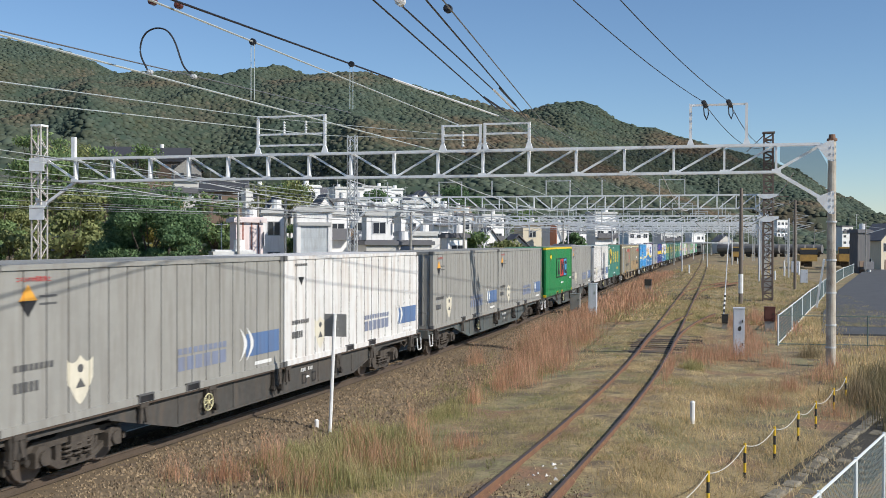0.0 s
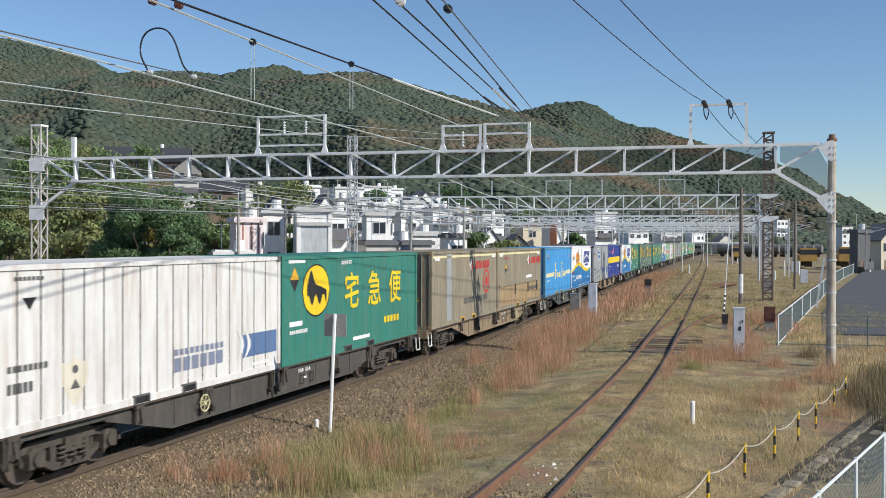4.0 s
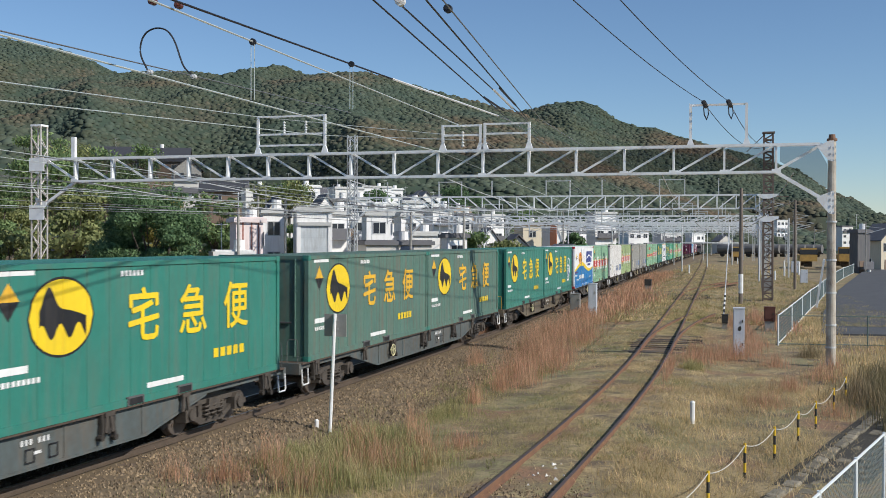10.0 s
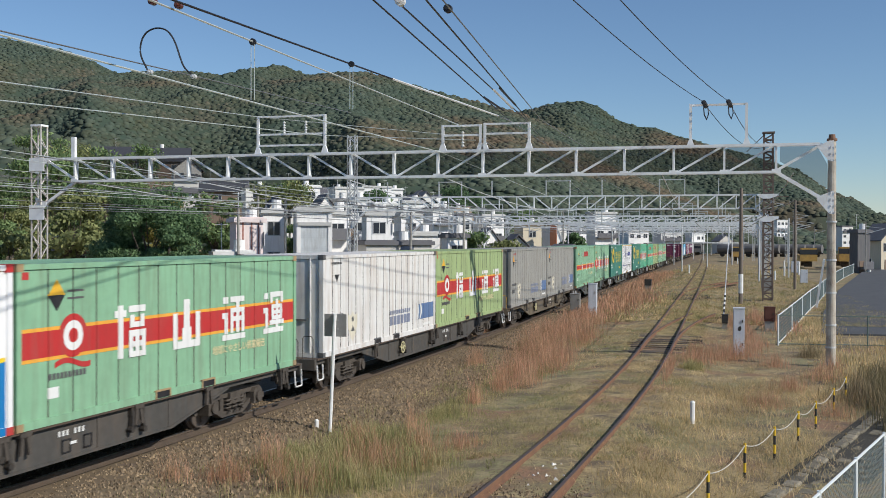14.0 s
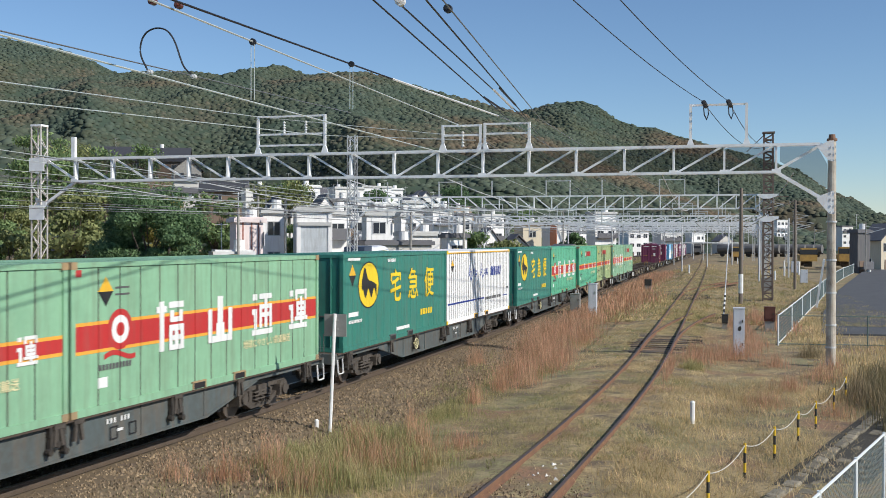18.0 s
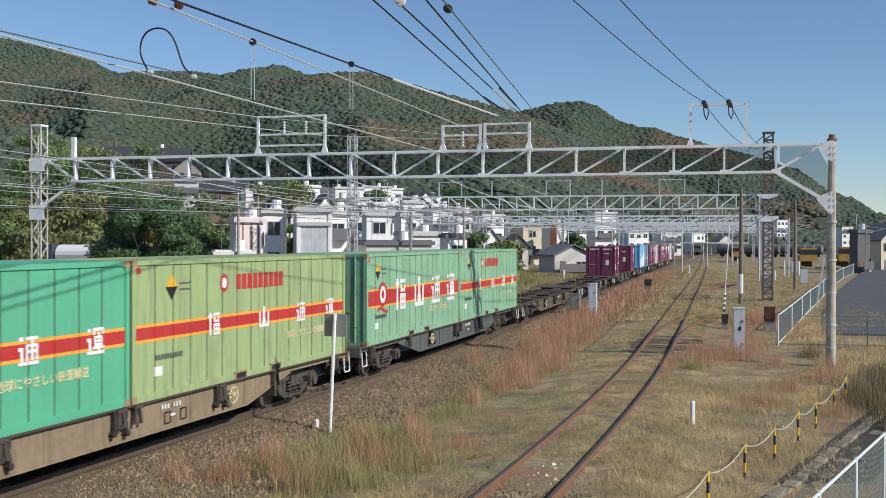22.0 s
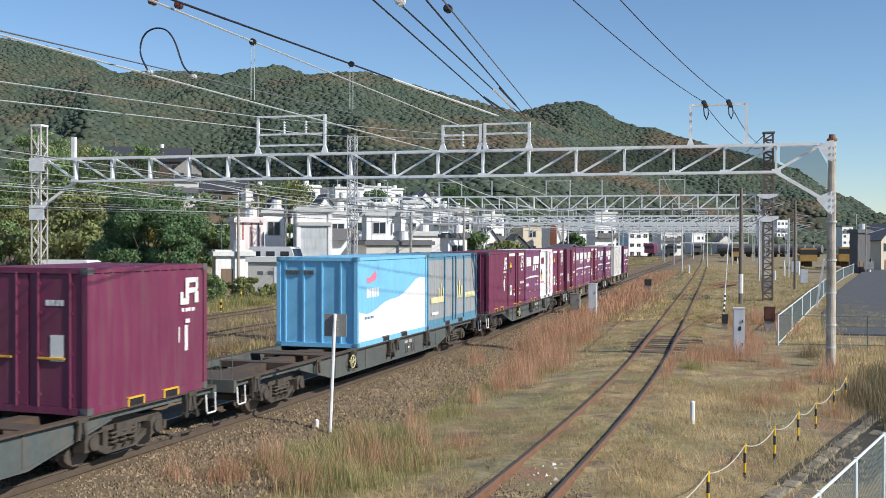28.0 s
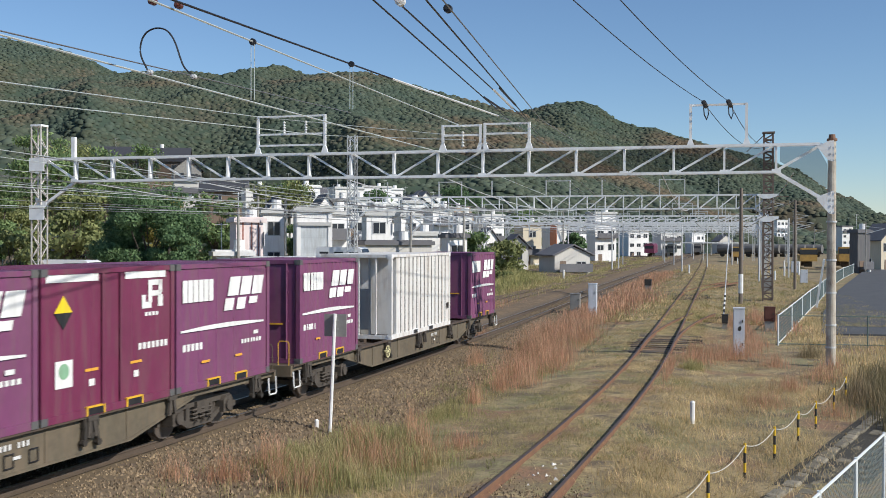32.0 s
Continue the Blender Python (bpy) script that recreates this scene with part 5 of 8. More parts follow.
# wagon, seen with its front towards -y
def bogie(parent, y):
    bm = bmesh.new()
    box(bm, -0.95, 0.95, -0.22, 0.22, 0.42, 0.66)
    box(bm, -0.28, 0.28, -0.28, 0.28, 0.66, 0.8)
    b = part("bogie", bm, M_IRON, parent)
    b.location = (0, y, 0)
    bm = bmesh.new()
    rod(bm, (-0.62, 0, 0), (0.62, 0, 0), 0.075, 8)
    for x in (-0.6, 0.6):
        o = 1 if x > 0 else -1
        rod(bm, (x - 0.035 * o, 0, 0), (x + 0.06 * o, 0, 0), 0.41, 20)
        rod(bm, (x - 0.075 * o, 0, 0), (x - 0.035 * o, 0, 0), 0.45, 20)
        rod(bm, (x + 0.06 * o, 0, 0), (x + 0.11 * o, 0, 0), 0.15, 10)
        beam(bm, (x + 0.07 * o, -0.3, 0), (x + 0.07 * o, 0.3, 0), 0.03, 0.05)
    ws = part("wheelset", bm, M_RIM, b)
    ws.location = (0, -0.95, 0.43)
    w2 = new("wheelset", ws.data)
    w2.parent, w2.location = b, (0, 0.95, 0.43)
    for x in (0.78, -0.78):
        bm = bmesh.new()
        o = 1 if x > 0 else -1
        # open casting: top bar, sagging lower bar and two columns, with a box at each axle
        prism(bm, [(-1.28, 0.58), (-1.1, 0.7), (-0.6, 0.7), (-0.42, 0.76), (0.42, 0.76), (0.6, 0.7), (1.1, 0.7), (1.28, 0.58), (1.2, 0.54), (0.6, 0.56), (-0.6, 0.56), (-1.2, 0.54)], x - 0.06, x + 0.1, "x")
        prism(bm, [(-1.1, 0.42), (-0.78, 0.42), (-0.45, 0.28), (0.45, 0.28), (0.78, 0.42), (1.1, 0.42), (1.1, 0.34), (0.78, 0.32), (0.45, 0.15), (-0.45, 0.15), (-0.78, 0.32), (-1.1, 0.34)], x - 0.06, x + 0.1, "x")
        for yy in (-0.44, 0.44):
            box(bm, x - 0.05, x + 0.09, yy - 0.07, yy + 0.07, 0.26, 0.6)
        for yy in (-0.95, 0.95):
            lo, hi = (x - 0.05, x + 0.2) if o > 0 else (x - 0.2, x + 0.05)
            prism(bm, [(yy - 0.19, 0.3), (yy + 0.19, 0.3), (yy + 0.19, 0.55), (yy + 0.1, 0.64), (yy - 0.1, 0.64), (yy - 0.19, 0.55)], lo, hi, "x")
            rod(bm, (x + 0.18 * o, yy, 0.44), (x + 0.25 * o, yy, 0.44), 0.12, 12)
            beam(bm, (x, yy + (0.36 if yy < 0 else -0.36), 0.26), (x, yy + (0.3 if yy < 0 else -0.3), 0.62), 0.1, 0.07)
        part("side_frame", bm, M_IRON, b)
        for yy in (-0.26, 0, 0.26):
            bm = bmesh.new()
            wire(bm, [(x + 0.1 * o + 0.09 * math.cos(q * 1.05), yy + 0.09 * math.sin(q * 1.05), 0.27 + 0.0135 * q) for q in range(22)], 0.026, 4)
            part("coil_spring", bm, M_IRON, b)
    for yy in (-1.42, 1.42):
        bm = bmesh.new()
        beam(bm, (-0.85, yy, 0.4), (0.85, yy, 0.4), 0.1, 0.12)
        for x in (-0.6, 0.6):
            box(bm, x - 0.06, x + 0.06, yy - 0.08, yy + 0.08, 0.22, 0.62)
        part("brake_beam", bm, M_IRON, b)
    return b


def wagon(label, finish, hand_wheel_side=-3.4):
    mf = M_FRAME[finish]
    w = holder("container_wagon", label, "freight wagon", "wagons of the train")
    for x in (1.16, -1.16):
        o = 1 if x > 0 else -1
        bm = bmesh.new()
        prism(bm, [(-9.75, 0.985), (9.75, 0.985), (9.75, 0.83), (6.5, 0.83), (4.35, 0.36), (-4.35, 0.36), (-6.5, 0.83), (-9.75, 0.83)], x - 0.06 * o - 0.012, x - 0.06 * o + 0.012, "x")
        prism(bm, [(-6.5, 0.85), (-4.35, 0.38), (4.35, 0.38), (6.5, 0.85), (6.5, 0.80), (4.4, 0.33), (-4.4, 0.33), (-6.5, 0.80)], x - 0.06 * o - 0.04, x - 0.06 * o + 0.03, "x")
        for y in (-4.3, -2.15, 0, 2.15, 4.3):
            box(bm, x - 0.06 * o - 0.03, x - 0.06 * o + 0.028, y - 0.025, y + 0.025, 0.37, 0.95)
        part("side_sill", bm, mf, w)
        bm = bmesh.new()
        box(bm, x - 0.11, x + 0.05, -9.75, 9.75, 0.95, 0.99)
        part("top_flange", bm, M_DECK, w)
    bm = bmesh.new()
    box(bm, -0.2, 0.2, -9.6, 9.6, 0.55, 0.93)
    part("centre_sill", bm, M_DECK, w)
    for y in (-8.7, -6.3, -3.9, -1.95, 0, 1.95, 3.9, 6.3, 8.7):
        bm = bmesh.new()
        box(bm, -1.1, 1.1, y - 0.16, y + 0.16, 0.8, 0.955)
        part("cross_beam", bm, M_DECK, w)
    for y0, y1 in ((-9.75, -8.4), (8.4, 9.75), (-4.85, -4.35), (4.35, 4.85), (-0.3, 0.3)):
        bm = bmesh.new()
        box(bm, -1.08, 1.08, y0, y1, 0.958, 0.982)
        part("deck_plate", bm, M_DECK, w)
    for y in (-9.8, 9.8):
        o = 1 if y > 0 else -1
        bm = bmesh.new()
        box(bm, -1.18, 1.18, y - 0.06, y + 0.06, 0.72, 0.985)
        part("end_beam", bm, mf, w)
        bm = bmesh.new()
        box(bm, -0.16, 0.16, y, y + 0.28 * o, 0.76, 1.0) if o > 0 else box(bm, -0.16, 0.16, y - 0.28, y, 0.76, 1.0)
        rod(bm, (-0.12, y + 0.3 * o, 0.74), (-0.12, y + 0.3 * o, 1.02), 0.09, 8)
        rod(bm, (0.12, y + 0.36 * o, 0.74), (0.12, y + 0.36 * o, 1.02), 0.07, 8)
        part("coupler", bm, M_IRON, w)
        for x in (0.45, -0.5):
            bm = bmesh.new()
            wire(bm, [(x, y, 0.78), (x, y + 0.08 * o, 0.6), (x * 0.9, y + 0.22 * o, 0.45), (x * 0.8, y + 0.36 * o, 0.55), (x * 0.7, y + 0.38 * o, 0.72)], 0.028, 5)
            part("brake_hose", bm, M_IRON, w)
        bm = bmesh.new()
        yy = y - 0.2 * o
        wire(bm, [(1.2, yy - 0.17, 0.84), (1.22, yy - 0.17, 0.5), (1.22, yy - 0.15, 0.46), (1.22, yy + 0.15, 0.46), (1.22, yy + 0.17, 0.5), (1.2, yy + 0.17, 0.84)], 0.02, 5)
        part("foot_step", bm, C["white_print"], w, "white-painted shunter's step")
        bm = bmesh.new()
        wire(bm, [(1.1, y, 0.98), (1.1, y, 1.5), (1.06, y, 1.56), (0.86, y, 1.56), (0.82, y, 1.5), (0.82, y, 0.98)], 0.012, 5)
        part("hand_rail", bm, C["gold"] if o < 0 and finish == "olive" else mf, w)
    for y in (-8.9, -5.6, -3.2, -0.25, 0.25, 3.2, 5.6, 8.9):
        bm = bmesh.new()
        box(bm, 1.17, 1.235, y - 0.13, y + 0.13, 0.9, 0.975)
        for k in (-0.06, 0.05):
            beam(bm, (1.2, y + k, 0.9), (1.215, y + k * 1.8, 0.62), 0.045, 0.07)
        part("container_lock", bm, M_IRON, w)
    bm = bmesh.new()
    y = hand_wheel_side
    pts = [(1.25, y + 0.17 * math.cos(a), 0.68 + 0.17 * math.sin(a)) for a in np.linspace(0, 2 * math.pi, 17)]
    wire(bm, pts, 0.013, 5)
    for a in (0.3, 1.35, 2.4):
        rod(bm, (1.25, y + 0.17 * math.cos(a), 0.68 + 0.17 * math.sin(a)), (1.25, y - 0.17 * math.cos(a), 0.68 - 0.17 * math.sin(a)), 0.009, 5)
    rod(bm, (1.15, y, 0.68), (1.27, y, 0.68), 0.035, 8)
    part("brake_wheel", bm, C["cream"], w, "yellow hand brake wheel")
    bm = bmesh.new()
    for k in range(7):
        if k != 3:
            box(bm, 1.133, 1.138, 1.1 + 0.1 * k, 1.15 + 0.1 * k, 0.74, 0.83)
    box(bm, 1.133, 1.138, 1.4, 1.56, 0.57, 0.62)
    part("wagon_marking", bm, C["white_print"], w, "white painted marking bars")
    for y in (1.2, 1.75):
        bm = bmesh.new()
        for a in ((y, y + 0.02, 0.45, 0.68), (y + 0.2, y + 0.22, 0.45, 0.68), (y, y + 0.22, 0.66, 0.68), (y, y + 0.22, 0.45, 0.47)):
            box(bm, 1.133, 1.137, a[0], a[1], a[2], a[3])
        part("plate_frame", bm, C["black"], w)
    bm = bmesh.new()
    rod(bm, (-0.5, -2.2, 0.5), (-0.5, -1.2, 0.5), 0.2, 12)
    part("air_tank", bm, M_IRON, w)
    bm = bmesh.new()
    box(bm, 0.3, 0.85, 1.4, 2.2, 0.36, 0.7)
    part("brake_gear", bm, M_IRON, w)
    # added dark board that closes the view under the deck, in place of shade
    bm = bmesh.new()
    box(bm, -0.55, -0.3, -5.2, 5.2, 0.3, 0.9)
    part("inner_sill", bm, M_IRON, w)
    for y in (-8.9, -3.2, -0.25, 3.2, 8.9):
        bm = bmesh.new()
        box(bm, 1.11, 1.2, y - 0.2, y + 0.2, 0.78, 0.945)
        for k, drop in ((-0.15, 0.5), (-0.02, 0.6), (0.12, 0.46)):
            beam(bm, (1.17, y + k, 0.85), (1.2, y + k * 1.4, drop), 0.075, 0.06)
            rod(bm, (1.15, y + k * 1.4, drop + 0.05), (1.24, y + k * 1.4, drop + 0.05), 0.06, 8)
        part("hanging_lock", bm, M_LOCK, w)
    for y in (-7.1, 7.1):
        bogie(w, y)
    return w


# ---- containers ----
def flank(L, n, wide, proud, W=2.45, inset=0.032, margin=0.14):
    """the near wall: where it breaks, and its x at y"""
    base = W / 2 - inset
    cuts = [0.1]
    ribs = []
    step = (L - 2 * margin) / n
    for k in range(1, n):
        c = margin + step * k
        ribs.append(c)
        cuts += [c - wide / 2, c - wide / 4, c + wide / 4, c + wide / 2]
    cuts.append(L - 0.1)

    def x_at(y):
        for c in ribs:
            d = abs(y - c)
            if d < wide / 2:
                return base + proud * min(1.0, (wide / 2 - d) / (wide / 4))
        return base
    return cuts, x_at


class Side:
    """paint on a container's near wall; y from its front end, z from its floor"""

    def __init__(self, parent, cuts, x_at, L):
        self.parent, self.cuts, self.x_at, self.L = parent, cuts, x_at, L

    def strip(self, bm, y0, y1, lo, hi, n=1, lift=0.004):
        lo_f = lo if callable(lo) else (lambda y: lo)
        hi_f = hi if callable(hi) else (lambda y: hi)
        ys = sorted({y0, y1, *(c for c in self.cuts if y0 < c < y1), *(y0 + (y1 - y0) * k / n for k in range(n + 1))})
        prev = None
        for y in ys:
            x = self.x_at(y) + lift
            a, b = bm.verts.new((x, y, lo_f(y))), bm.verts.new((x, y, max(hi_f(y), lo_f(y) + 0.001)))
            if prev:
                bm.faces.new((prev[0], a, b, prev[1]))
            prev = (a, b)

    def put(self, name, bm, m, label=""):
        o = part(name, bm, C[m], self.parent, label)
        return o

    def rect(self, name, m, y0, y1, z0, z1, label="", lift=0.004):
        bm = bmesh.new()
        self.strip(bm, y0, y1, z0, z1, lift=lift)
        return self.put(name, bm, m, label)

    def oval(self, name, m, y, z, ry, rz, label="", lift=0.004):
        bm = bmesh.new()
        h = lambda q: rz * math.sqrt(max(0.0, 1 - ((q - y) / ry) ** 2))
        self.strip(bm, y - ry, y + ry, lambda q: z - h(q), lambda q: z + h(q), 18, lift)
        return self.put(name, bm, m, label)

    def tri(self, name, m, y, z, r, up, label="", lift=0.006):
        """half a diamond"""
        bm = bmesh.new()
        h = lambda q: r * (1 - abs(q - y) / (0.8 * r))
        self.strip(bm, y - 0.8 * r, y + 0.8 * r, (lambda q: z) if up else (lambda q: z - h(q)), (lambda q: z + h(q)) if up else (lambda q: z), 2, lift)
        return self.put(name, bm, m, label)

    def hazard(self, y, z, r=0.26, top="orange", flip=False):
        if flip:
            self.tri("load_mark", "black", y, z, r, True)
            self.tri("load_mark", top, y, z, r, False)
        else:
            self.tri("load_mark", top, y, z, r, True)
            self.tri("load_mark", "black", y, z, r, False)
        bm = bmesh.new()
        for k in range(2):
            self.strip(bm, y + r, y + r + 0.42, z + 0.04 - 0.12 * k, z + 0.075 - 0.12 * k, lift=0.005)
        self.put("marking", bm, "dark_grey")

    def blocks(self, name, m, y, z, w, h, n, gap=0.25, slant=0.0, label="", hollow=True, lift=0.006):
        """a word as a row of plain slanted blocks"""
        bm = bmesh.new()
        step = w / n
        for k in range(n):
            a, b = y + step * k, y + step * (k + 1 - gap)
            self.strip(bm, a, b, z, z + h, lift=lift)
        if slant:
            for v in bm.verts:
                v.co.y += (v.co.z - z) * slant
        return self.put(name, bm, m, label)

    def glyph(self, m, y, z, s, kind, lift=0.009, name="painted_block"):
        """a big sign as plain strokes"""
        bm = bmesh.new()
        forms = (
            ((0.0, 1.0, 0.72, 0.84), (0.44, 0.56, 0.84, 1.0), (0.0, 0.1, 0.6, 0.72), (0.9, 1.0, 0.6, 0.72), (0.12, 0.86, 0.36, 0.46), (0.4, 0.52, 0.08, 0.6), (0.4, 0.94, 0.0, 0.1), (0.84, 0.94, 0.1, 0.2)),
            ((0.1, 0.9, 0.82, 0.92), (0.2, 0.32, 0.92, 1.0), (0.08, 0.9, 0.62, 0.7), (0.08, 0.9, 0.44, 0.52), (0.8, 0.9, 0.44, 0.92), (0.02, 0.14, 0.08, 0.32), (0.26, 0.7, 0.0, 0.1), (0.26, 0.38, 0.1, 0.36), (0.84, 0.98, 0.14, 0.34)),
            ((0.0, 0.24, 0.6, 0.7), (0.1, 0.22, 0.0, 1.0), (0.32, 1.0, 0.88, 0.97), (0.38, 0.48, 0.36, 0.78), (0.84, 0.94, 0.36, 0.78), (0.38, 0.94, 0.68, 0.78), (0.38, 0.94, 0.52, 0.6), (0.38, 0.94, 0.34, 0.42), (0.6, 0.72, 0.0, 0.97), (0.72, 1.0, 0.0, 0.1)),
            ((0.02, 0.36, 0.8, 0.9), (0.14, 0.26, 0.0, 1.0), (0.46, 0.98, 0.88, 0.98), (0.5, 0.62, 0.6, 0.8), (0.84, 0.94, 0.6, 0.8), (0.5, 0.94, 0.58, 0.66), (0.46, 0.56, 0.0, 0.5), (0.88, 0.98, 0.0, 0.5), (0.46, 0.98, 0.4, 0.5), (0.46, 0.98, 0.0, 0.08), (0.66, 0.76, 0.08, 0.42), (0.56, 0.88, 0.2, 0.28)),
            ((0.4, 0.6, 0.2, 1.0), (0.34, 0.66, 0.1, 0.4), (0.0, 0.14, 0.1, 0.72), (0.86, 1.0, 0.1, 0.72), (0.0, 1.0, 0.0, 0.12)),
            ((0.04, 0.24, 0.84, 0.96), (0.0, 0.22, 0.5, 0.6), (0.1, 0.22, 0.14, 0.56), (0.0, 1.0, 0.0, 0.1), (0.36, 0.96, 0.86, 0.96), (0.36, 0.46, 0.16, 0.7), (0.86, 0.96, 0.16, 0.7), (0.36, 0.96, 0.62, 0.7), (0.36, 0.96, 0.42, 0.5), (0.6, 0.72, 0.16, 0.86)),
            ((0.04, 0.22, 0.84, 0.96), (0.0, 0.22, 0.5, 0.6), (0.1, 0.22, 0.14, 0.56), (0.0, 1.0, 0.0, 0.1), (0.34, 0.98, 0.88, 0.98), (0.34, 0.44, 0.74, 0.9), (0.88, 0.98, 0.74, 0.9), (0.4, 0.92, 0.6, 0.67), (0.4, 0.5, 0.34, 0.62), (0.82, 0.92, 0.34, 0.62), (0.4, 0.92, 0.46, 0.52), (0.4, 0.92, 0.32, 0.39), (0.3, 1.0, 0.2, 0.28), (0.6, 0.7, 0.12, 0.8)),
        )
        for i, (a, b, c, d) in enumerate(forms[kind]):
            self.strip(bm, y + (a - 0.015) * s, y + (b + 0.015) * s, z + (c - 0.015) * s, z + (d + 0.015) * s, lift=lift + 0.0012 * i)
        return self.put(name, bm, m)

    def words(self, text, m, y, z, size, lift=0.01, bold=0.0):
        cu = bpy.data.curves.new("writing", "FONT")
        cu.body, cu.size, cu.resolution_u = text, size, 2
        ob = bpy.data.objects.new("writing", cu)
        scene.collection.objects.link(ob)
        me = bpy.data.meshes.new_from_object(ob.evaluated_get(bpy.context.evaluated_depsgraph_get()))
        bpy.data.objects.remove(ob)
        bpy.data.curves.remove(cu)
        me.transform(Matrix(((0, 0, 1, max(self.x_at(y), self.x_at(y + 0.3)) + lift), (1, 0, 0, y), (0, 1, 0, z), (0, 0, 0, 1))))
        if bold:
            bm = bmesh.new()
            for k, (dy, dz) in enumerate(((0, 0), (bold, 0), (-bold, 0), (0, bold), (0, -bold))):
                n0 = len(bm.verts)
                bm.from_mesh(me)
                bm.verts.ensure_lookup_table()
                for v in bm.verts[n0:]:
                    v.co += Vector((0.0004 * k, dy, dz))
            bm.to_mesh(me)
            bm.free()
        me.materials.clear()
        me.materials.append(C[m])
        o = new("writing", me)
        o.parent = self.parent
        return o

    def small(self, m, y, z, w, h, n, name="marking"):
        bm = bmesh.new()
        for k in range(n):
            self.strip(bm, y + w * k / n, y + w * (k + 0.7) / n, z, z + h, lift=0.011)
        return self.put(name, bm, m)


def container(label, L, H, body, n=15, wide=0.05, proud=0.022, frame_c=None, roof_c=None, end="doors", castings="dark_grey", front=0.0, group="containers on the train", pockets="gold", W=2.45, seam="grime_and_shade"):
    c = holder("freight_container", label, "container", group)
    fc = C[frame_c or body]
    cuts, x_at = flank(L, n, wide, proud, W)
    bm = bmesh.new()
    y0 = 0.06 + front
    near = [(x_at(y), y) for y in cuts if y > y0 + 0.05]
    pts = [(near[0][0], y0)] + near + [(near[-1][0], L - 0.06), (-W / 2 + 0.03, L - 0.06), (-W / 2 + 0.03, y0)]
    prism(bm, pts, 0.1, H - 0.08, "z")
    base = W / 2 - 0.032
    # groove faces get a darker colour: seam dirt plus painted shade of the recess
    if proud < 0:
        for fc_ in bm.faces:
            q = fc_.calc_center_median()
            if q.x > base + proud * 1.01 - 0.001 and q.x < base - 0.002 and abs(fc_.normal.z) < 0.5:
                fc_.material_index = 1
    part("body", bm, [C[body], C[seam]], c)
    bm = bmesh.new()
    p = 0.11
    for x in (-W / 2, W / 2 - p):
        for y in (0, L - p):
            box(bm, x, x + p, y, y + p, 0, H)
    for x in (-W / 2, W / 2 - p):
        box(bm, x + 0.004, x + p - 0.004, p, L - p, 0.0, 0.13)
        box(bm, x + 0.004, x + p - 0.004, p, L - p, H - 0.09, H - 0.004)
    for y in (0.004, L - p + 0.004):
        box(bm, -W / 2 + p, W / 2 - p, y, y + p - 0.008, 0.0, 0.12)
        box(bm, -W / 2 + p, W / 2 - p, y, y + p - 0.008, H - 0.1, H - 0.004)
    part("frame", bm, fc, c)
    bm = bmesh.new()
    nr = max(6, int(L / 0.45))
    ridge_line = []
    for k in range(nr):
        a = 0.12 + (L - 0.24) * k / nr
        b = 0.12 + (L - 0.24) * (k + 1) / nr
        ridge_line += [(a, H - 0.05), (a + 0.06, H - 0.005), (b - 0.06, H - 0.005)]
    prism(bm, ridge_line + [(L - 0.12, H - 0.05), (L - 0.12, H - 0.09), (0.12, H - 0.09)], -W / 2 + 0.1, W / 2 - 0.1, "x")
    part("roof", bm, C[roof_c or body], c)
    for x in (-W / 2 - 0.006, W / 2 - 0.15):
        for y in (-0.006, L - 0.15):
            for z in (-0.0, H - 0.12):
                bm = bmesh.new()
                box(bm, x, x + 0.156, y, y + 0.156, z, z + 0.124)
                box(bm, x + 0.04, x + 0.11, y - 0.008, y + 0.164, z + 0.035, z + 0.09)
                part("corner_casting", bm, C[castings], c)
    for y in (L / 2 - 1.05 if L > 5 else L / 2 - 0.75, L / 2 + 0.55 if L > 5 else L / 2 + 0.35):
        bm = bmesh.new()
        for a in ((y, y + 0.5, 0.13, 0.16), (y, y + 0.04, 0.0, 0.14), (y + 0.46, y + 0.5, 0.0, 0.14)):
            box(bm, W / 2 - 0.05, W / 2 + 0.012, *a)
        part("fork_pocket", bm, C[pockets], c)
        # solid black block, painted as the shade inside the pocket
        bm = bmesh.new()
        box(bm, W / 2 - 0.05, W / 2 + 0.004, y + 0.04, y + 0.46, 0.012, 0.125)
        part("pocket_opening", bm, C["black"], c)
    if end == "doors":
        for x in (-0.56, 0.56):
            bm = bmesh.new()
            box(bm, x - 0.53, x + 0.53, 0.028, 0.075, 0.13, H - 0.12)
            part("end_door", bm, C[body], c)
            for q in (-0.36, 0.3):
                bm = bmesh.new()
                rod(bm, (x + q, 0.012, 0.1), (x + q, 0.012, H - 0.08), 0.022, 6)
                for z in (0.3, 1.0, 1.7, H - 0.3):
                    box(bm, x + q - 0.05, x + q + 0.05, 0.002, 0.03, z, z + 0.05)
                part("lock_rod", bm, fc, c)
            bm = bmesh.new()
            beam(bm, (x - 0.36, 0.0, 0.95), (x + 0.2, 0.0, 0.95), 0.03, 0.035)
            part("door_handle", bm, C[pockets], c)
    elif end == "panel":
        for k in range(4):
            bm = bmesh.new()
            x = -1.0 + 0.56 * k
            box(bm, x, x + 0.05, 0.02, 0.07, 0.12, H - 0.1)
            part("end_rib", bm, fc, c)
    return c, Side(c, cuts, x_at, L)


H31, L31 = 2.6, 9.41


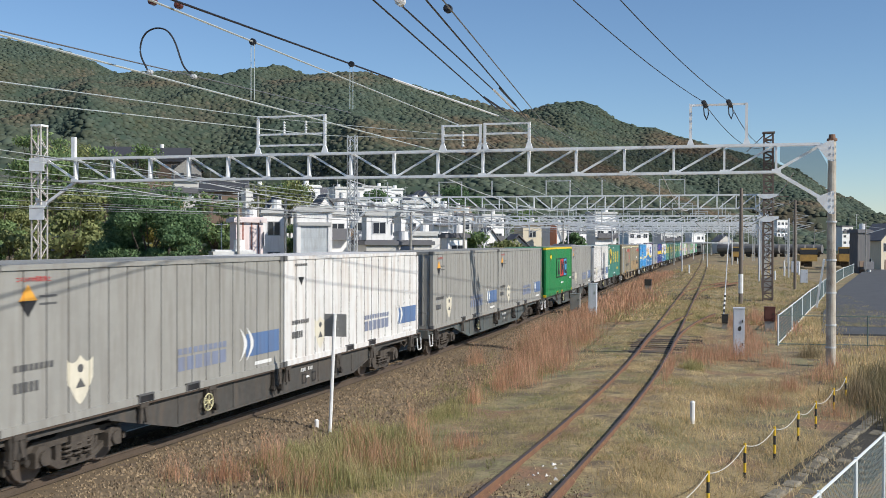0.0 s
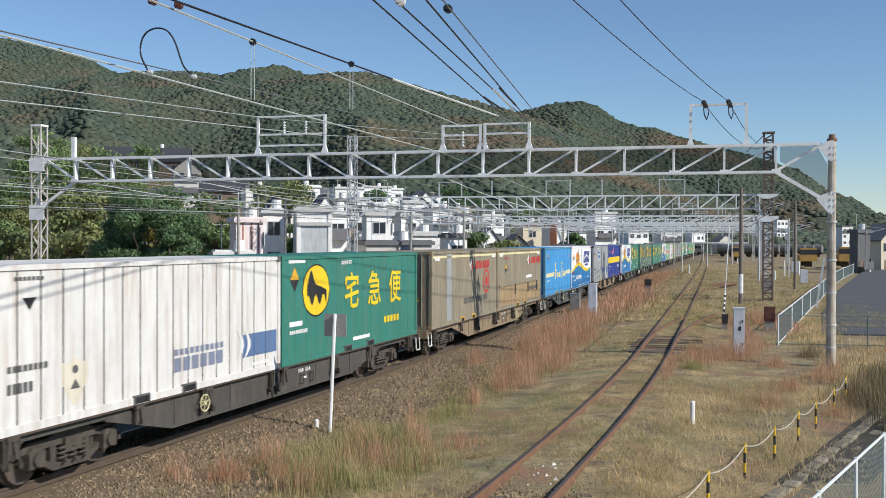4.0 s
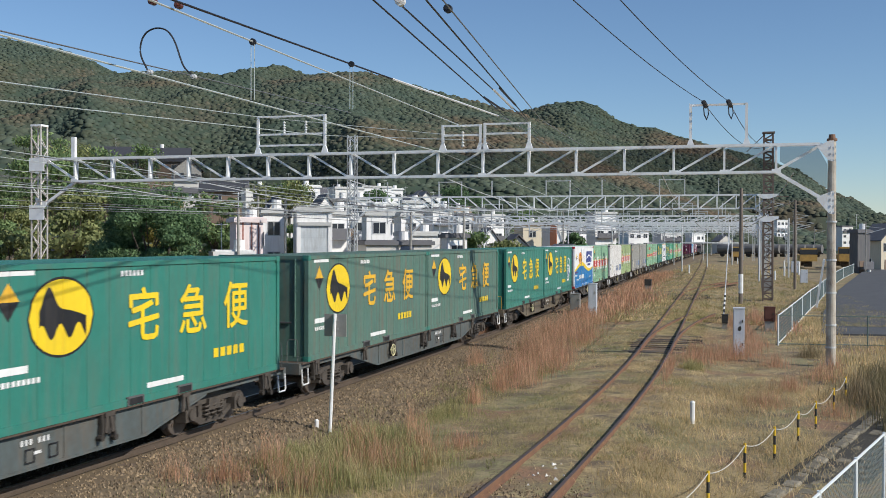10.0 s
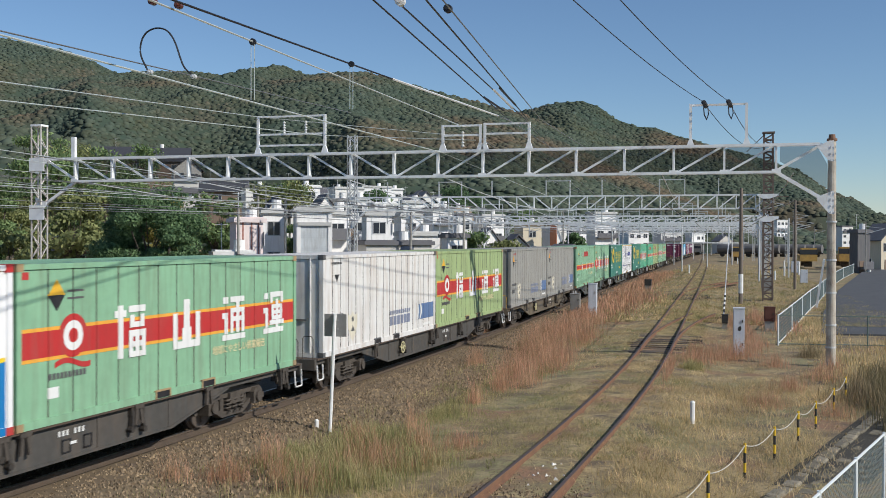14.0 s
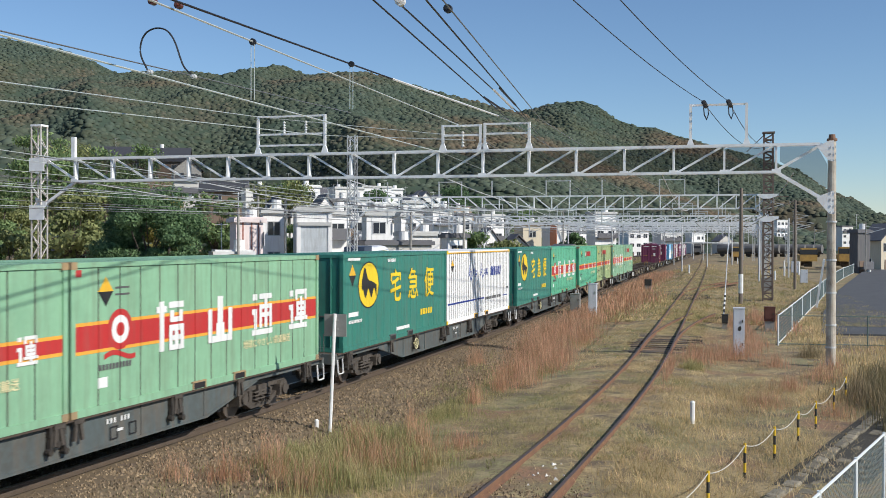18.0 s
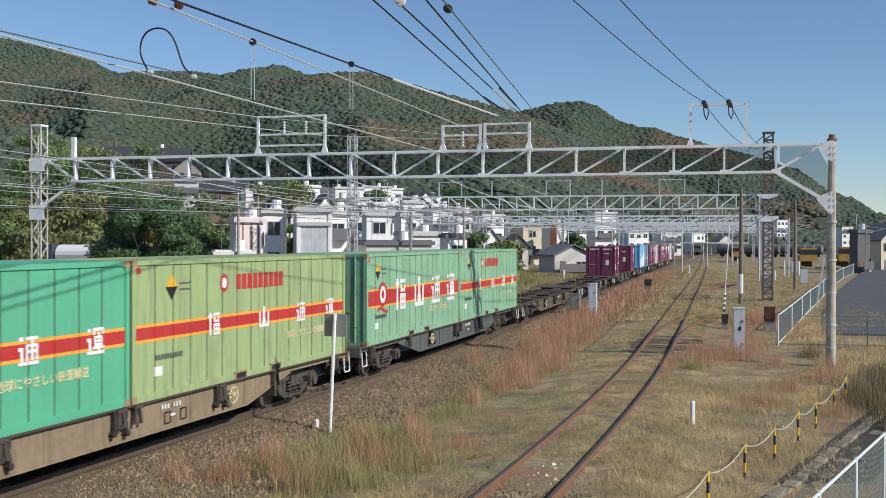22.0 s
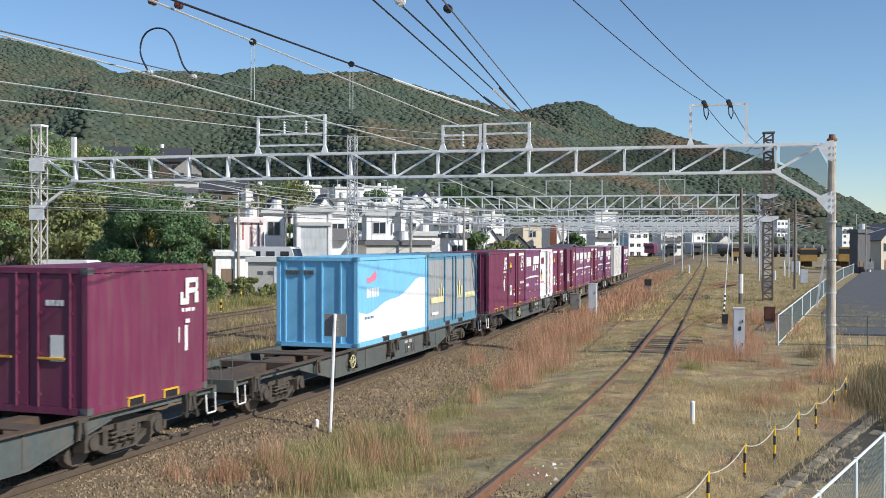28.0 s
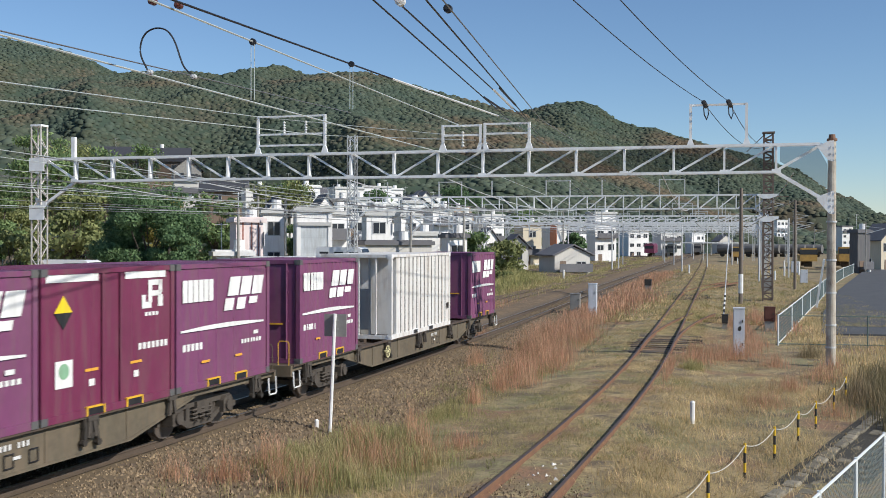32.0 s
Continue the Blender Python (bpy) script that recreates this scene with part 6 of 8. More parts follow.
def badge(s, y, z):
    bm = bmesh.new()
    s.strip(bm, y - 0.34, y + 0.34, lambda q: z - 0.48 + abs(q - y) ** 1.5 * 2.2, lambda q: z + 0.34 - 0.12 * abs(math.sin((q - y) * 8)), 10)
    s.put("shield_emblem", bm, "ivory", "worn ivory shield emblem")
    s.oval("emblem_core", "dark_grey", y, z + 0.12, 0.08, 0.07, lift=0.008)
    s.tri("emblem_core", "dark_grey", y, z - 0.2, 0.16, True, lift=0.009)


def courier_grey(tone, mark="orange", worn=True):
    name = {"grey_beige": "weathered grey-beige ribbed steel freight container with blue band", "off_white": "off-white ribbed steel freight container with blue band"}[tone]
    c, s = container(name, L31, H31, tone, n=17, wide=0.036, proud=-0.024, pockets="dark_grey", seam="shaded_joint" if tone == "grey_beige" else "grime_and_shade")
    if tone == "grey_beige":
        s.hazard(0.78, 2.03, 0.26, mark)
        s.words("コキ50000積載禁止", "red", 0.5, 2.33, 0.095)
    else:
        s.tri("load_mark", "black", 0.95, 2.08, 0.2, False)
        s.small("dark_grey", 0.6, 2.35, 0.7, 0.06, 7)
    badge(s, 2.05, 0.72)
    s.small("dark_grey", 0.45, 0.95, 0.95, 0.1, 8)
    s.small("dark_grey", 0.45, 0.62, 0.6, 0.16, 5)
    s.rect("blue_band", "blue", 7.7, 9.27, 0.42, 0.92, "faded blue band")
    s.blocks("faded_wordmark", "blue_grey", 5.0, 0.42, 1.9, 0.27, 6, 0.2)
    s.blocks("faded_wordmark", "blue_grey", 5.0, 0.74, 1.9, 0.12, 10, 0.25)
    for k in (0, 0.3):
        bm = bmesh.new()
        prev = None
        for q in range(13):
            u = q / 12
            y, z, half = 7.42 + k + 0.24 * math.sin(u * math.pi), 0.36 + 0.7 * u, 0.012 + 0.06 * math.sin(u * math.pi)
            x = s.x_at(0.3) + 0.012
            row = bm.verts.new((x, y - half, z)), bm.verts.new((x, y + half, z))
            if prev:
                bm.faces.new((prev[0], prev[1], row[1], row[0]))
            prev = row
        s.put("swoosh", bm, "white_print", "white curved stroke")
    s.rect("plate", "white_print", 4.05, 5.2, 0.015, 0.12)
    s.rect("plate", "white_print", 8.1, 8.9, 0.2, 0.28)
    return c


def square_letters():
    c, s = container("bright green corrugated freight container with yellow top rail", L31, H31, "green", n=36, wide=0.16, proud=0.03, castings="yellow")
    bm = bmesh.new()
    box(bm, 1.117, 1.229, 0.11, L31 - 0.11, H31 - 0.095, H31 - 0.002)
    part("top_rail", bm, C["yellow"], c, "yellow top rail")
    for k, m in enumerate(("green", "red", "cyan_dark")):
        y = 3.55 + 1.22 * k
        s.rect("logo_border", "black", y - 0.05, y + 1.22, 0.92, 1.98, lift=0.036)
        s.rect("logo_square", m, y + 0.02, y + 1.15, 0.98, 1.92, lift=0.04)
    bm = bmesh.new()
    s.strip(bm, 3.75, 4.5, lambda q: 1.08, lambda q: 1.84 - 2.0 * abs(q - 4.12), 6, 0.046)
    s.strip(bm, 5.0, 5.22, 1.06, 1.84, lift=0.046)
    s.strip(bm, 5.22, 5.75, lambda q: 1.45 - 0.6 * (q - 5.22), lambda q: 1.55 + 0.5 * (q - 5.22), 6, 0.046)
    s.strip(bm, 6.2, 6.5, 1.1, 1.8, lift=0.046)
    s.strip(bm, 6.5, 6.95, 1.62, 1.82, lift=0.046)
    s.strip(bm, 6.5, 6.95, 1.08, 1.28, lift=0.046)
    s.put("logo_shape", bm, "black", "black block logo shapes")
    s.tri("load_mark", "yellow", 1.5, 2.1, 0.24, True, lift=0.04)
    s.tri("load_mark", "yellow", 1.5, 2.1, 0.24, False, lift=0.04)
    s.rect("plate", "white_print", 8.3, 8.75, 0.72, 0.82, lift=0.04)
    s.small("white_print", 5.0, 0.55, 1.2, 0.09, 7)
    s.small("black", 9.05, 1.4, 0.09, 0.9, 1)
    return c


def parcel_green(tone="teal", bow=False):
    c, s = container("dusty teal freight container with yellow painted blocks" if tone != "teal" else "teal green freight container with big yellow painted blocks", L31, H31, tone, n=15, wide=0.03, proud=-0.012, castings="teal", pockets="dark_grey", seam=tone)
    s.tri("load_mark", "gold", 0.72, 2.02, 0.3, True)
    s.tri("load_mark", "black", 0.72, 2.02, 0.3, False)
    s.oval("emblem_rim", "black", 1.95, 1.72, 0.82, 0.66)
    s.oval("emblem_disc", "yellow", 1.95, 1.72, 0.78, 0.62, "golden oval emblem", lift=0.006)
    bm = bmesh.new()
    s.strip(bm, 1.4, 2.55, lambda q: 1.36 + 0.13 * (1 + math.sin(q * 14)), lambda q: 1.74 + 0.42 * math.exp(-((q - 1.62) / 0.18) ** 2) + 0.1 * math.sin((q - 1.4) * 3.0), 22, 0.01)
    s.put("emblem_shape", bm, "black", "dark plain emblem shape")
    for k, (y, g) in enumerate(((3.6, 0), (5.05, 1), (6.5, 2)) if bow else ((3.75, 0), (5.4, 1), (7.05, 2))):
        s.words("宅急便"[g], "gold" if tone != "teal" else "yellow", y - 0.08, 1.22, 1.04, 0.014, 0.016)
    s.small("yellow", 5.9 if bow else 6.6, 0.56, 1.3, 0.19, 5)
    s.small("white_print", 3.5, 2.33, 0.7, 0.1, 6)
    s.rect("plate", "white_print", 4.3, 5.5, 0.24, 0.34)
    s.rect("plate", "white_print", 0.45, 1.15, 0.9, 1.02)
    s.small("white_print", 0.45, 0.72, 1.0, 0.09, 9)
    s.rect("plate", "white_print", 0.4, 1.3, 2.42, 2.5)
    if bow:
        for y, z, w, hh, m, li in ((7.95, 0.95, 0.85, 1.0, "white_print", 0.006), (8.05, 1.05, 0.65, 0.8, "teal", 0.009), (7.75, 0.6, 0.85, 0.95, "white_print", 0.012), (7.85, 0.7, 0.65, 0.75, "teal", 0.015), (7.95, 0.8, 0.45, 0.55, "white_print", 0.018), (8.03, 0.88, 0.29, 0.39, "navy", 0.021)):
            bm = bmesh.new()
            s.strip(bm, y, y + w, lambda q: z + 0.1 * (q > y + w * 0.85), lambda q: z + hh - 0.35 * max(0, (q - y) / w - 0.55), 8, li)
            for v in bm.verts:
                v.co.y += (v.co.z - z) * 0.12
            s.put("double_mark", bm, m)
    return c


def carrier_mint(tone="mint", moving=False):
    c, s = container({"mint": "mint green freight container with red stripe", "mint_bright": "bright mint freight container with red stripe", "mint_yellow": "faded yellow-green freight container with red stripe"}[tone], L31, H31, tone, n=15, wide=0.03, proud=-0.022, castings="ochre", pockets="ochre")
    z0, z1 = (1.14, 1.36) if moving else (1.1, 1.52)
    s.rect("orange_edge", "orange", 0.11, L31 - 0.11, z0 - 0.06, z1 + 0.06)
    s.rect("red_stripe", "red", 0.11, L31 - 0.11, z0, z1, "broad red stripe", lift=0.007)
    s.hazard(1.3 if moving else 0.95, 2.08, 0.26, "gold")
    if moving:
        for y, g in ((2.6, 3), (4.75, 4), (6.6, 5), (8.25, 6)):
            s.glyph("white_print", y, 1.03, 0.45, g, lift=0.012)
        s.oval("ring_mark", "red", 3.25, 2.08, 0.17, 0.19)
        s.oval("ring_mark", "white_print", 3.25, 2.08, 0.1, 0.11, lift=0.008)
        s.blocks("red_sign_row", "red", 3.75, 1.92, 2.2, 0.33, 9, 0.2)
        s.words("地球にやさしい鉄道輸送", "cream", 6.1, 0.68, 0.2, 0.012, 0.004)
    else:
        s.oval("ring_mark", "red", 1.35, 1.4, 0.36, 0.36, lift=0.01)
        s.oval("ring_mark", "white_print", 1.35, 1.4, 0.25, 0.25, lift=0.013)
        s.oval("ring_mark", "red", 1.35, 1.4, 0.12, 0.12, lift=0.016)
        bm = bmesh.new()
        s.strip(bm, 0.9, 1.8, lambda q: 0.9 + 0.06 * math.sin((q - 0.9) * 6), lambda q: 0.99 + 0.06 * math.sin((q - 0.9) * 6), 8, 0.008)
        s.put("ring_tail", bm, "red")
        for y, g in ((2.45, 3), (4.28, 4), (6.08, 5), (7.85, 6)):
            s.glyph("white_print", y, 0.88, 0.92, g, lift=0.012)
        s.words("地球にやさしい鉄道輸送", "cream", 5.7, 0.62, 0.2, 0.012, 0.004)
    s.small("dark_grey", 0.75, 0.72, 0.95, 0.1, 10)
    s.rect("plate", "white_print", 0.75, 1.0, 0.42, 0.6)
    s.rect("plate", "white_print", 4.3, 5.2, 0.015, 0.12)
    s.rect("plate", "red", 0.14, 0.3, 2.35, 2.47)
    return c


def packing_khaki(two_tone):
    c, s = container("dusty khaki freight container with rust-stained lower hatches" if two_tone else "dusty grey-brown freight container with red ring emblem", L31, H31, "khaki", n=8, wide=0.07, proud=0.02, castings="ochre")
    s.rect("pale_band", "cream", 0.15, L31 - 0.15, 2.36, 2.44)
    if two_tone:
        s.rect("lower_panel", "ochre", 0.5, L31 - 0.3, 0.16, 1.02, "rust-dusted lower panel")
        bm = bmesh.new()
        box(bm, 1.2, 1.24, 0.3, L31 - 0.2, 1.0, 1.08)
        part("rubbing_rail", bm, C["khaki"], c)
        for y in (3.4, 6.2, 8.3):
            bm = bmesh.new()
            box(bm, 1.2, 1.245, y, y + 0.09, 0.55, 1.0)
            part("hatch_hinge", bm, C["dark_grey"], c)
        s.hazard(1.6, 1.75, 0.24, "gold")
        s.words("コキ50000積載禁止", "red", 1.0, 2.15, 0.13)
        s.rect("plate", "white_print", 5.9, 7.2, 1.2, 1.34)
        s.small("dark_grey", 6.6, 0.62, 2.2, 0.16, 11)
        y0 = 6.2
    else:
        s.rect("side_panel", "silver", 1.9, 2.5, 0.14, 2.5, "pale grey repair panel")
        s.oval("ring_emblem", "red", 7.6, 1.35, 0.5, 0.5, "red ring emblem")
        s.oval("ring_inner", "khaki", 7.6, 1.35, 0.38, 0.38, lift=0.007)
        s.oval("ring_core", "red", 7.6, 1.35, 0.22, 0.22, lift=0.01)
        s.small("dark_grey", 4.2, 0.62, 3.6, 0.22, 13)
        y0 = 5.0
    bm = bmesh.new()
    s.strip(bm, y0 - 0.05, y0 + 0.3, lambda q: 2.03 - 0.8 * (q - y0), lambda q: 2.03 + 0.8 * (q - y0) + 0.06, 2, 0.006)
    s.put("arrow_mark", bm, "white_print")
    bm = bmesh.new()
    s.strip(bm, y0 + 0.22, y0 + 0.5, lambda q: 2.03 - 0.8 * (q - y0 - 0.2), lambda q: 2.03 + 0.8 * (q - y0 - 0.2), 2, 0.01)
    s.put("arrow_mark", bm, "red")
    s.blocks("red_wordmark", "red", y0 + 0.7, 1.88, 2.35, 0.3, 11, 0.22, 0.25)
    s.rect("plate", "white_print", 0.4, 1.0, 2.28, 2.4, lift=0.01)
    s.rect("plate", "white_print", 8.5, 9.1, 2.28, 2.4, lift=0.01)
    return c


def liner_blue():
    c, s = container("sky blue freight container with a cream stripe", L31, H31, "sky", n=15, wide=0.05, proud=0.02, frame_c="steel_blue", castings="steel_blue")
    s.rect("cream_stripe", "cream", 0.5, 3.1, 1.02, 1.24)
    s.rect("cream_stripe", "cream", 7.4, 9.2, 1.02, 1.24)
    s.hazard(0.95, 2.1, 0.24, "orange")
    for y, h in ((3.3, 0.85), (5.55, 0.85)):
        bm = bmesh.new()
        s.strip(bm, y + 0.1, y + 0.28, 0.9, 0.9 + h, lift=0.006)
        s.strip(bm, y, y + 0.45, 0.9 + h - 0.1, 0.9 + h, lift=0.006)
        s.strip(bm, y + 0.28, y + 0.5, 1.3, 1.38, lift=0.006)
        s.strip(bm, y, y + 0.4, 0.86, 0.92, lift=0.006)
        s.put("letter_block", bm, "cream")
    s.blocks("cream_wordmark", "cream", 3.85, 0.92, 1.5, 0.3, 6, 0.3)
    s.blocks("cream_wordmark", "cream", 6.1, 0.92, 1.2, 0.3, 4, 0.3)
    s.tri("wing_mark", "pink", 8.6, 2.0, 0.18, True)
    s.small("white_print", 0.6, 0.8, 0.9, 0.06, 8)
    s.rect("plate", "white_print", 4.4, 5.1, 0.015, 0.12)
    return c


def wave_reefer():
    c, s = container("white refrigerated container with a blue and yellow wave", L31, H31, "white", n=10, wide=0.02, proud=0.004, end="none", front=0.8, castings="red", pockets="white")
    wv = lambda y: 1.14 + 0.2 * math.sin((y - 1.6) / 7.4 * 2 * math.pi) - 0.012 * (y - 4.7)
    bm = bmesh.new()
    s.strip(bm, 0.3, L31 - 0.13, lambda y: wv(y) - 0.02, lambda y: wv(y) + 0.1 + 0.16 * math.sin((y - 0.1) / 8.6 * math.pi), 40)
    s.put("yellow_wave", bm, "yellow", "yellow wave band")
    bm = bmesh.new()
    s.strip(bm, 0.3, L31 - 0.13, 0.13, wv, 40, 0.006)
    s.put("blue_field", bm, "royal", "bright blue lower field")
    s.oval("oval_panel", "red", 2.95, 1.86, 0.9, 0.37, lift=0.006)
    s.oval("oval_panel", "orange", 2.95, 1.86, 0.86, 0.34, lift=0.009)
    bm = bmesh.new()
    box(bm, 1.2225, 1.2265, 0.3, L31 - 0.13, 0.012, 0.132)
    s.put("blue_sill", bm, "royal")
    s.words("365日", "red", 2.5, 1.9, 0.3, 0.014, 0.006)
    s.words("全国どこへでも", "black", 2.3, 1.66, 0.2, 0.014, 0.004)
    s.hazard(0.95, 1.92, 0.25, "yellow")
    s.blocks("navy_wordmark", "navy", 5.75, 1.5, 2.95, 0.76, 6, 0.16, 0.22)
    bm = bmesh.new()
    s.strip(bm, 6.0, 8.8, lambda y: 1.84 + 0.1 * math.sin((y - 6.5) * 2.2), lambda y: 1.93 + 0.1 * math.sin((y - 6.5) * 2.2), 24, 0.012)
    s.put("wordmark_cut", bm, "white")
    s.small("navy", 6.5, 1.3, 1.5, 0.13, 7)
    s.small("white_print", 2.4, 0.52, 2.3, 0.24, 8)
    s.small("plum", 0.5, 0.92, 1.2, 0.09, 9)
    s.small("white_print", 0.5, 0.72, 1.0, 0.09, 7)
    for y in (3.3, 4.6):
        bm = bmesh.new()
        box(bm, 1.194, 1.215, y, y + 0.03, 0.15, 2.45)
        s.put("door_seam", bm, "silver")
    s.small("white_print", 1.2, 0.45, 0.9, 0.08, 8)
    s.small("white_print", 7.4, 0.5, 1.0, 0.07, 8)
    # ladder post at the near front corner, cooling unit in the recess
    bm = bmesh.new()
    for x in (0.93, 1.19):
        box(bm, x, x + 0.035, 0.004, 0.1, 0.0, H31)
    for k in range(8):
        z = 0.12 + 0.33 * k
        box(bm, 0.93, 1.225, 0.01, 0.08, z, z + 0.06)
    box(bm, 1.15, 1.192, 0.1, 0.85, 0.0, H31 - 0.002)
    part("ladder_post", bm, C["white"], c)
    bm = bmesh.new()
    prism(bm, [(0.12, 0.12), (0.86, 0.12), (0.86, 1.32), (0.5, 1.32), (0.16, 1.14), (0.12, 0.95)], -1.05, 0.9, "x")
    part("cooling_unit", bm, C["white"], c, "white moulded cooling unit cover")
    bm = bmesh.new()
    box(bm, -1.05, 0.9, 0.55, 0.86, 1.34, H31 - 0.2)
    for k in range(7):
        box(bm, -0.95, 0.8, 0.5, 0.55, 1.42 + 0.14 * k, 1.48 + 0.14 * k)
    part("condenser_grille", bm, C["black"], c, "black condenser grille")
    bm = bmesh.new()
    box(bm, -1.2, 1.2, 0.08, 0.9, H31 - 0.14, H31 - 0.05)
    part("hood", bm, C["white"], c)
    bm = bmesh.new()
    rod(bm, (0.5, 0.1, 0.8), (0.5, 0.16, 0.8), 0.1, 12)
    box(bm, 0.2, 0.6, 0.1, 0.14, 0.3, 0.42)
    part("control_box", bm, C["dark_grey"], c)
    return c


def courier_new():
    c, s = container("clean grey panelled freight container with blue lettering blocks", L31, H31, "silver", n=8, wide=0.05, proud=0.014)
    s.hazard(0.9, 1.95, 0.3, "orange", True)
    s.oval("logo_shape", "white_print", 3.0, 2.02, 0.5, 0.42)
    s.oval("logo_shape", "blue", 3.0, 2.02, 0.4, 0.33, lift=0.008)
    s.oval("logo_shape", "white_print", 3.7, 1.9, 0.42, 0.4, lift=0.01)
    s.oval("logo_shape", "blue", 3.7, 1.9, 0.34, 0.32, lift=0.013)
    s.rect("logo_cut", "white_print", 2.7, 4.0, 1.93, 1.99, lift=0.016)
    s.blocks("blue_wordmark", "blue", 5.2, 0.55, 2.1, 0.36, 6, 0.2)
    s.rect("blue_band", "blue", 8.0, 9.25, 0.5, 0.98)
    s.small("white_print", 7.45, 0.48, 0.42, 0.5, 2, "swoosh")
    s.small("dark_grey", 0.5, 0.85, 1.2, 0.12, 9)
    s.rect("plate", "white_print", 8.3, 9.0, 0.16, 0.26)
    return c


def stripe_navy():
    c, s = container("navy freight container with a broad yellow stripe", L31, H31, "navy", n=12, wide=0.03, proud=0.006, castings="red")
    s.rect("yellow_stripe", "yellow", 0.11, L31 - 0.11, 1.15, 1.62, "broad yellow stripe", lift=0.006)
    s.hazard(1.3, 2.12, 0.24, "gold", True)
    bm = bmesh.new()
    s.strip(bm, 2.9, 4.3, lambda q: 1.82 + 0.28 * abs(q - 3.5), lambda q: 2.0 + 0.42 * max(0.0, q - 3.3), 8, 0.006)
    s.put("bird_shape", bm, "pink", "magenta plain bird-like shape")
    s.blocks("white_wordmark", "white_print", 7.2, 0.68, 1.4, 0.24, 5, 0.5)
    s.small("white_print", 0.9, 0.85, 1.0, 0.1, 8)
    s.small("white_print", 0.9, 0.6, 0.6, 0.06, 6)
    s.rect("plate", "white_print", 8.5, 9.1, 0.2, 0.27)
    return c


def ribbed_white():
    c, s = container("white corrugated freight container with navy script shapes", L31, H31, "white", n=36, wide=0.06, proud=-0.03, castings="yellow", seam="shaded_joint")
    bm = bmesh.new()
    for k, (y, w) in enumerate(((2.9, 0.5), (3.45, 0.3), (3.85, 0.35), (4.6, 0.5), (5.15, 0.3), (5.5, 0.3))):
        z = 1.55 + 0.05 * (k % 2)
        s.strip(bm, y, y + 0.08, z, z + (0.5 if w > 0.45 else 0.26), lift=0.006)
        s.strip(bm, y + 0.08, y + w, lambda q: z + 0.1 * math.sin((q - y) * 12), lambda q: z + 0.07 + 0.1 * math.sin((q - y) * 12), 8, 0.008)
        s.strip(bm, y + 0.08, y + w * 0.8, z + 0.2, z + 0.26, lift=0.006)
    for v in bm.verts:
        v.co.y += (v.co.z - 1.55) * 0.25
    s.put("script_shapes", bm, "navy", "navy script-like shapes")
    s.blocks("navy_wordmark", "navy", 6.2, 1.55, 1.75, 0.36, 6, 0.2, 0.15, lift=0.006)
    s.rect("navy_line", "navy", 0.2, 5.2, 0.66, 0.72, "thin navy line", lift=0.006)
    s.small("dark_grey", 5.4, 0.6, 2.6, 0.11, 8)
    s.rect("navy_line", "navy", 8.3, 9.1, 0.62, 0.66, lift=0.006)
    s.tri("load_mark", "gold", 0.8, 2.05, 0.24, True, lift=0.006)
    s.tri("load_mark", "black", 0.8, 2.05, 0.24, False, lift=0.006)
    bm = bmesh.new()
    box(bm, 1.16, 1.2255, 0.12, L31 - 0.12, H31 - 0.1, H31 - 0.06)
    s.put("top_rail", bm, "gold", "orange-yellow top rail line")
    s.rect("plate", "black", 9.0, 9.25, 0.9, 1.0, lift=0.006)
    return c


L12, H12 = 3.715, 2.5


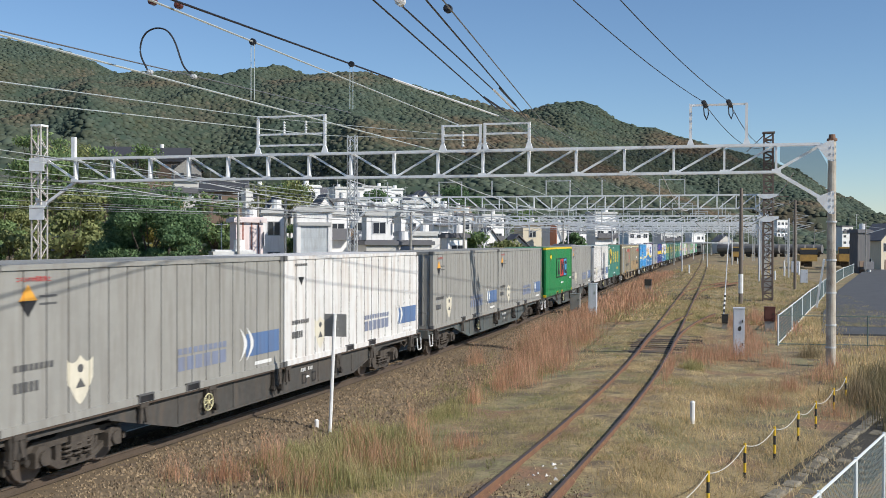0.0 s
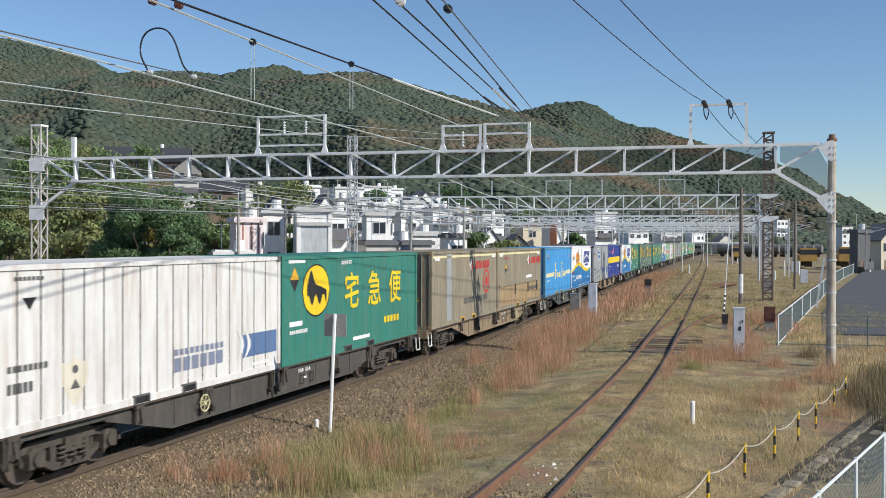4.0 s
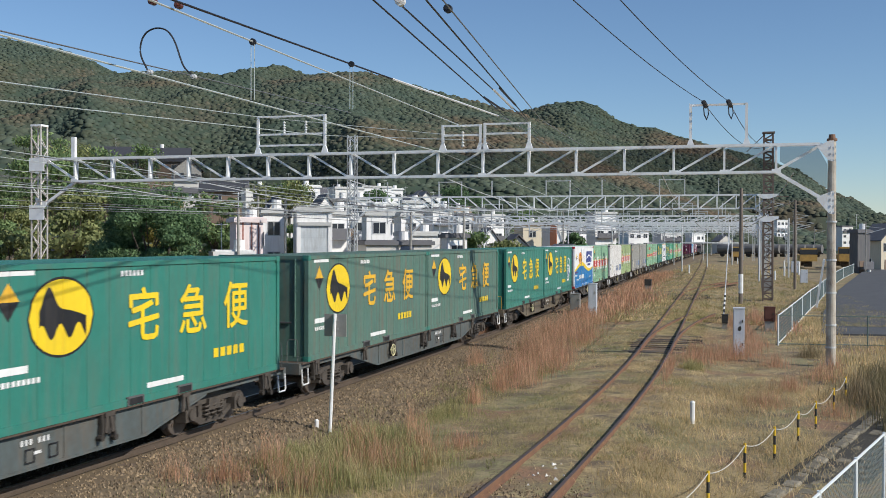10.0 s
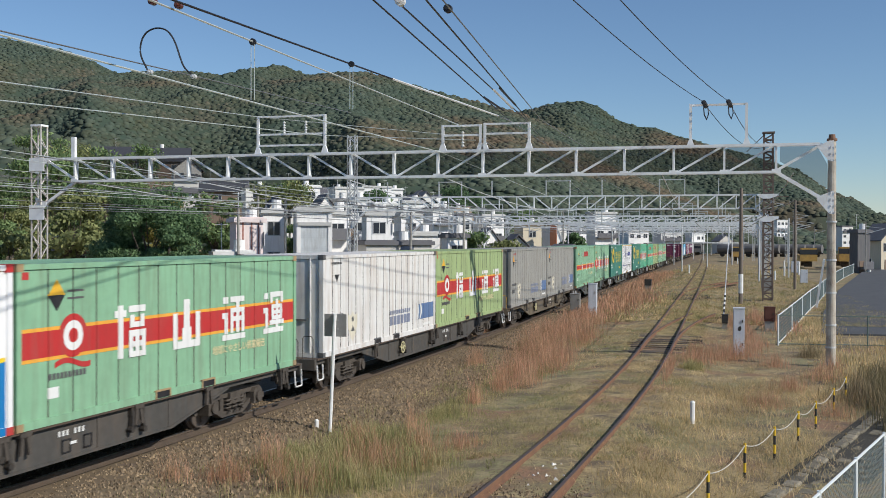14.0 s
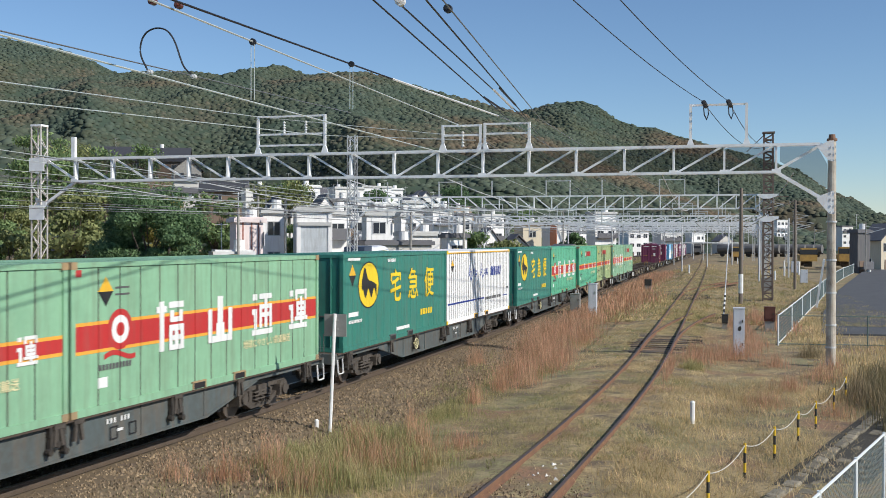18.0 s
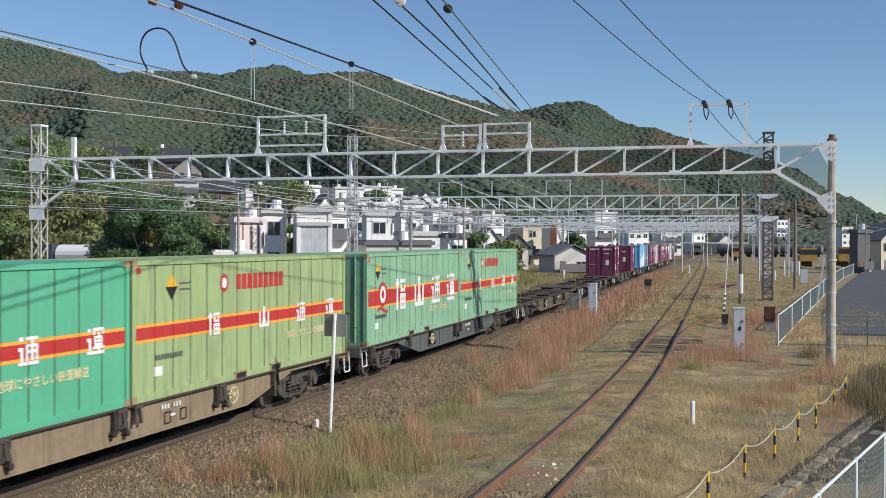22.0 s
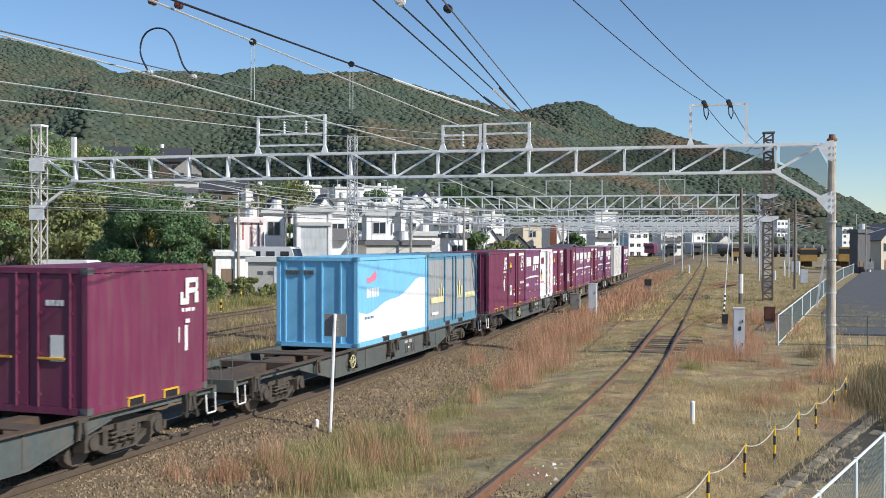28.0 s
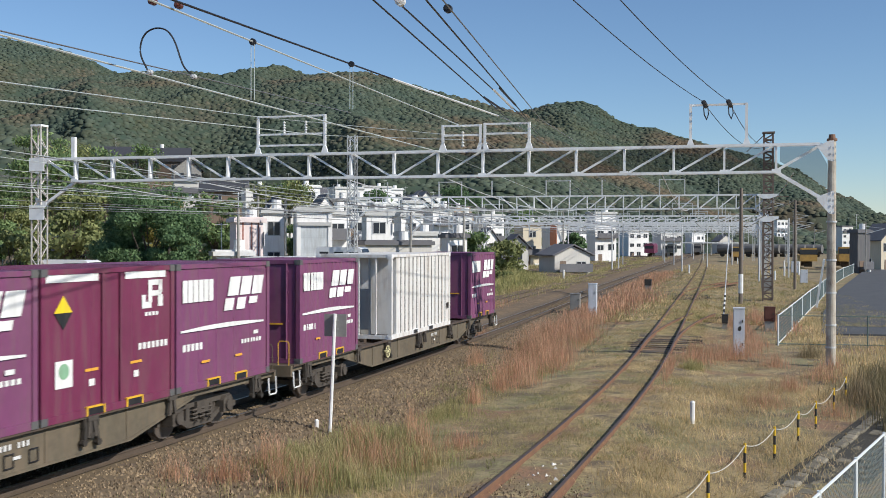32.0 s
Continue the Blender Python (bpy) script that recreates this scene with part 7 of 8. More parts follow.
def rail_wine(style):
    """twelve-foot railway containers: ribbed, side-door or slanted-logo finish"""
    if style == "ribbed":
        c, s = container("faded wine-red ribbed railway container", L12, H12, "wine", n=12, wide=0.1, proud=0.025, group="twelve-foot containers")
        lift = 0.03
        s.small("white_print", 2.95, 0.82, 0.1, 0.5, 1)
        s.small("white_print", 2.7, 1.0, 0.08, 0.3, 1)
        s.rect("plate", "white_print", 2.95, 3.1, 1.36, 1.44, lift=lift)
        ly = 2.75
    elif style in ("side_door", "plain_door"):
        c, s = container("wine-red railway container with double side doors", L12, H12, "wine", n=3, wide=0.05, proud=0.012, group="twelve-foot containers")
        lift = 0.014
        for y in (1.55, 2.05):
            bm = bmesh.new()
            rod(bm, (1.225, y, 0.15), (1.225, y, H12 - 0.1), 0.03, 6)
            part("door_post", bm, C["wine"], c)
        if style == "side_door":
            s.rect("white_band", "white_print", 0.12, 1.45, 2.28, 2.41, lift=lift)
            s.rect("white_band", "white_print", 2.2, 3.45, 2.28, 2.41, lift=lift)
            s.tri("load_mark", "yellow", 0.55, 1.78, 0.28, True, lift=lift)
            s.tri("load_mark", "black", 0.55, 1.78, 0.28, False, lift=lift)
        s.rect("sticker", "white_print", 0.35, 0.78, 0.55, 1.0, lift=lift)
        s.oval("sticker_mark", "mint", 0.56, 0.82, 0.13, 0.13, lift=lift + 0.004)
        s.small("white_print", 2.6, 0.98, 0.95, 0.12, 7)
        for y in (1.1, 2.35):
            s.rect("latch", "orange", y, y + 0.35, 0.75, 0.8, lift=lift)
            s.rect("plate", "white_print", y + 0.1, y + 0.25, 0.5, 0.62, lift=lift)
        ly = 2.7
    else:
        c, s = container("plum railway container with a slanted white logo block", L12, H12, "plum", n=5 if style == "slant" else 14, wide=0.05 if style == "slant" else 0.09, proud=0.014 if style == "slant" else 0.024, group="twelve-foot containers")
        lift = 0.03
        bm = bmesh.new()
        for k in range(3):
            y = 1.75 + 0.5 * k
            s.strip(bm, y, y + 0.36, 1.5 + 0.1 * (k == 2), 1.75, lift=lift)
            s.strip(bm, y + 0.06, y + 0.5, 1.8, 2.2, lift=lift)
        for v in bm.verts:
            v.co.y += (v.co.z - 1.5) * 0.3
        bm2 = bmesh.new()
        for k in range(6):
            s.strip(bm2, 0.22 + 0.19 * k, 0.39 + 0.19 * k, 1.74, 2.18, lift=lift)
        s.put("white_plate", bm2, "white_print")
        s.put("slanted_logo", bm, "white_print", "big slanted white logo blocks")
        bm = bmesh.new()
        s.strip(bm, 0.15, 3.45, lambda q: 1.16, lambda q: 1.2 + 0.055 * math.sin((q - 0.15) / 3.3 * math.pi), 10, lift)
        s.put("white_swoosh", bm, "white_print")
        s.small("white_print", 0.25, 0.78, 0.75, 0.14, 5)
        s.small("white_print", 2.5, 0.75, 0.9, 0.09, 7)
        s.rect("plate", "white_print", 3.0, 3.2, 0.92, 1.0, lift=lift)
        for y in (0.9, 2.2):
            s.rect("latch", "orange", y, y + 0.3, 0.5, 0.55, lift=lift)
        return c
    bm = bmesh.new()
    for a in ((0.0, 0.12, 0.0, 0.15), (0.0, 0.3, -0.1, 0.02), (0.2, 0.32, 0.0, 0.42), (0.32, 0.62, 0.32, 0.42), (0.52, 0.64, 0.18, 0.42), (0.32, 0.62, 0.12, 0.22), (0.5, 0.66, -0.08, 0.14)):
        s.strip(bm, ly + a[0], ly + a[1], 1.82 + a[2], 1.82 + a[3], lift=lift)
    s.put("white_logo", bm, "white_print", "white block logo")
    s.small("white_print", ly + 0.1, 1.58, 0.45, 0.07, 4)
    # plate and bars on the front door
    bm = bmesh.new()
    box(bm, 0.45, 0.72, 0.016, 0.027, 0.9, 1.35)
    part("door_sticker", bm, C["white_print"], c)
    bm = bmesh.new()
    for k in range(4):
        box(bm, 0.35 + 0.1 * k, 0.43 + 0.1 * k, 0.018, 0.027, 1.85, 1.95)
    part("door_bars", bm, C["white_print"], c)
    bm = bmesh.new()
    for x in (-0.95, 0.12):
        box(bm, x, x + 0.85, 0.016, 0.027, 2.22, 2.32)
    part("door_band", bm, C["white_print"], c) if style == "side_door" else bm.free()
    return c


def white_doors():
    c, s = container("white railway container with side doors and a pink flowered band", L12, H12, "white", n=3, wide=0.05, proud=0.012, group="twelve-foot containers", pockets="white")
    for y in (1.55, 1.85, 2.2):
        bm = bmesh.new()
        rod(bm, (1.225, y, 0.12), (1.225, y, H12 - 0.08), 0.026, 6)
        part("door_post", bm, C["white"] if y != 1.85 else C["dark_grey"], c)
    s.rect("pink_band", "pink", 2.75, 3.12, 0.2, 2.35, "pink flowered band", lift=0.014)
    for k in range(6):
        s.oval("flower", "white_print", 2.85 + 0.18 * (k % 2), 0.45 + 0.34 * k, 0.09, 0.1, lift=0.02)
    s.tri("load_mark", "black", 0.5, 1.25, 0.3, True, lift=0.014)
    s.tri("load_mark", "gold", 0.5, 1.25, 0.3, False, lift=0.014)
    s.blocks("red_wordmark", "wine", 0.35, 1.78, 0.85, 0.32, 3, 0.3, 0.2, lift=0.014)
    s.small("pink", 0.2, 0.8, 1.0, 0.1, 8)
    for y in (1.2, 2.4):
        s.rect("latch", "gold", y, y + 0.35, 0.72, 0.76, lift=0.014)
    return c


L20 = 6.06


def sky_twenty():
    c, s = container("pale blue twenty-foot container with a white wave", L20, 2.5, "pale_blue", n=8, wide=0.05, proud=0.016, end="panel", group="twenty-foot containers", frame_c="pale_blue", castings="steel_blue", pockets="dark_grey")
    bm = bmesh.new()
    s.strip(bm, 0.12, L20 - 0.12, 0.14, lambda y: 1.02 - 0.12 * math.sin(y * 1.9) + 0.75 / (1 + math.exp(-(y - 3.7) * 2.1)) - 0.14 * max(0, y - 5), 30)
    s.put("white_wave", bm, "white", "white wave field")
    bm = bmesh.new()
    s.strip(bm, 0.75, 1.5, lambda q: 1.75 + 0.2 * abs(q - 0.95), lambda q: 1.92 + 0.4 * max(0, q - 1.0), 6, 0.006)
    s.put("wing_mark", bm, "pink")
    s.blocks("white_wordmark", "white_print", 0.75, 1.35, 1.0, 0.26, 5, 0.25)
    s.small("blue", 0.6, 0.75, 0.7, 0.07, 6)
    bm = bmesh.new()
    for k in range(8):
        if k != 4:
            box(bm, -0.95 + 0.11 * k, -0.87 + 0.11 * k, 0.014, 0.062, 2.02, 2.13)
    part("end_bars", bm, C["dark_grey"], c)
    return c


def liner_twenty():
    c, s = container("weathered steel-blue twenty-foot container with cream lettering blocks", L20, 2.5, "steel_blue", n=9, wide=0.08, proud=0.025, group="twenty-foot containers", pockets="dark_grey")
    s.rect("pale_field", "silver", 0.2, L20 - 0.2, 0.3, 2.3, "chalky grey-blue side panel", lift=0.003)
    for y in (1.9, 2.9, 3.25, 4.3):
        bm = bmesh.new()
        rod(bm, (1.23, y, 0.15), (1.23, y, 2.4), 0.03, 6)
        part("door_post", bm, C["steel_blue"], c)
    s.rect("cream_stripe", "cream", 0.4, 1.8, 0.85, 1.05, lift=0.03)
    s.glyph("cream", 1.2, 0.9, 0.6, 4, 0.03, "letter_block")
    s.glyph("cream", 3.4, 0.9, 0.6, 4, 0.03, "letter_block")
    s.rect("cream_stripe", "cream", 4.4, 5.8, 0.85, 1.05, lift=0.03)
    s.rect("plate", "white_print", 0.5, 1.2, 0.45, 0.55, lift=0.03)
    return c


def bulk_white():
    c, s = container("white corrugated bulk container with an open framed end", L20, 2.55, "off_white", n=15, wide=0.1, proud=-0.05, end="panel", group="twenty-foot containers", front=0.45, pockets="white", castings="white", seam="shaded_joint")
    bm = bmesh.new()
    for x in (-0.45, 0.45):
        beam(bm, (x, 0.2, 0.1), (x, 0.2, 2.45), 0.06, 0.08)
    box(bm, -0.42, 0.42, 0.3, 0.42, 0.25, 1.5)
    part("end_hatch", bm, C["silver"], c)
    s.small("dark_grey", 0.1, 0.7, 0.08, 1.5, 1)
    s.rect("plate", "black", 5.65, 5.85, 0.6, 0.8, lift=0.037)
    return c


MASTER = {
    "grey": courier_grey("grey_beige"), "pale": courier_grey("off_white"), "logo": square_letters(), "teal": parcel_green(), "teal_dusty": parcel_green("teal_dusty"),
    "teal_bow": parcel_green("teal", True), "mint": carrier_mint(), "mint_b": carrier_mint("mint_bright"), "mint_y": carrier_mint("mint_yellow"), "move": carrier_mint("mint", True),
    "move_b": carrier_mint("mint_bright", True), "move_y": carrier_mint("mint_yellow", True), "khaki": packing_khaki(False), "khaki2": packing_khaki(True), "liner": liner_blue(), "wave": wave_reefer(),
    "silver": courier_new(), "navy": stripe_navy(), "script": ribbed_white(), "r": rail_wine("ribbed"), "d": rail_wine("side_door"), "p": rail_wine("plain_door"), "s": rail_wine("slant"), "sr": rail_wine("slant_ribbed"),
    "w": white_doors(), "sky20": sky_twenty(), "liner20": liner_twenty(), "bulk20": bulk_white(),
}
WAGON = {
    "grey": wagon("blue-grey steel container wagon with a deep side sill", "grey"),
    "olive": wagon("dusty olive steel container wagon with a deep side sill", "olive", -3.4),
    "dark": wagon("dark grey steel container wagon with a deep side sill", "dark", -3.4),
    "brown": wagon("rust-dusted brown steel container wagon with a deep side sill", "brown", 3.6),
}
# wagon by wagon: finish, and loads by their front end
A31, B31 = -9.45, 0.04
S12 = [-9.45 + 3.79 * k for k in range(5)]
TRAIN = [
    ("dark", ((A31, "grey"), (B31, "pale"))), ("grey", ((A31, "grey"), (B31, "grey"))), ("grey", ((A31, "logo"), (B31, "grey"))), ("dark", ((A31, "pale"), (B31, "teal"))),
    ("brown", ((A31, "khaki"), (B31, "khaki2"))), ("grey", ((A31, "liner"), (B31, "wave"))), ("brown", ((A31, "silver"), (B31, "navy"))), ("grey", ((A31, "wave"), (B31, "teal"))),
    ("grey", ((A31, "teal_dusty"), (B31, "teal_dusty"))), ("olive", ((A31, "teal"), (B31, "teal_bow"))), ("dark", ((A31, "wave"), (B31, "mint"))), ("dark", ((A31, "pale"), (B31, "mint_y"))),
    ("olive", ((A31, "grey"), (B31, "grey"))), ("grey", ((A31, "move"), (B31, "mint"))), ("grey", ((A31, "teal"), (B31, "script"))), ("grey", ((A31, "teal"), (B31, "mint_b"))),
    ("brown", ((A31, "move_b"), (B31, "move_y"))), ("grey", ((A31, "mint"), (B31, "move"))), ("olive", ()), ("olive", ()),
    ("grey", ((S12[0], "d"), (S12[4], "r"))), ("grey", ((-3.03, "sky20"), (3.1, "liner20"))), ("grey", ((S12[0], "r"), (S12[1], "d"), (S12[2], "s"), (S12[3], "w"), (S12[4], "d"))),
    ("olive", ((S12[0], "p"), (S12[1], "s"), (S12[2], "s"), (S12[3], "d"), (S12[4], "s"))), ("olive", ((S12[0], "sr"), (-3.03, "bulk20"), (S12[4], "sr"))),
]


def run(t):
    """how far the train has come at t seconds"""
    return 78.440 + 14.98267 * (t - 16) - 0.0125211 * (t - 16) ** 2


def at_run(s, z=0.0, ahead=0.0):
    X, Y, h = line_at(s)
    return pose(X, Y, fall(Y) + z, 0, 0, -math.degrees(h)) @ pose(0, ahead, 0)


movers, used = [], set()


def placed(key, store):
    tag = store[key].name
    if tag not in used:
        used.add(tag)
        return store[key]
    return copy_thing(store[key], Matrix())


for i, (finish, loads) in enumerate(TRAIN):
    n = i - 7
    movers.append((placed(finish, WAGON), n, 0.0, 0.0))
    for front, kind in loads:
        movers.append((placed(kind, MASTER), n, 0.99, front))
for o, n, z, ahead in movers:
    o.matrix_world = at_run(20.4 * n - run(0), z, ahead)


# ---- houses of the town ----
WALL = {k: mat(f"{k}_wall", c, 0.85, vary=0.14, scale=0.6, dirt=(0.36, 0.32, 0.27), dirt_amount=0.2, streak=True, bump=0.2, bscale=12) for k, c in {
    "white": (0.84, 0.83, 0.81), "pale": (0.74, 0.73, 0.70), "cream": (0.60, 0.53, 0.40), "pink": (0.76, 0.64, 0.61), "bluegrey": (0.62, 0.65, 0.67), "grey": (0.56, 0.54, 0.50),
    "brown": (0.20, 0.14, 0.10), "blue": (0.40, 0.46, 0.52), "dark": (0.12, 0.12, 0.125), "concrete": (0.38, 0.36, 0.33)}.items()}
ROOF = {k: mat(f"{k}_roof", c, 0.7, vary=0.4, scale=1.2, bump=0.4, bscale=9) for k, c in {
    "slate": (0.13, 0.13, 0.14), "dark": (0.05, 0.052, 0.06), "white": (0.70, 0.70, 0.68), "pale": (0.52, 0.52, 0.50), "tan": (0.36, 0.28, 0.20), "pink": (0.70, 0.60, 0.58), "blue": (0.2, 0.28, 0.38), "concrete": (0.36, 0.35, 0.33)}.items()}
m_glass = mat("dark_window_glass", (0.03, 0.035, 0.045), 0.12)
m_frame = mat("aluminium_window_frame", (0.5, 0.5, 0.5), 0.5, 0.3)
m_shutter = mat("blue_grey_shutter", (0.58, 0.62, 0.64), 0.6, vary=0.3, scale=0.8, dirt_amount=0.3, streak=True)
m_stain = mat("rust_red_stain", (0.36, 0.17, 0.14), 0.9, vary=0.5)


def window(parent, x, y, z, w, h, on="front"):
    bm = bmesh.new()
    t = 0.07
    if on == "front":
        box(bm, x - w / 2, x + w / 2, y - 0.05, y + 0.02, z, z + t)
        box(bm, x - w / 2, x + w / 2, y - 0.05, y + 0.02, z + h - t, z + h)
        for q in (x - w / 2, x - t / 2, x + w / 2 - t):
            box(bm, q, q + t, y - 0.05, y + 0.02, z + t, z + h - t)
    else:
        box(bm, y - 0.02, y + 0.05, x - w / 2, x + w / 2, z, z + t)
        box(bm, y - 0.02, y + 0.05, x - w / 2, x + w / 2, z + h - t, z + h)
        for q in (x - w / 2, x - t / 2, x + w / 2 - t):
            box(bm, y - 0.02, y + 0.05, q, q + t, z + t, z + h - t)
    fr = part("window", bm, m_frame, parent)
    bm = bmesh.new()
    if on == "front":
        box(bm, x - w / 2 + t, x + w / 2 - t, y - 0.02, y + 0.0, z + t, z + h - t)
    else:
        box(bm, y - 0.0, y + 0.02, x - w / 2 + t, x + w / 2 - t, z + t, z + h - t)
    part("pane", bm, m_glass, fr)


def house(x, y, base, w, top, style, wall, roof, k):
    rnd = random.Random(k)
    d = min(max(6.0, w * 0.8), 12) if style != "hut" else 2.6
    z0 = base + fall(y) - 0.4
    words = {"white": "white rendered", "pale": "pale grey", "cream": "cream-coloured", "pink": "pink stained", "bluegrey": "blue-grey panelled", "grey": "grey rendered", "brown": "brown timber", "blue": "dull blue", "dark": "dark sheet-metal", "concrete": "bare concrete"}
    if style == "hut":
        label, cat = f"{words[wall]} flat-roofed trackside hut", "hut"
    else:
        label, cat = f"{words[wall]} {'gabled house with a dark tiled roof' if style in ('gable', 'barn') else 'flat-roofed building with rows of windows'}", "house"
    turn = 0
    if style == "hut":
        turn = 9
    elif style in ("shutter", "barn"):
        turn = 26
    else:
        turn = rnd.uniform(34, 46)
        w, d = w * 0.74, w * 0.5
    h = holder("house" if style != "hut" else "trackside_hut", label, cat, "houses of the town" if style != "hut" else "trackside huts", "", pose(x, y + d / 2, z0, 0, 0, turn))
    H = top - z0
    eave = H * 0.72 if style in ("gable", "barn") else H - 0.35
    f = -d / 2
    bm = bmesh.new()
    box(bm, -w / 2, w / 2, -d / 2, d / 2, -3.0 if base > 1 else 0, eave)
    if style == "gable":
        prism(bm, [(-w / 2, eave), (w / 2, eave), (0, H - 0.15)], -d / 2, d / 2, "y")
    if style == "barn":
        prism(bm, [(-d / 2, eave), (d / 2, eave), (0, H - 0.15)], -w / 2, w / 2, "x")
    part("wall", bm, WALL[wall], h)
    bm = bmesh.new()
    if style == "barn":
        for sgn in (-1, 1):
            a, b = (sgn * (d / 2 + 0.5), eave - (H - eave) / d), (0, H)
            prism(bm, [a, b, (b[0], b[1] + 0.16), (a[0], a[1] + 0.16)], -w / 2 - 0.5, w / 2 + 0.5, "x")
    elif style == "gable":
        o = 0.5
        for sgn in (-1, 1):
            a, b = (sgn * (w / 2 + o), eave - o * (H - eave) / (w / 2)), (0, H)
            prism(bm, [a, b, (b[0], b[1] + 0.16), (a[0], a[1] + 0.16)], -d / 2 - 0.4, d / 2 + 0.4, "y")
    else:
        o = 0.25 if style != "hut" else 0.15
        box(bm, -w / 2 - o, w / 2 + o, -d / 2 - o, d / 2 + o, eave, H)
        if style != "hut":
            box(bm, -w / 2 - o + 0.2, w / 2 + o - 0.2, -d / 2 - o + 0.2, d / 2 + o - 0.2, H, H + 0.12)
    part("roof", bm, ROOF[roof], h)
    if style == "hut":
        bm = bmesh.new()
        box(bm, w / 2 - 0.9, w / 2 - 0.05, f - 0.03, f, 0.1, eave - 0.35)
        part("door", bm, WALL["white"], h)
        for q in (-w / 4, 0.05):
            bm = bmesh.new()
            box(bm, q, q + 0.4, f - 0.02, f, eave - 0.9, eave - 0.65)
            part("vent", bm, ROOF["slate"], h)
        return h
    if style == "shutter":
        n = 1 if w < 6 else 2
        for q in range(n):
            cx = -w / 2 + w * (q + 0.5) / n
            sh = min(eave * 0.86, 5.6)
            bm = bmesh.new()
            sw = w * 0.43 / n
            box(bm, cx - sw - 0.05, cx + sw + 0.05, f - 0.02, f - 0.004, 0.1, sh)
            curtain = part("roller_shutter", bm, m_shutter, h, "blue-grey ribbed roller shutter")
            zz = 0.2
            while zz < sh:
                bm = bmesh.new()
                box(bm, cx - sw, cx + sw, f - 0.05, f - 0.02, zz, zz + 0.17)
                part("slat", bm, m_shutter, curtain)
                zz += 0.19
            bm = bmesh.new()
            box(bm, cx - sw - 0.15, cx + sw + 0.15, f - 0.25, f, sh, sh + 0.3)
            part("shutter_box", bm, ROOF["pale"], h)
        bm = bmesh.new()
        for q in (-w / 2, w / 2 - 0.35):
            box(bm, q, q + 0.35, f - 0.12, f, 0, eave)
        part("pilaster", bm, WALL["white"], h)
        return h
    floors = max(1, int(eave / 2.7))
    cols = max(1, int(w / 2.1))
    for fl in range(floors):
        z = eave - 2.0 - fl * 2.7
        if z < 0.3:
            continue
        for c in range(cols):
            if rnd.random() < 0.82:
                window(h, -w / 2 + w * (c + 0.5) / cols, f, z, min(1.5, w / cols * 0.62), rnd.choice((1.1, 1.3, 1.3)))
        for c in range(2):
            if rnd.random() < 0.8:
                window(h, -d / 2 + d * (c + 0.5) / 2, w / 2, z, 1.3, 1.2, "side")
        if style == "balcony" or (y > 100 and rnd.random() < 0.3):
            bm = bmesh.new()
            prism(bm, [(f, z - 0.25), (f - 0.9, z - 0.25), (f - 0.9, z + 0.8), (f - 0.83, z + 0.8), (f - 0.83, z - 0.13), (f, z - 0.13)], -w / 2 + 0.2, w / 2 - 0.2, "x")
            part("balcony", bm, ROOF["slate"], h)
    if style != "gable" and y < 260:
        bm = bmesh.new()
        rod(bm, (w * 0.2, 0, H), (w * 0.2, 0, H + 0.9), 0.45, 10)
        part("water_tank", bm, WALL["white"], h)
        bm = bmesh.new()
        rod(bm, (-w * 0.3, 0, H), (-w * 0.3, 0, H + 2.2), 0.03, 5)
        beam(bm, (-w * 0.3 - 0.5, 0, H + 2.1), (-w * 0.3 + 0.5, 0, H + 2.1), 0.03, 0.03)
        part("aerial", bm, m_steel2, h)
    if wall == "pink":
        for q in (-w * 0.28, 0.1, w * 0.3):
            bm = bmesh.new()
            box(bm, q, q + 0.14, f - 0.012, f, eave * 0.3, eave)
            part("rust_stain", bm, m_stain, h)
    bm = bmesh.new()
    box(bm, w * 0.1, w * 0.1 + 0.7, f - 0.35, f - 0.02, 0.3, 0.9)
    part("air_conditioner", bm, WALL["white"], h)
    bm = bmesh.new()
    box(bm, -w * 0.35, -w * 0.35 + 0.9, f - 0.04, f, 0.05, 2.1)
    part("door", bm, WALL["brown"], h)
    return h


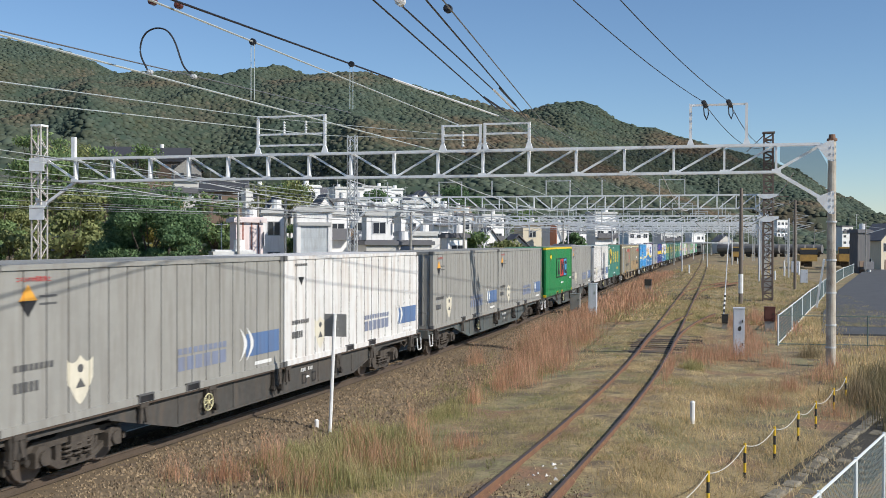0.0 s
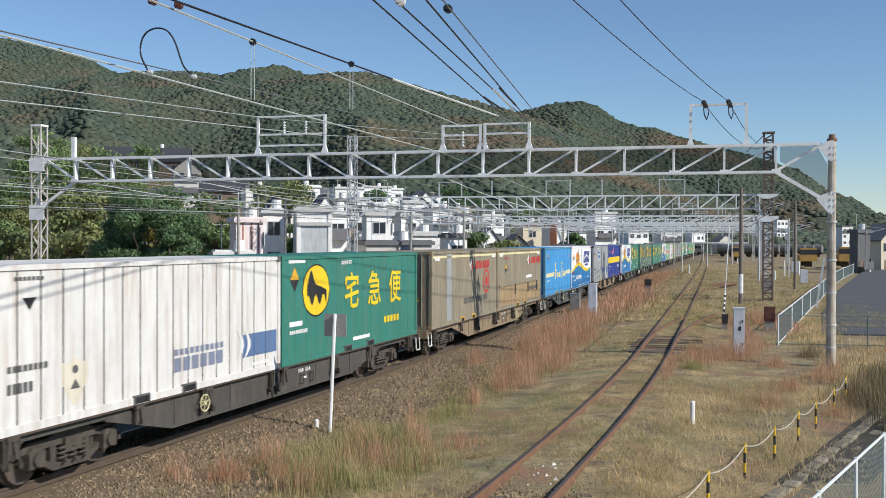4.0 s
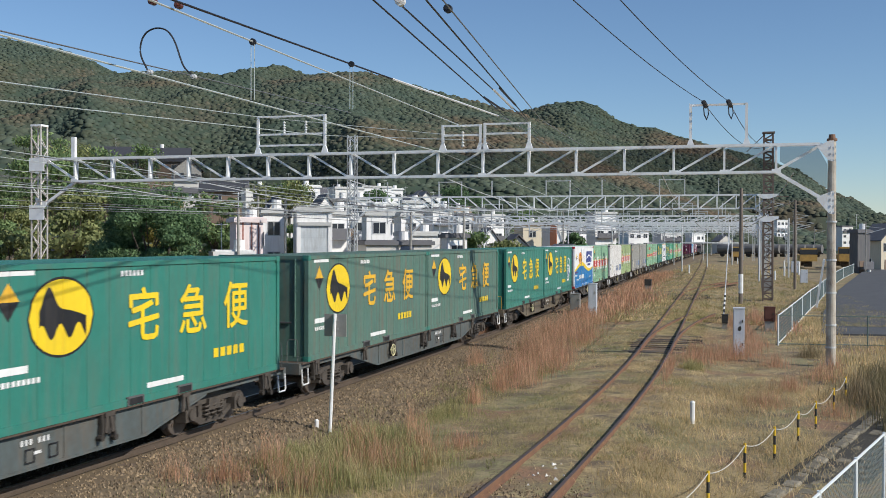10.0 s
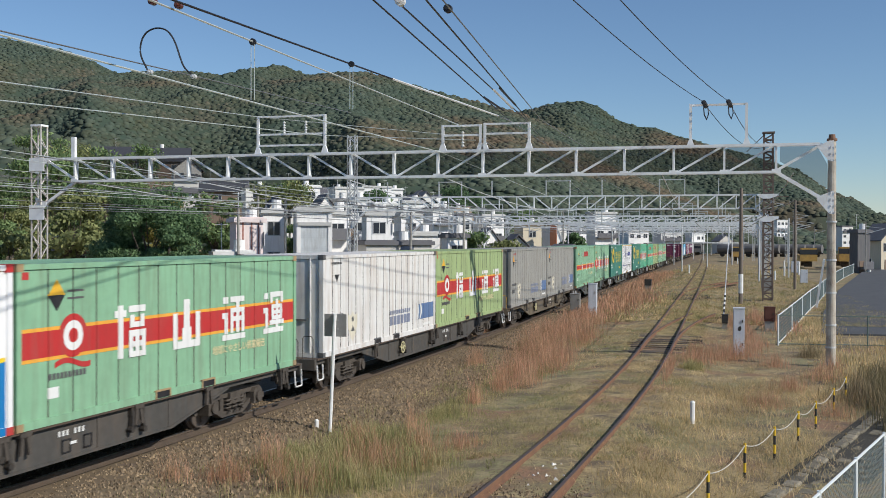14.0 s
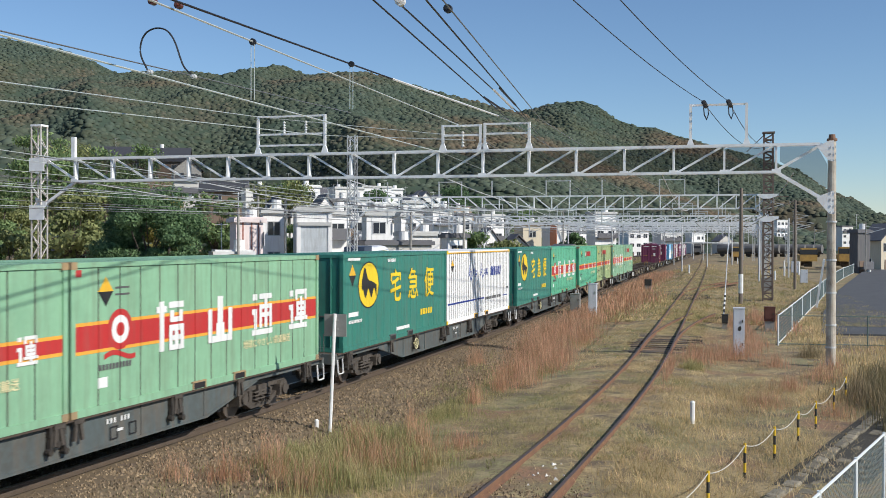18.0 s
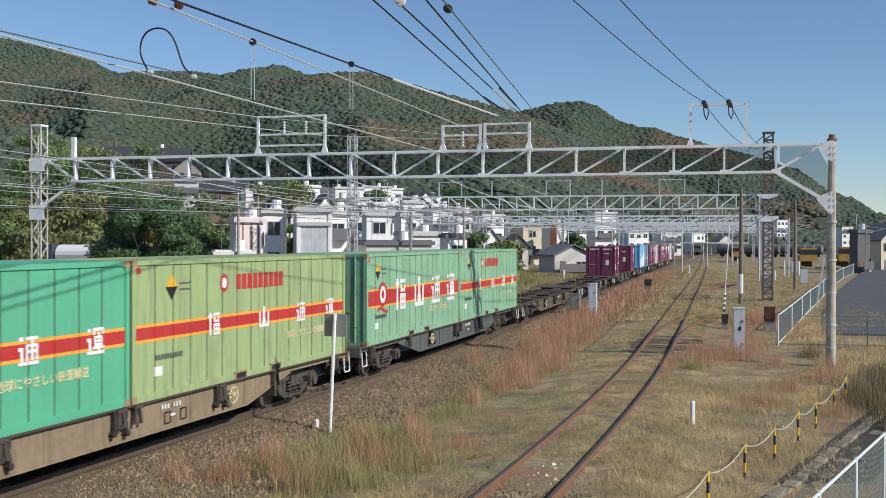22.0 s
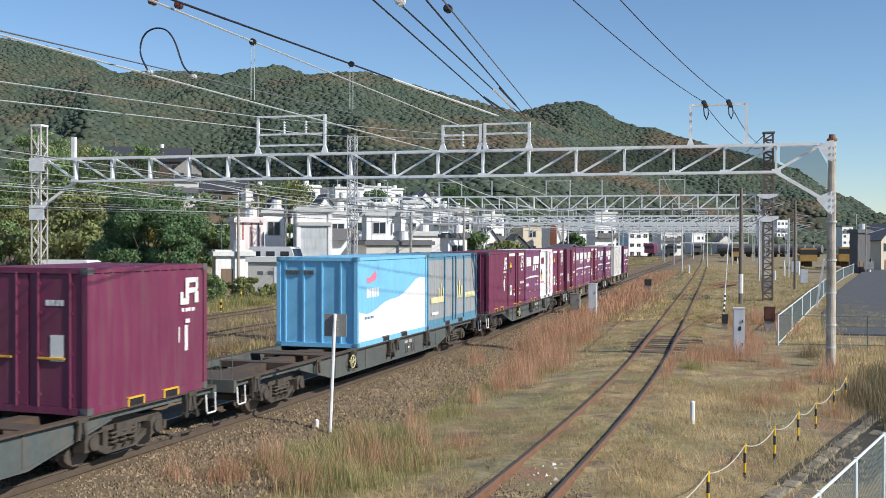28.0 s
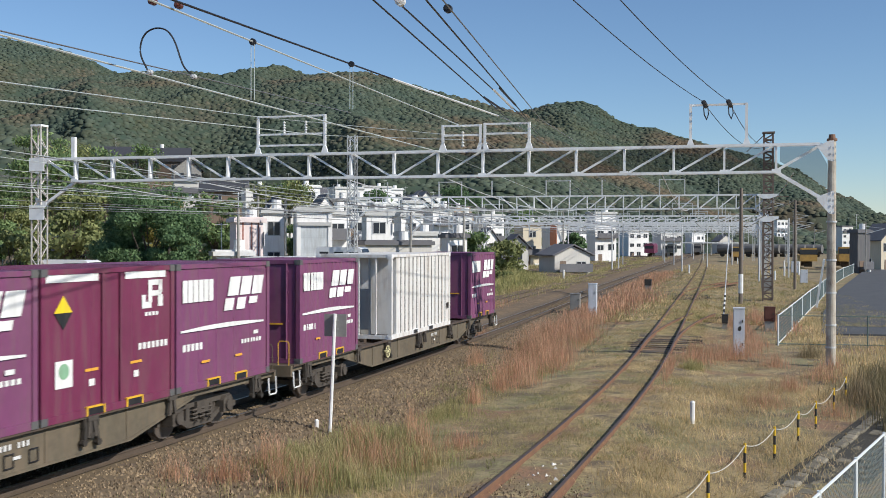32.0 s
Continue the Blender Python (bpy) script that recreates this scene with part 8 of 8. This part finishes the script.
HOUSES = (
    (-58.6, 84, 0.5, 4.4, 4.4, "gable", "brown", "slate"),
    (-37.5, 74, 0, 3.8, 3.0, "flat", "white", "white"),
    (-39.1, 80, 0, 3.2, 5.7, "flat", "pink", "pink"),
    (-39.4, 86, 0, 2.6, 6.6, "flat", "white", "pale"),
    (-36.1, 85, 0, 3.1, 6.7, "shutter", "white", "pale"),
    (-35.0, 90, 0, 3.0, 6.5, "balcony", "white", "pale"),
    (-51.5, 128, 2, 4.8, 9.7, "gable", "white", "slate"),
    (-71.0, 165, 6, 8.5, 13.1, "flat", "white", "white"),
    (-31.5, 68, -0.3, 2.8, 2.7, "hut", "grey", "white"),
    (-30.2, 70, -0.3, 1.6, 2.7, "hut", "grey", "white"),
    (-30.2, 73, -0.3, 0.9, 2.5, "hut", "blue", "blue"),
    (-30.0, 90, -0.3, 8.6, 3.8, "flat", "grey", "slate"),
    (-31.0, 103, -0.3, 5.2, 4.7, "flat", "pale", "pale"),
    (-25.9, 99, -0.3, 2.9, 4.5, "flat", "white", "slate"),
    (-37.1, 108, 0, 3.9, 6.9, "flat", "white", "pale"),
    (-38.5, 124, 0, 3.7, 7.1, "flat", "white", "pale"),
    (-48.4, 172, 1, 5.0, 8.6, "flat", "white", "pale"),
    (-43.6, 168, 1, 3.5, 7.7, "flat", "cream", "pale"),
    (-64.3, 190, 6, 6.8, 11.8, "gable", "white", "slate"),
    (-62.7, 205, 6, 8.5, 13.1, "gable", "pale", "slate"),
    (-80.0, 210, 8, 10.3, 14.1, "gable", "grey", "slate"),
    (-28.5, 142, -0.3, 4.4, 4.6, "gable", "grey", "slate"),
    (-32.2, 172, -0.3, 5.1, 6.7, "flat", "cream", "tan"),
    (-29.3, 182, -0.3, 4.8, 6.8, "flat", "pale", "tan"),
    (-20.1, 132, -0.3, 7.3, 3.3, "gable", "grey", "slate"),
    (-24.8, 214, -0.3, 6.8, 9.6, "flat", "white", "pale"),
    (-41.1, 180, 0, 4.3, 6.0, "gable", "white", "slate"),
    (-27.3, 320, -1, 10.1, 6.9, "flat", "white", "white"),
    (-17.8, 330, -1, 10.3, 6.3, "flat", "pale", "white"),
    (-33.3, 240, 0, 5.2, 5.9, "flat", "white", "slate"),
    (-133.0, 214, 14, 21.0, 25.4, "barn", "brown", "dark"),
    (-114.5, 205, 13, 8.0, 21.6, "gable", "grey", "dark"),
    (-98.6, 190, 9, 9.0, 15.6, "barn", "brown", "dark"),
    (-81.3, 170, 7, 5.5, 13.3, "flat", "pale", "slate"),
    (-83.5, 240, 10, 10.1, 16.8, "flat", "white", "pale"),
    (-72.7, 260, 8, 9.1, 15.5, "gable", "white", "slate"),
    (17.6, 152, -0.3, 3.0, 5.4, "flat", "dark", "slate"),
    (22.6, 166, -0.3, 6.4, 6.4, "gable", "cream", "slate"),
    (24.1, 520, -1, 9.7, 13.6, "flat", "white", "white"),
    (49.2, 480, -1, 7.8, 10.3, "flat", "pale", "slate"),
    (-11.9, 420, -1, 8.6, 6.5, "flat", "pale", "white"),
    (-1.5, 450, -1, 9.5, 6.2, "gable", "grey", "slate"),
    (-75.5, 200, 8, 8.3, 14.5, "flat", "pale", "pale"),
    (-54.9, 150, 4, 4.6, 10.3, "flat", "white", "pale"),
    (-47.1, 140, 2, 4.4, 9.1, "flat", "white", "white"),
    (-46.0, 150, 2, 4.3, 9.7, "balcony", "white", "pale"),
    (-38.8, 140, 0, 4.6, 8.4, "balcony", "white", "slate"),
    (-37.8, 150, 0, 3.1, 7.8, "flat", "pale", "slate"),
    (-55.6, 145, 3, 3.8, 9.9, "flat", "white", "slate"),
    (-57.9, 135, 4, 3.0, 10.1, "gable", "pale", "dark"),
    (-54.7, 120, 3, 3.8, 9.1, "gable", "grey", "dark"),
    (-82.0, 250, 12, 7.2, 16.7, "flat", "white", "white"),
    (-93.0, 235, 10, 9.0, 16.4, "barn", "grey", "slate"),
    (-66.0, 225, 8, 6.0, 14.6, "gable", "pale", "slate"),
    (-88.0, 200, 8, 7.0, 14.4, "barn", "white", "slate"),
    (-52.0, 195, 3, 6.5, 10.2, "barn", "cream", "tan"),
    (-46.5, 205, 1, 7.0, 9.0, "flat", "white", "pale"),
    (-71.3, 240, 11, 5.6, 15.6, "gable", "grey", "slate"),
)
for k, hs in enumerate(HOUSES):
    house(*hs, k)
bm = bmesh.new()
box(bm, -28.0, -27.0, 170.5, 171.5, 3.0, 6.6)
thing("chimney", bm, mat("red_brick", (0.33, 0.14, 0.08), 0.9, vary=0.5, scale=3), "square red brick chimney rising behind houses", "chimney")

# ---- trees and shrubs ----
LEAF = {k: leaf_mat(f"{k}_leaves", c, 0.4, 0.3) for k, c in {"deep": (0.125, 0.205, 0.095), "mid": (0.175, 0.25, 0.105), "olive": (0.22, 0.245, 0.10), "gold": (0.36, 0.31, 0.09), "light": (0.24, 0.26, 0.12)}.items()}
m_bark = mat("grey_bark", (0.11, 0.09, 0.07), 0.95, vary=0.5, scale=4, bump=0.6)


def tree(x, y, base, h, rx, ry, leaf, seed, n=2600, size=0.16, low=0.15, label="broad leafy tree with a dense dark green crown", name="tree"):
    rnd = np.random.RandomState(seed)
    z0 = base + fall(y)
    t = holder(name, label, "tree" if name == "tree" else "shrub", "trees" if name == "tree" else "shrubs", "", pose(x, y, z0))
    bm = bmesh.new()
    rod(bm, (0, 0, -0.5), (rnd.uniform(-0.2, 0.2), 0, h * 0.45), 0.035 * h, 8, 0.02 * h)
    part("trunk", bm, m_bark, t)
    bm = bmesh.new()
    blobs = []
    for k in range(34):
        a = rnd.uniform(0, 6.283)
        q = math.sqrt(rnd.rand())
        zz = h * (low + (1 - low) * rnd.uniform(0.1, 0.92))
        lim = math.sqrt(max(0.05, 1 - ((zz / h - 0.45) / 0.6) ** 2))
        c = Vector((rx * 0.8 * q * lim * math.cos(a), ry * 0.8 * q * lim * math.sin(a), zz))
        blobs.append((c, rnd.uniform(0.17, 0.3) * min(rx, h * 0.6)))
        rod(bm, (0, 0, h * rnd.uniform(0.15, 0.4)), c, 0.007 * h, 5, 0.003 * h)
    part("branching", bm, m_bark, t)
    vs, fs = [], []
    for k in range(n):
        c, r = blobs[rnd.randint(len(blobs))]
        d = Vector(rnd.normal(size=3)).normalized()
        p = c + Vector((d.x * r * 1.15, d.y * r * 1.15, d.z * r * 0.8)) * rnd.uniform(0.65, 1.08)
        u = Vector(rnd.normal(size=3)).normalized()
        u = (u + Vector((0, 0, -0.2))).normalized()
        w = u.cross(d + Vector((0.01, 0.02, 0.03))).normalized()
        s = size * rnd.uniform(0.6, 1.4)
        i = len(vs)
        vs += [tuple(p - u * s), tuple(p + w * s * 0.55), tuple(p + u * s), tuple(p - w * s * 0.55)]
        fs.append((i, i + 1, i + 2, i + 3))
    me = bpy.data.meshes.new("crown")
    me.from_pydata(vs, [], fs)
    me.materials.append(LEAF[leaf])
    o = new("crown", me)
    o.parent = t
    return t


tree(-42.4, 71, -0.3, 8.2, 4.6, 4.5, "deep", 1, 42000, 0.105, 0.02)
tree(-39.6, 69, -0.3, 5.4, 2.4, 3.0, "deep", 2, 15000, 0.1, 0.0)
tree(-46.0, 74, -0.3, 6.6, 2.4, 3.0, "deep", 3, 9000, 0.12, 0.05)
tree(-34.4, 44, -0.3, 6.6, 2.0, 2.4, "olive", 4, 13000, 0.085, 0.0, "tall ivy-hung shrub beside the line")
tree(-29.5, 38.8, -0.3, 4.9, 1.25, 1.4, "olive", 5, 13000, 0.075, 0.0, "dense ivy-hung shrub beside the line", "shrub")
tree(-32.6, 41.0, -0.3, 7.4, 1.7, 2.0, "mid", 6, 13000, 0.085, 0.0)
tree(-32.6, 47.5, -0.3, 2.3, 1.8, 1.4, "mid", 7, 10000, 0.1, 0.0, "dense green shrub beside the line", "shrub")
tree(-35.5, 50, -0.3, 1.9, 3.0, 1.6, "deep", 8, 9000, 0.13, 0.0, "dense green hedge beside the car park", "shrub")
tree(-30.2, 48.0, -0.3, 2.6, 0.9, 1.0, "gold", 9, 6500, 0.06, 0.0, "golden-yellow flowering weeds beside the track", "shrub")
tree(-31.4, 46.3, -0.3, 1.5, 1.2, 0.9, "deep", 10, 4000, 0.1, 0.0, "low olive shrub by the track", "shrub")
for k, (x, y, h, r, lf) in enumerate(((-32.2, 60, 2.2, 2.0, "mid"), (-34.5, 62, 2.6, 2.2, "deep"), (-31.0, 64, 1.8, 1.6, "olive"), (-29.6, 66, 1.3, 1.4, "olive"), (-26.5, 86, 1.7, 1.6, "mid"), (-25.0, 90, 1.5, 2.0, "olive"), (-23.0, 96, 1.4, 1.8, "light"), (-21.5, 102, 1.2, 1.8, "olive"), (-28.3, 82, 1.4, 1.0, "deep"))):
    tree(x, y, -0.3, h, r, r, lf, 20 + k, 4200, 0.085, 0.0, "low bushy shrub along the yard", "shrub")
for k, (x, y, b, h, r, lf) in enumerate(((-82, 112, 5.0, 13.5, 4.6, "mid"), (-76, 108, 3.5, 11.5, 4.0, "olive"), (-58, 84, 0.3, 8.5, 4.0, "olive"), (-64, 92, 1.0, 12, 4.5, "mid"), (-70, 100, 2.0, 13, 5, "mid"), (-52, 90, 0.5, 8.5, 3.0, "gold"), (-50, 96, 1, 8, 3.5, "mid"), (-78, 120, 4.5, 13, 6, "mid"), (-86, 125, 5.5, 12, 6, "olive"), (-60, 135, 4.5, 9, 5, "olive"), (-66, 150, 5, 9, 5, "mid"), (-28.5, 118, -0.3, 6.2, 3.2, "mid"), (-26.0, 122, -0.3, 5.2, 3.0, "olive"), (-24.0, 168, -0.5, 6.4, 2.4, "deep"), (-46, 108, 0.3, 6, 3.0, "mid"), (-55, 160, 5, 8, 4, "deep"), (-92, 150, 8, 12, 6, "mid"), (-48, 150, 2, 7, 4, "mid"), (-40, 215, 3, 8, 5, "mid"), (-58, 230, 8, 9, 6, "deep"))):
    tree(x, y, b - 0.5, h, r, r, lf, 50 + k, 4200, 0.22, 0.05)

# ---- vehicles ----
m_car = mat("white_car_paint", (0.78, 0.78, 0.78), 0.25)
m_bus = mat("pale_blue_car_paint", (0.36, 0.56, 0.64), 0.3)
m_rubber = mat("tyre_rubber", (0.02, 0.02, 0.02), 0.8)


def van(x, y, z, L, Hh, m, turn, label, name="minibus"):
    v = holder(name, label, "vehicle", "parked vehicles", "", pose(x, y, z, 0, 0, turn))
    bm = bmesh.new()
    prism(bm, [(-L / 2, 0.35), (L / 2, 0.35), (L / 2 + 0.05, 1.0), (L / 2 - 0.25, 1.25), (L / 2 - 0.65, Hh - 0.1), (L / 2 - 0.9, Hh), (-L / 2 + 0.2, Hh), (-L / 2, Hh - 0.15)], -0.9, 0.9, "y")
    part("body", bm, m, v)
    for q in (-0.905, 0.905):
        for a in np.linspace(-L / 2 + 0.3, L / 2 - 1.6, 3):
            bm = bmesh.new()
            box(bm, a, a + (L - 1.9) / 3 - 0.08, q - 0.01, q + 0.01, Hh * 0.52, Hh * 0.85)
            part("side_window", bm, m_glass, v)
    bm = bmesh.new()
    prism(bm, [(L / 2 - 0.22, 1.28), (L / 2 - 0.2, 1.3), (L / 2 - 0.58, Hh - 0.15), (L / 2 - 0.62, Hh - 0.15)], -0.78, 0.78, "y")
    part("windscreen", bm, m_glass, v)
    for a in (-L / 2 + 0.9, L / 2 - 0.9):
        for q in (-0.8, 0.8):
            bm = bmesh.new()
            rod(bm, (a, q - 0.1, 0.34), (a, q + 0.1, 0.34), 0.34, 14)
            part("wheel", bm, m_rubber, v)
    for q in (-0.6, 0.6):
        bm = bmesh.new()
        box(bm, L / 2 - 0.02, L / 2 + 0.07, q - 0.15, q + 0.15, 0.75, 0.95)
        part("headlight", bm, m_glass, v)
    return v


van(-43.6, 62.5, -0.25, 5.2, 2.75, m_car, 4, "white high-roofed camper van behind a hedge")
bus = van(-30.7, 77.8, 0.85, 3.8, 2.05, m_bus, 180, "pale blue minibus driving along the raised street")
delivery = van(-60.0, 78.9, 0.85, 4.4, 2.5, m_car, 0, "white delivery van driving along the raised street", "delivery_van")
tanker = holder("tank_truck", "white tank truck driving along the raised street", "vehicle", "vehicles on the street", "", pose(-34, 77.8, 0.85, 0, 0, 180))
bm = bmesh.new()
rod(bm, (-2.6, 0, 1.75), (0.9, 0, 1.75), 0.85, 16)
part("tank", bm, m_car, tanker)
bm = bmesh.new()
prism(bm, [(1.1, 0.5), (2.6, 0.5), (2.65, 1.4), (2.4, 2.5), (1.1, 2.6)], -0.95, 0.95, "y")
part("cab", bm, mat("dark_cab_paint", (0.06, 0.08, 0.12), 0.4, vary=0.3), tanker, "dark cab")
bm = bmesh.new()
box(bm, -2.7, 2.4, -0.4, 0.4, 0.5, 0.8)
part("chassis", bm, m_rubber, tanker)
for a in (-1.9, 1.8):
    for q in (-0.8, 0.8):
        bm = bmesh.new()
        rod(bm, (a, q - 0.12, 0.42), (a, q + 0.12, 0.42), 0.42, 14)
        part("wheel", bm, m_rubber, tanker)
bm = bmesh.new()
box(bm, -110, -27.6, 76.2, 79.7, -0.6, 0.85)
thing("street", bm, m_concrete, "raised street behind a concrete retaining wall", "street", kind="structure")
m_engine = mat("yellow_machine_paint", (0.50, 0.30, 0.08), 0.5, vary=0.5, scale=0.8, dirt_amount=0.4)
for x, y, w, h in ((12.6, 180, 2.6, 3.0), (18.3, 182, 2.0, 3.2), (2.2, 232, 2.4, 3.0)):
    v = holder("track_machine", "yellow track maintenance machine on a far siding", "rail vehicle", "track machines", "", pose(x, y, fall(y)))
    bm = bmesh.new()
    box(bm, -w / 2, w / 2, -5, 5, 0.9, h * 0.62)
    box(bm, -w / 2 + 0.1, w / 2 - 0.1, -5, -2.5, h * 0.62, h)
    part("body", bm, m_engine, v)
    bm = bmesh.new()
    box(bm, -w / 2 - 0.02, w / 2 + 0.02, -5.02, -4.9, h * 0.66, h - 0.25)
    part("cab_window", bm, m_glass, v)
    bm = bmesh.new()
    for yy in (-3.5, 3.5):
        rod(bm, (-0.6, yy, 0.45), (0.6, yy, 0.45), 0.45, 14)
    part("wheelset", bm, M_IRON, v)
# black lifted to grey, the haze of the far yard painted in
m_tank = mat("hazed_black_tank_paint", (0.16, 0.155, 0.15), 0.6, vary=0.5, scale=0.6)
for k in range(9):
    x, y = 2.5 + 2.3 * k, 300 + 1.0 * k
    v = holder("tank_wagon", "dark tank wagon standing in the far yard", "rail vehicle", "tank wagons", "", pose(x, y, fall(y), 0, 0, 70))
    bm = bmesh.new()
    rod(bm, (0, -5, 2.3), (0, 5, 2.3), 1.2, 14)
    part("tank", bm, m_tank, v)
    bm = bmesh.new()
    box(bm, -1.1, 1.1, -5.5, 5.5, 0.8, 1.1)
    part("frame", bm, M_IRON, v)
    bm = bmesh.new()
    for yy in (-3.8, 3.8):
        rod(bm, (-0.6, yy, 0.45), (0.6, yy, 0.45), 0.45, 12)
    part("wheelset", bm, M_IRON, v)
for x, y, m, lb in ((-9.0, 350, m_tank, "dark parked rail vehicle in the far yard"), (-16, 330, M_FRAME["grey"], "grey parked rail vehicle in the far yard"), (-20.5, 300, C["wine"], "wine-red parked rail vehicle in the far yard"), (-1.5, 370, m_tank, "dark parked rail vehicle in the far yard")):
    v = holder("parked_rail_vehicle", lb, "rail vehicle", "parked rail vehicles", "", pose(x, y, fall(y)))
    bm = bmesh.new()
    prism(bm, [(-1.3, 1.0), (1.3, 1.0), (1.3, 3.2), (0.9, 3.6), (-0.9, 3.6), (-1.3, 3.2)], -8, 8, "y")
    part("body", bm, m, v)
    bm = bmesh.new()
    box(bm, -1.1, 1.1, -8.03, -7.9, 2.2, 3.0)
    part("cab_window", bm, m_glass, v)
    bm = bmesh.new()
    for yy in (-5.5, 5.5):
        rod(bm, (-0.6, yy, 0.45), (0.6, yy, 0.45), 0.45, 12)
    part("wheelset", bm, M_IRON, v)
# platform canopies far down the line
for x, y, w in ((-14, 395, 22), (-30, 380, 20), (-2, 420, 20)):
    v = holder("platform_canopy", "long pale platform canopy on thin posts", "canopy", "platform canopies", "", pose(x, y, fall(y) - 0.3))
    bm = bmesh.new()
    box(bm, -w / 2, w / 2, -10, 10, 4.2, 4.6)
    part("roof", bm, ROOF["white"], v)
    for k in range(5):
        bm = bmesh.new()
        beam(bm, (-w / 2 + w * (k + 0.5) / 5, -8, 0), (-w / 2 + w * (k + 0.5) / 5, -8, 4.2), 0.25, 0.25)
        part("post", bm, m_steel2, v)
# striped stakes by the far track
for x, y in ((-28.4, 49), (-27.2, 53), (-29.9, 61), (-28.6, 66), (-26.9, 72.5)):
    t = holder("striped_stake", "short yellow and black striped stake by the track", "stake", "striped stakes", "", pose(x, y, -0.35))
    for k in range(6):
        bm = bmesh.new()
        rod(bm, (0, 0, 0.16 * k), (0, 0, 0.16 * k + 0.16), 0.06, 8)
        part("band", bm, m_yellow if k % 2 else m_postblack, t)


def motions():
    for ob, n, z, ahead in movers:
        walk(ob, [(float(k), at_run(20.4 * n - run(k), z, ahead)) for k in range(33)])
        # the wheels turn while the wagon is near
        for b in ob.children:
            if b.name.startswith("bogie"):
                for ws in b.children:
                    if ws.name.startswith("wheelset"):
                        y = ws.location.y
                        rows, turn, last = [(0.0, pose(0, y, 0.43))], 0.0, run(0)
                        for k in range(1, 801):
                            t = k * 0.04
                            s = 20.4 * n - run(t)
                            if -25 < s < 70:
                                turn += (run(t) - run(t - 0.04)) / 0.45
                                rows.append((t, pose(0, y, 0.43, math.degrees(turn))))
                        if rows[-1][0] < 32.0:
                            rows.append((32.0, pose(0, y, 0.43, math.degrees(turn))))
                        walk(ws, rows)

    # traffic on the raised street
    def drive(ob, stops):
        walk(ob, [(t, pose(x, y, 0.85, 0, 0, turn)) for t, x, y, turn in stops])
    drive(tanker, ((0.0, -28.5, 93.0, -90), (16.8, -28.5, 93.0, -90), (18.0, -29.4, 84.0, -98), (18.6, -31.0, 78.6, -135), (19.0, -33.3, 77.4, -175), (20.0, -38.4, 77.4, -180), (21.0, -45.8, 77.4, -180), (22.0, -53.8, 77.4, -180), (24.0, -69.0, 77.4, -180), (27.0, -90.0, 77.4, -180), (32.0, -104.0, 77.4, -180)))
    drive(bus, ((0.0, -31.6, 93.2, -90), (23.2, -31.6, 93.2, -90), (24.3, -30.8, 85.5, -86), (25.0, -30.4, 79.6, -95), (25.7, -33.4, 77.5, -150), (26.4, -38.6, 77.4, -178), (28.5, -52.4, 77.4, -180), (29.0, -55.4, 77.4, -180), (32.0, -73.0, 77.4, -180)))
    drive(delivery, ((0.0, -106.0, 79.0, 0), (22.0, -106.0, 79.0, 0), (24.4, -82.0, 79.0, 0), (28.0, -35.4, 79.0, 0), (28.5, -32.4, 79.0, 0), (29.3, -29.6, 79.0, 0), (32.0, -29.5, 79.0, 0)))


motions()
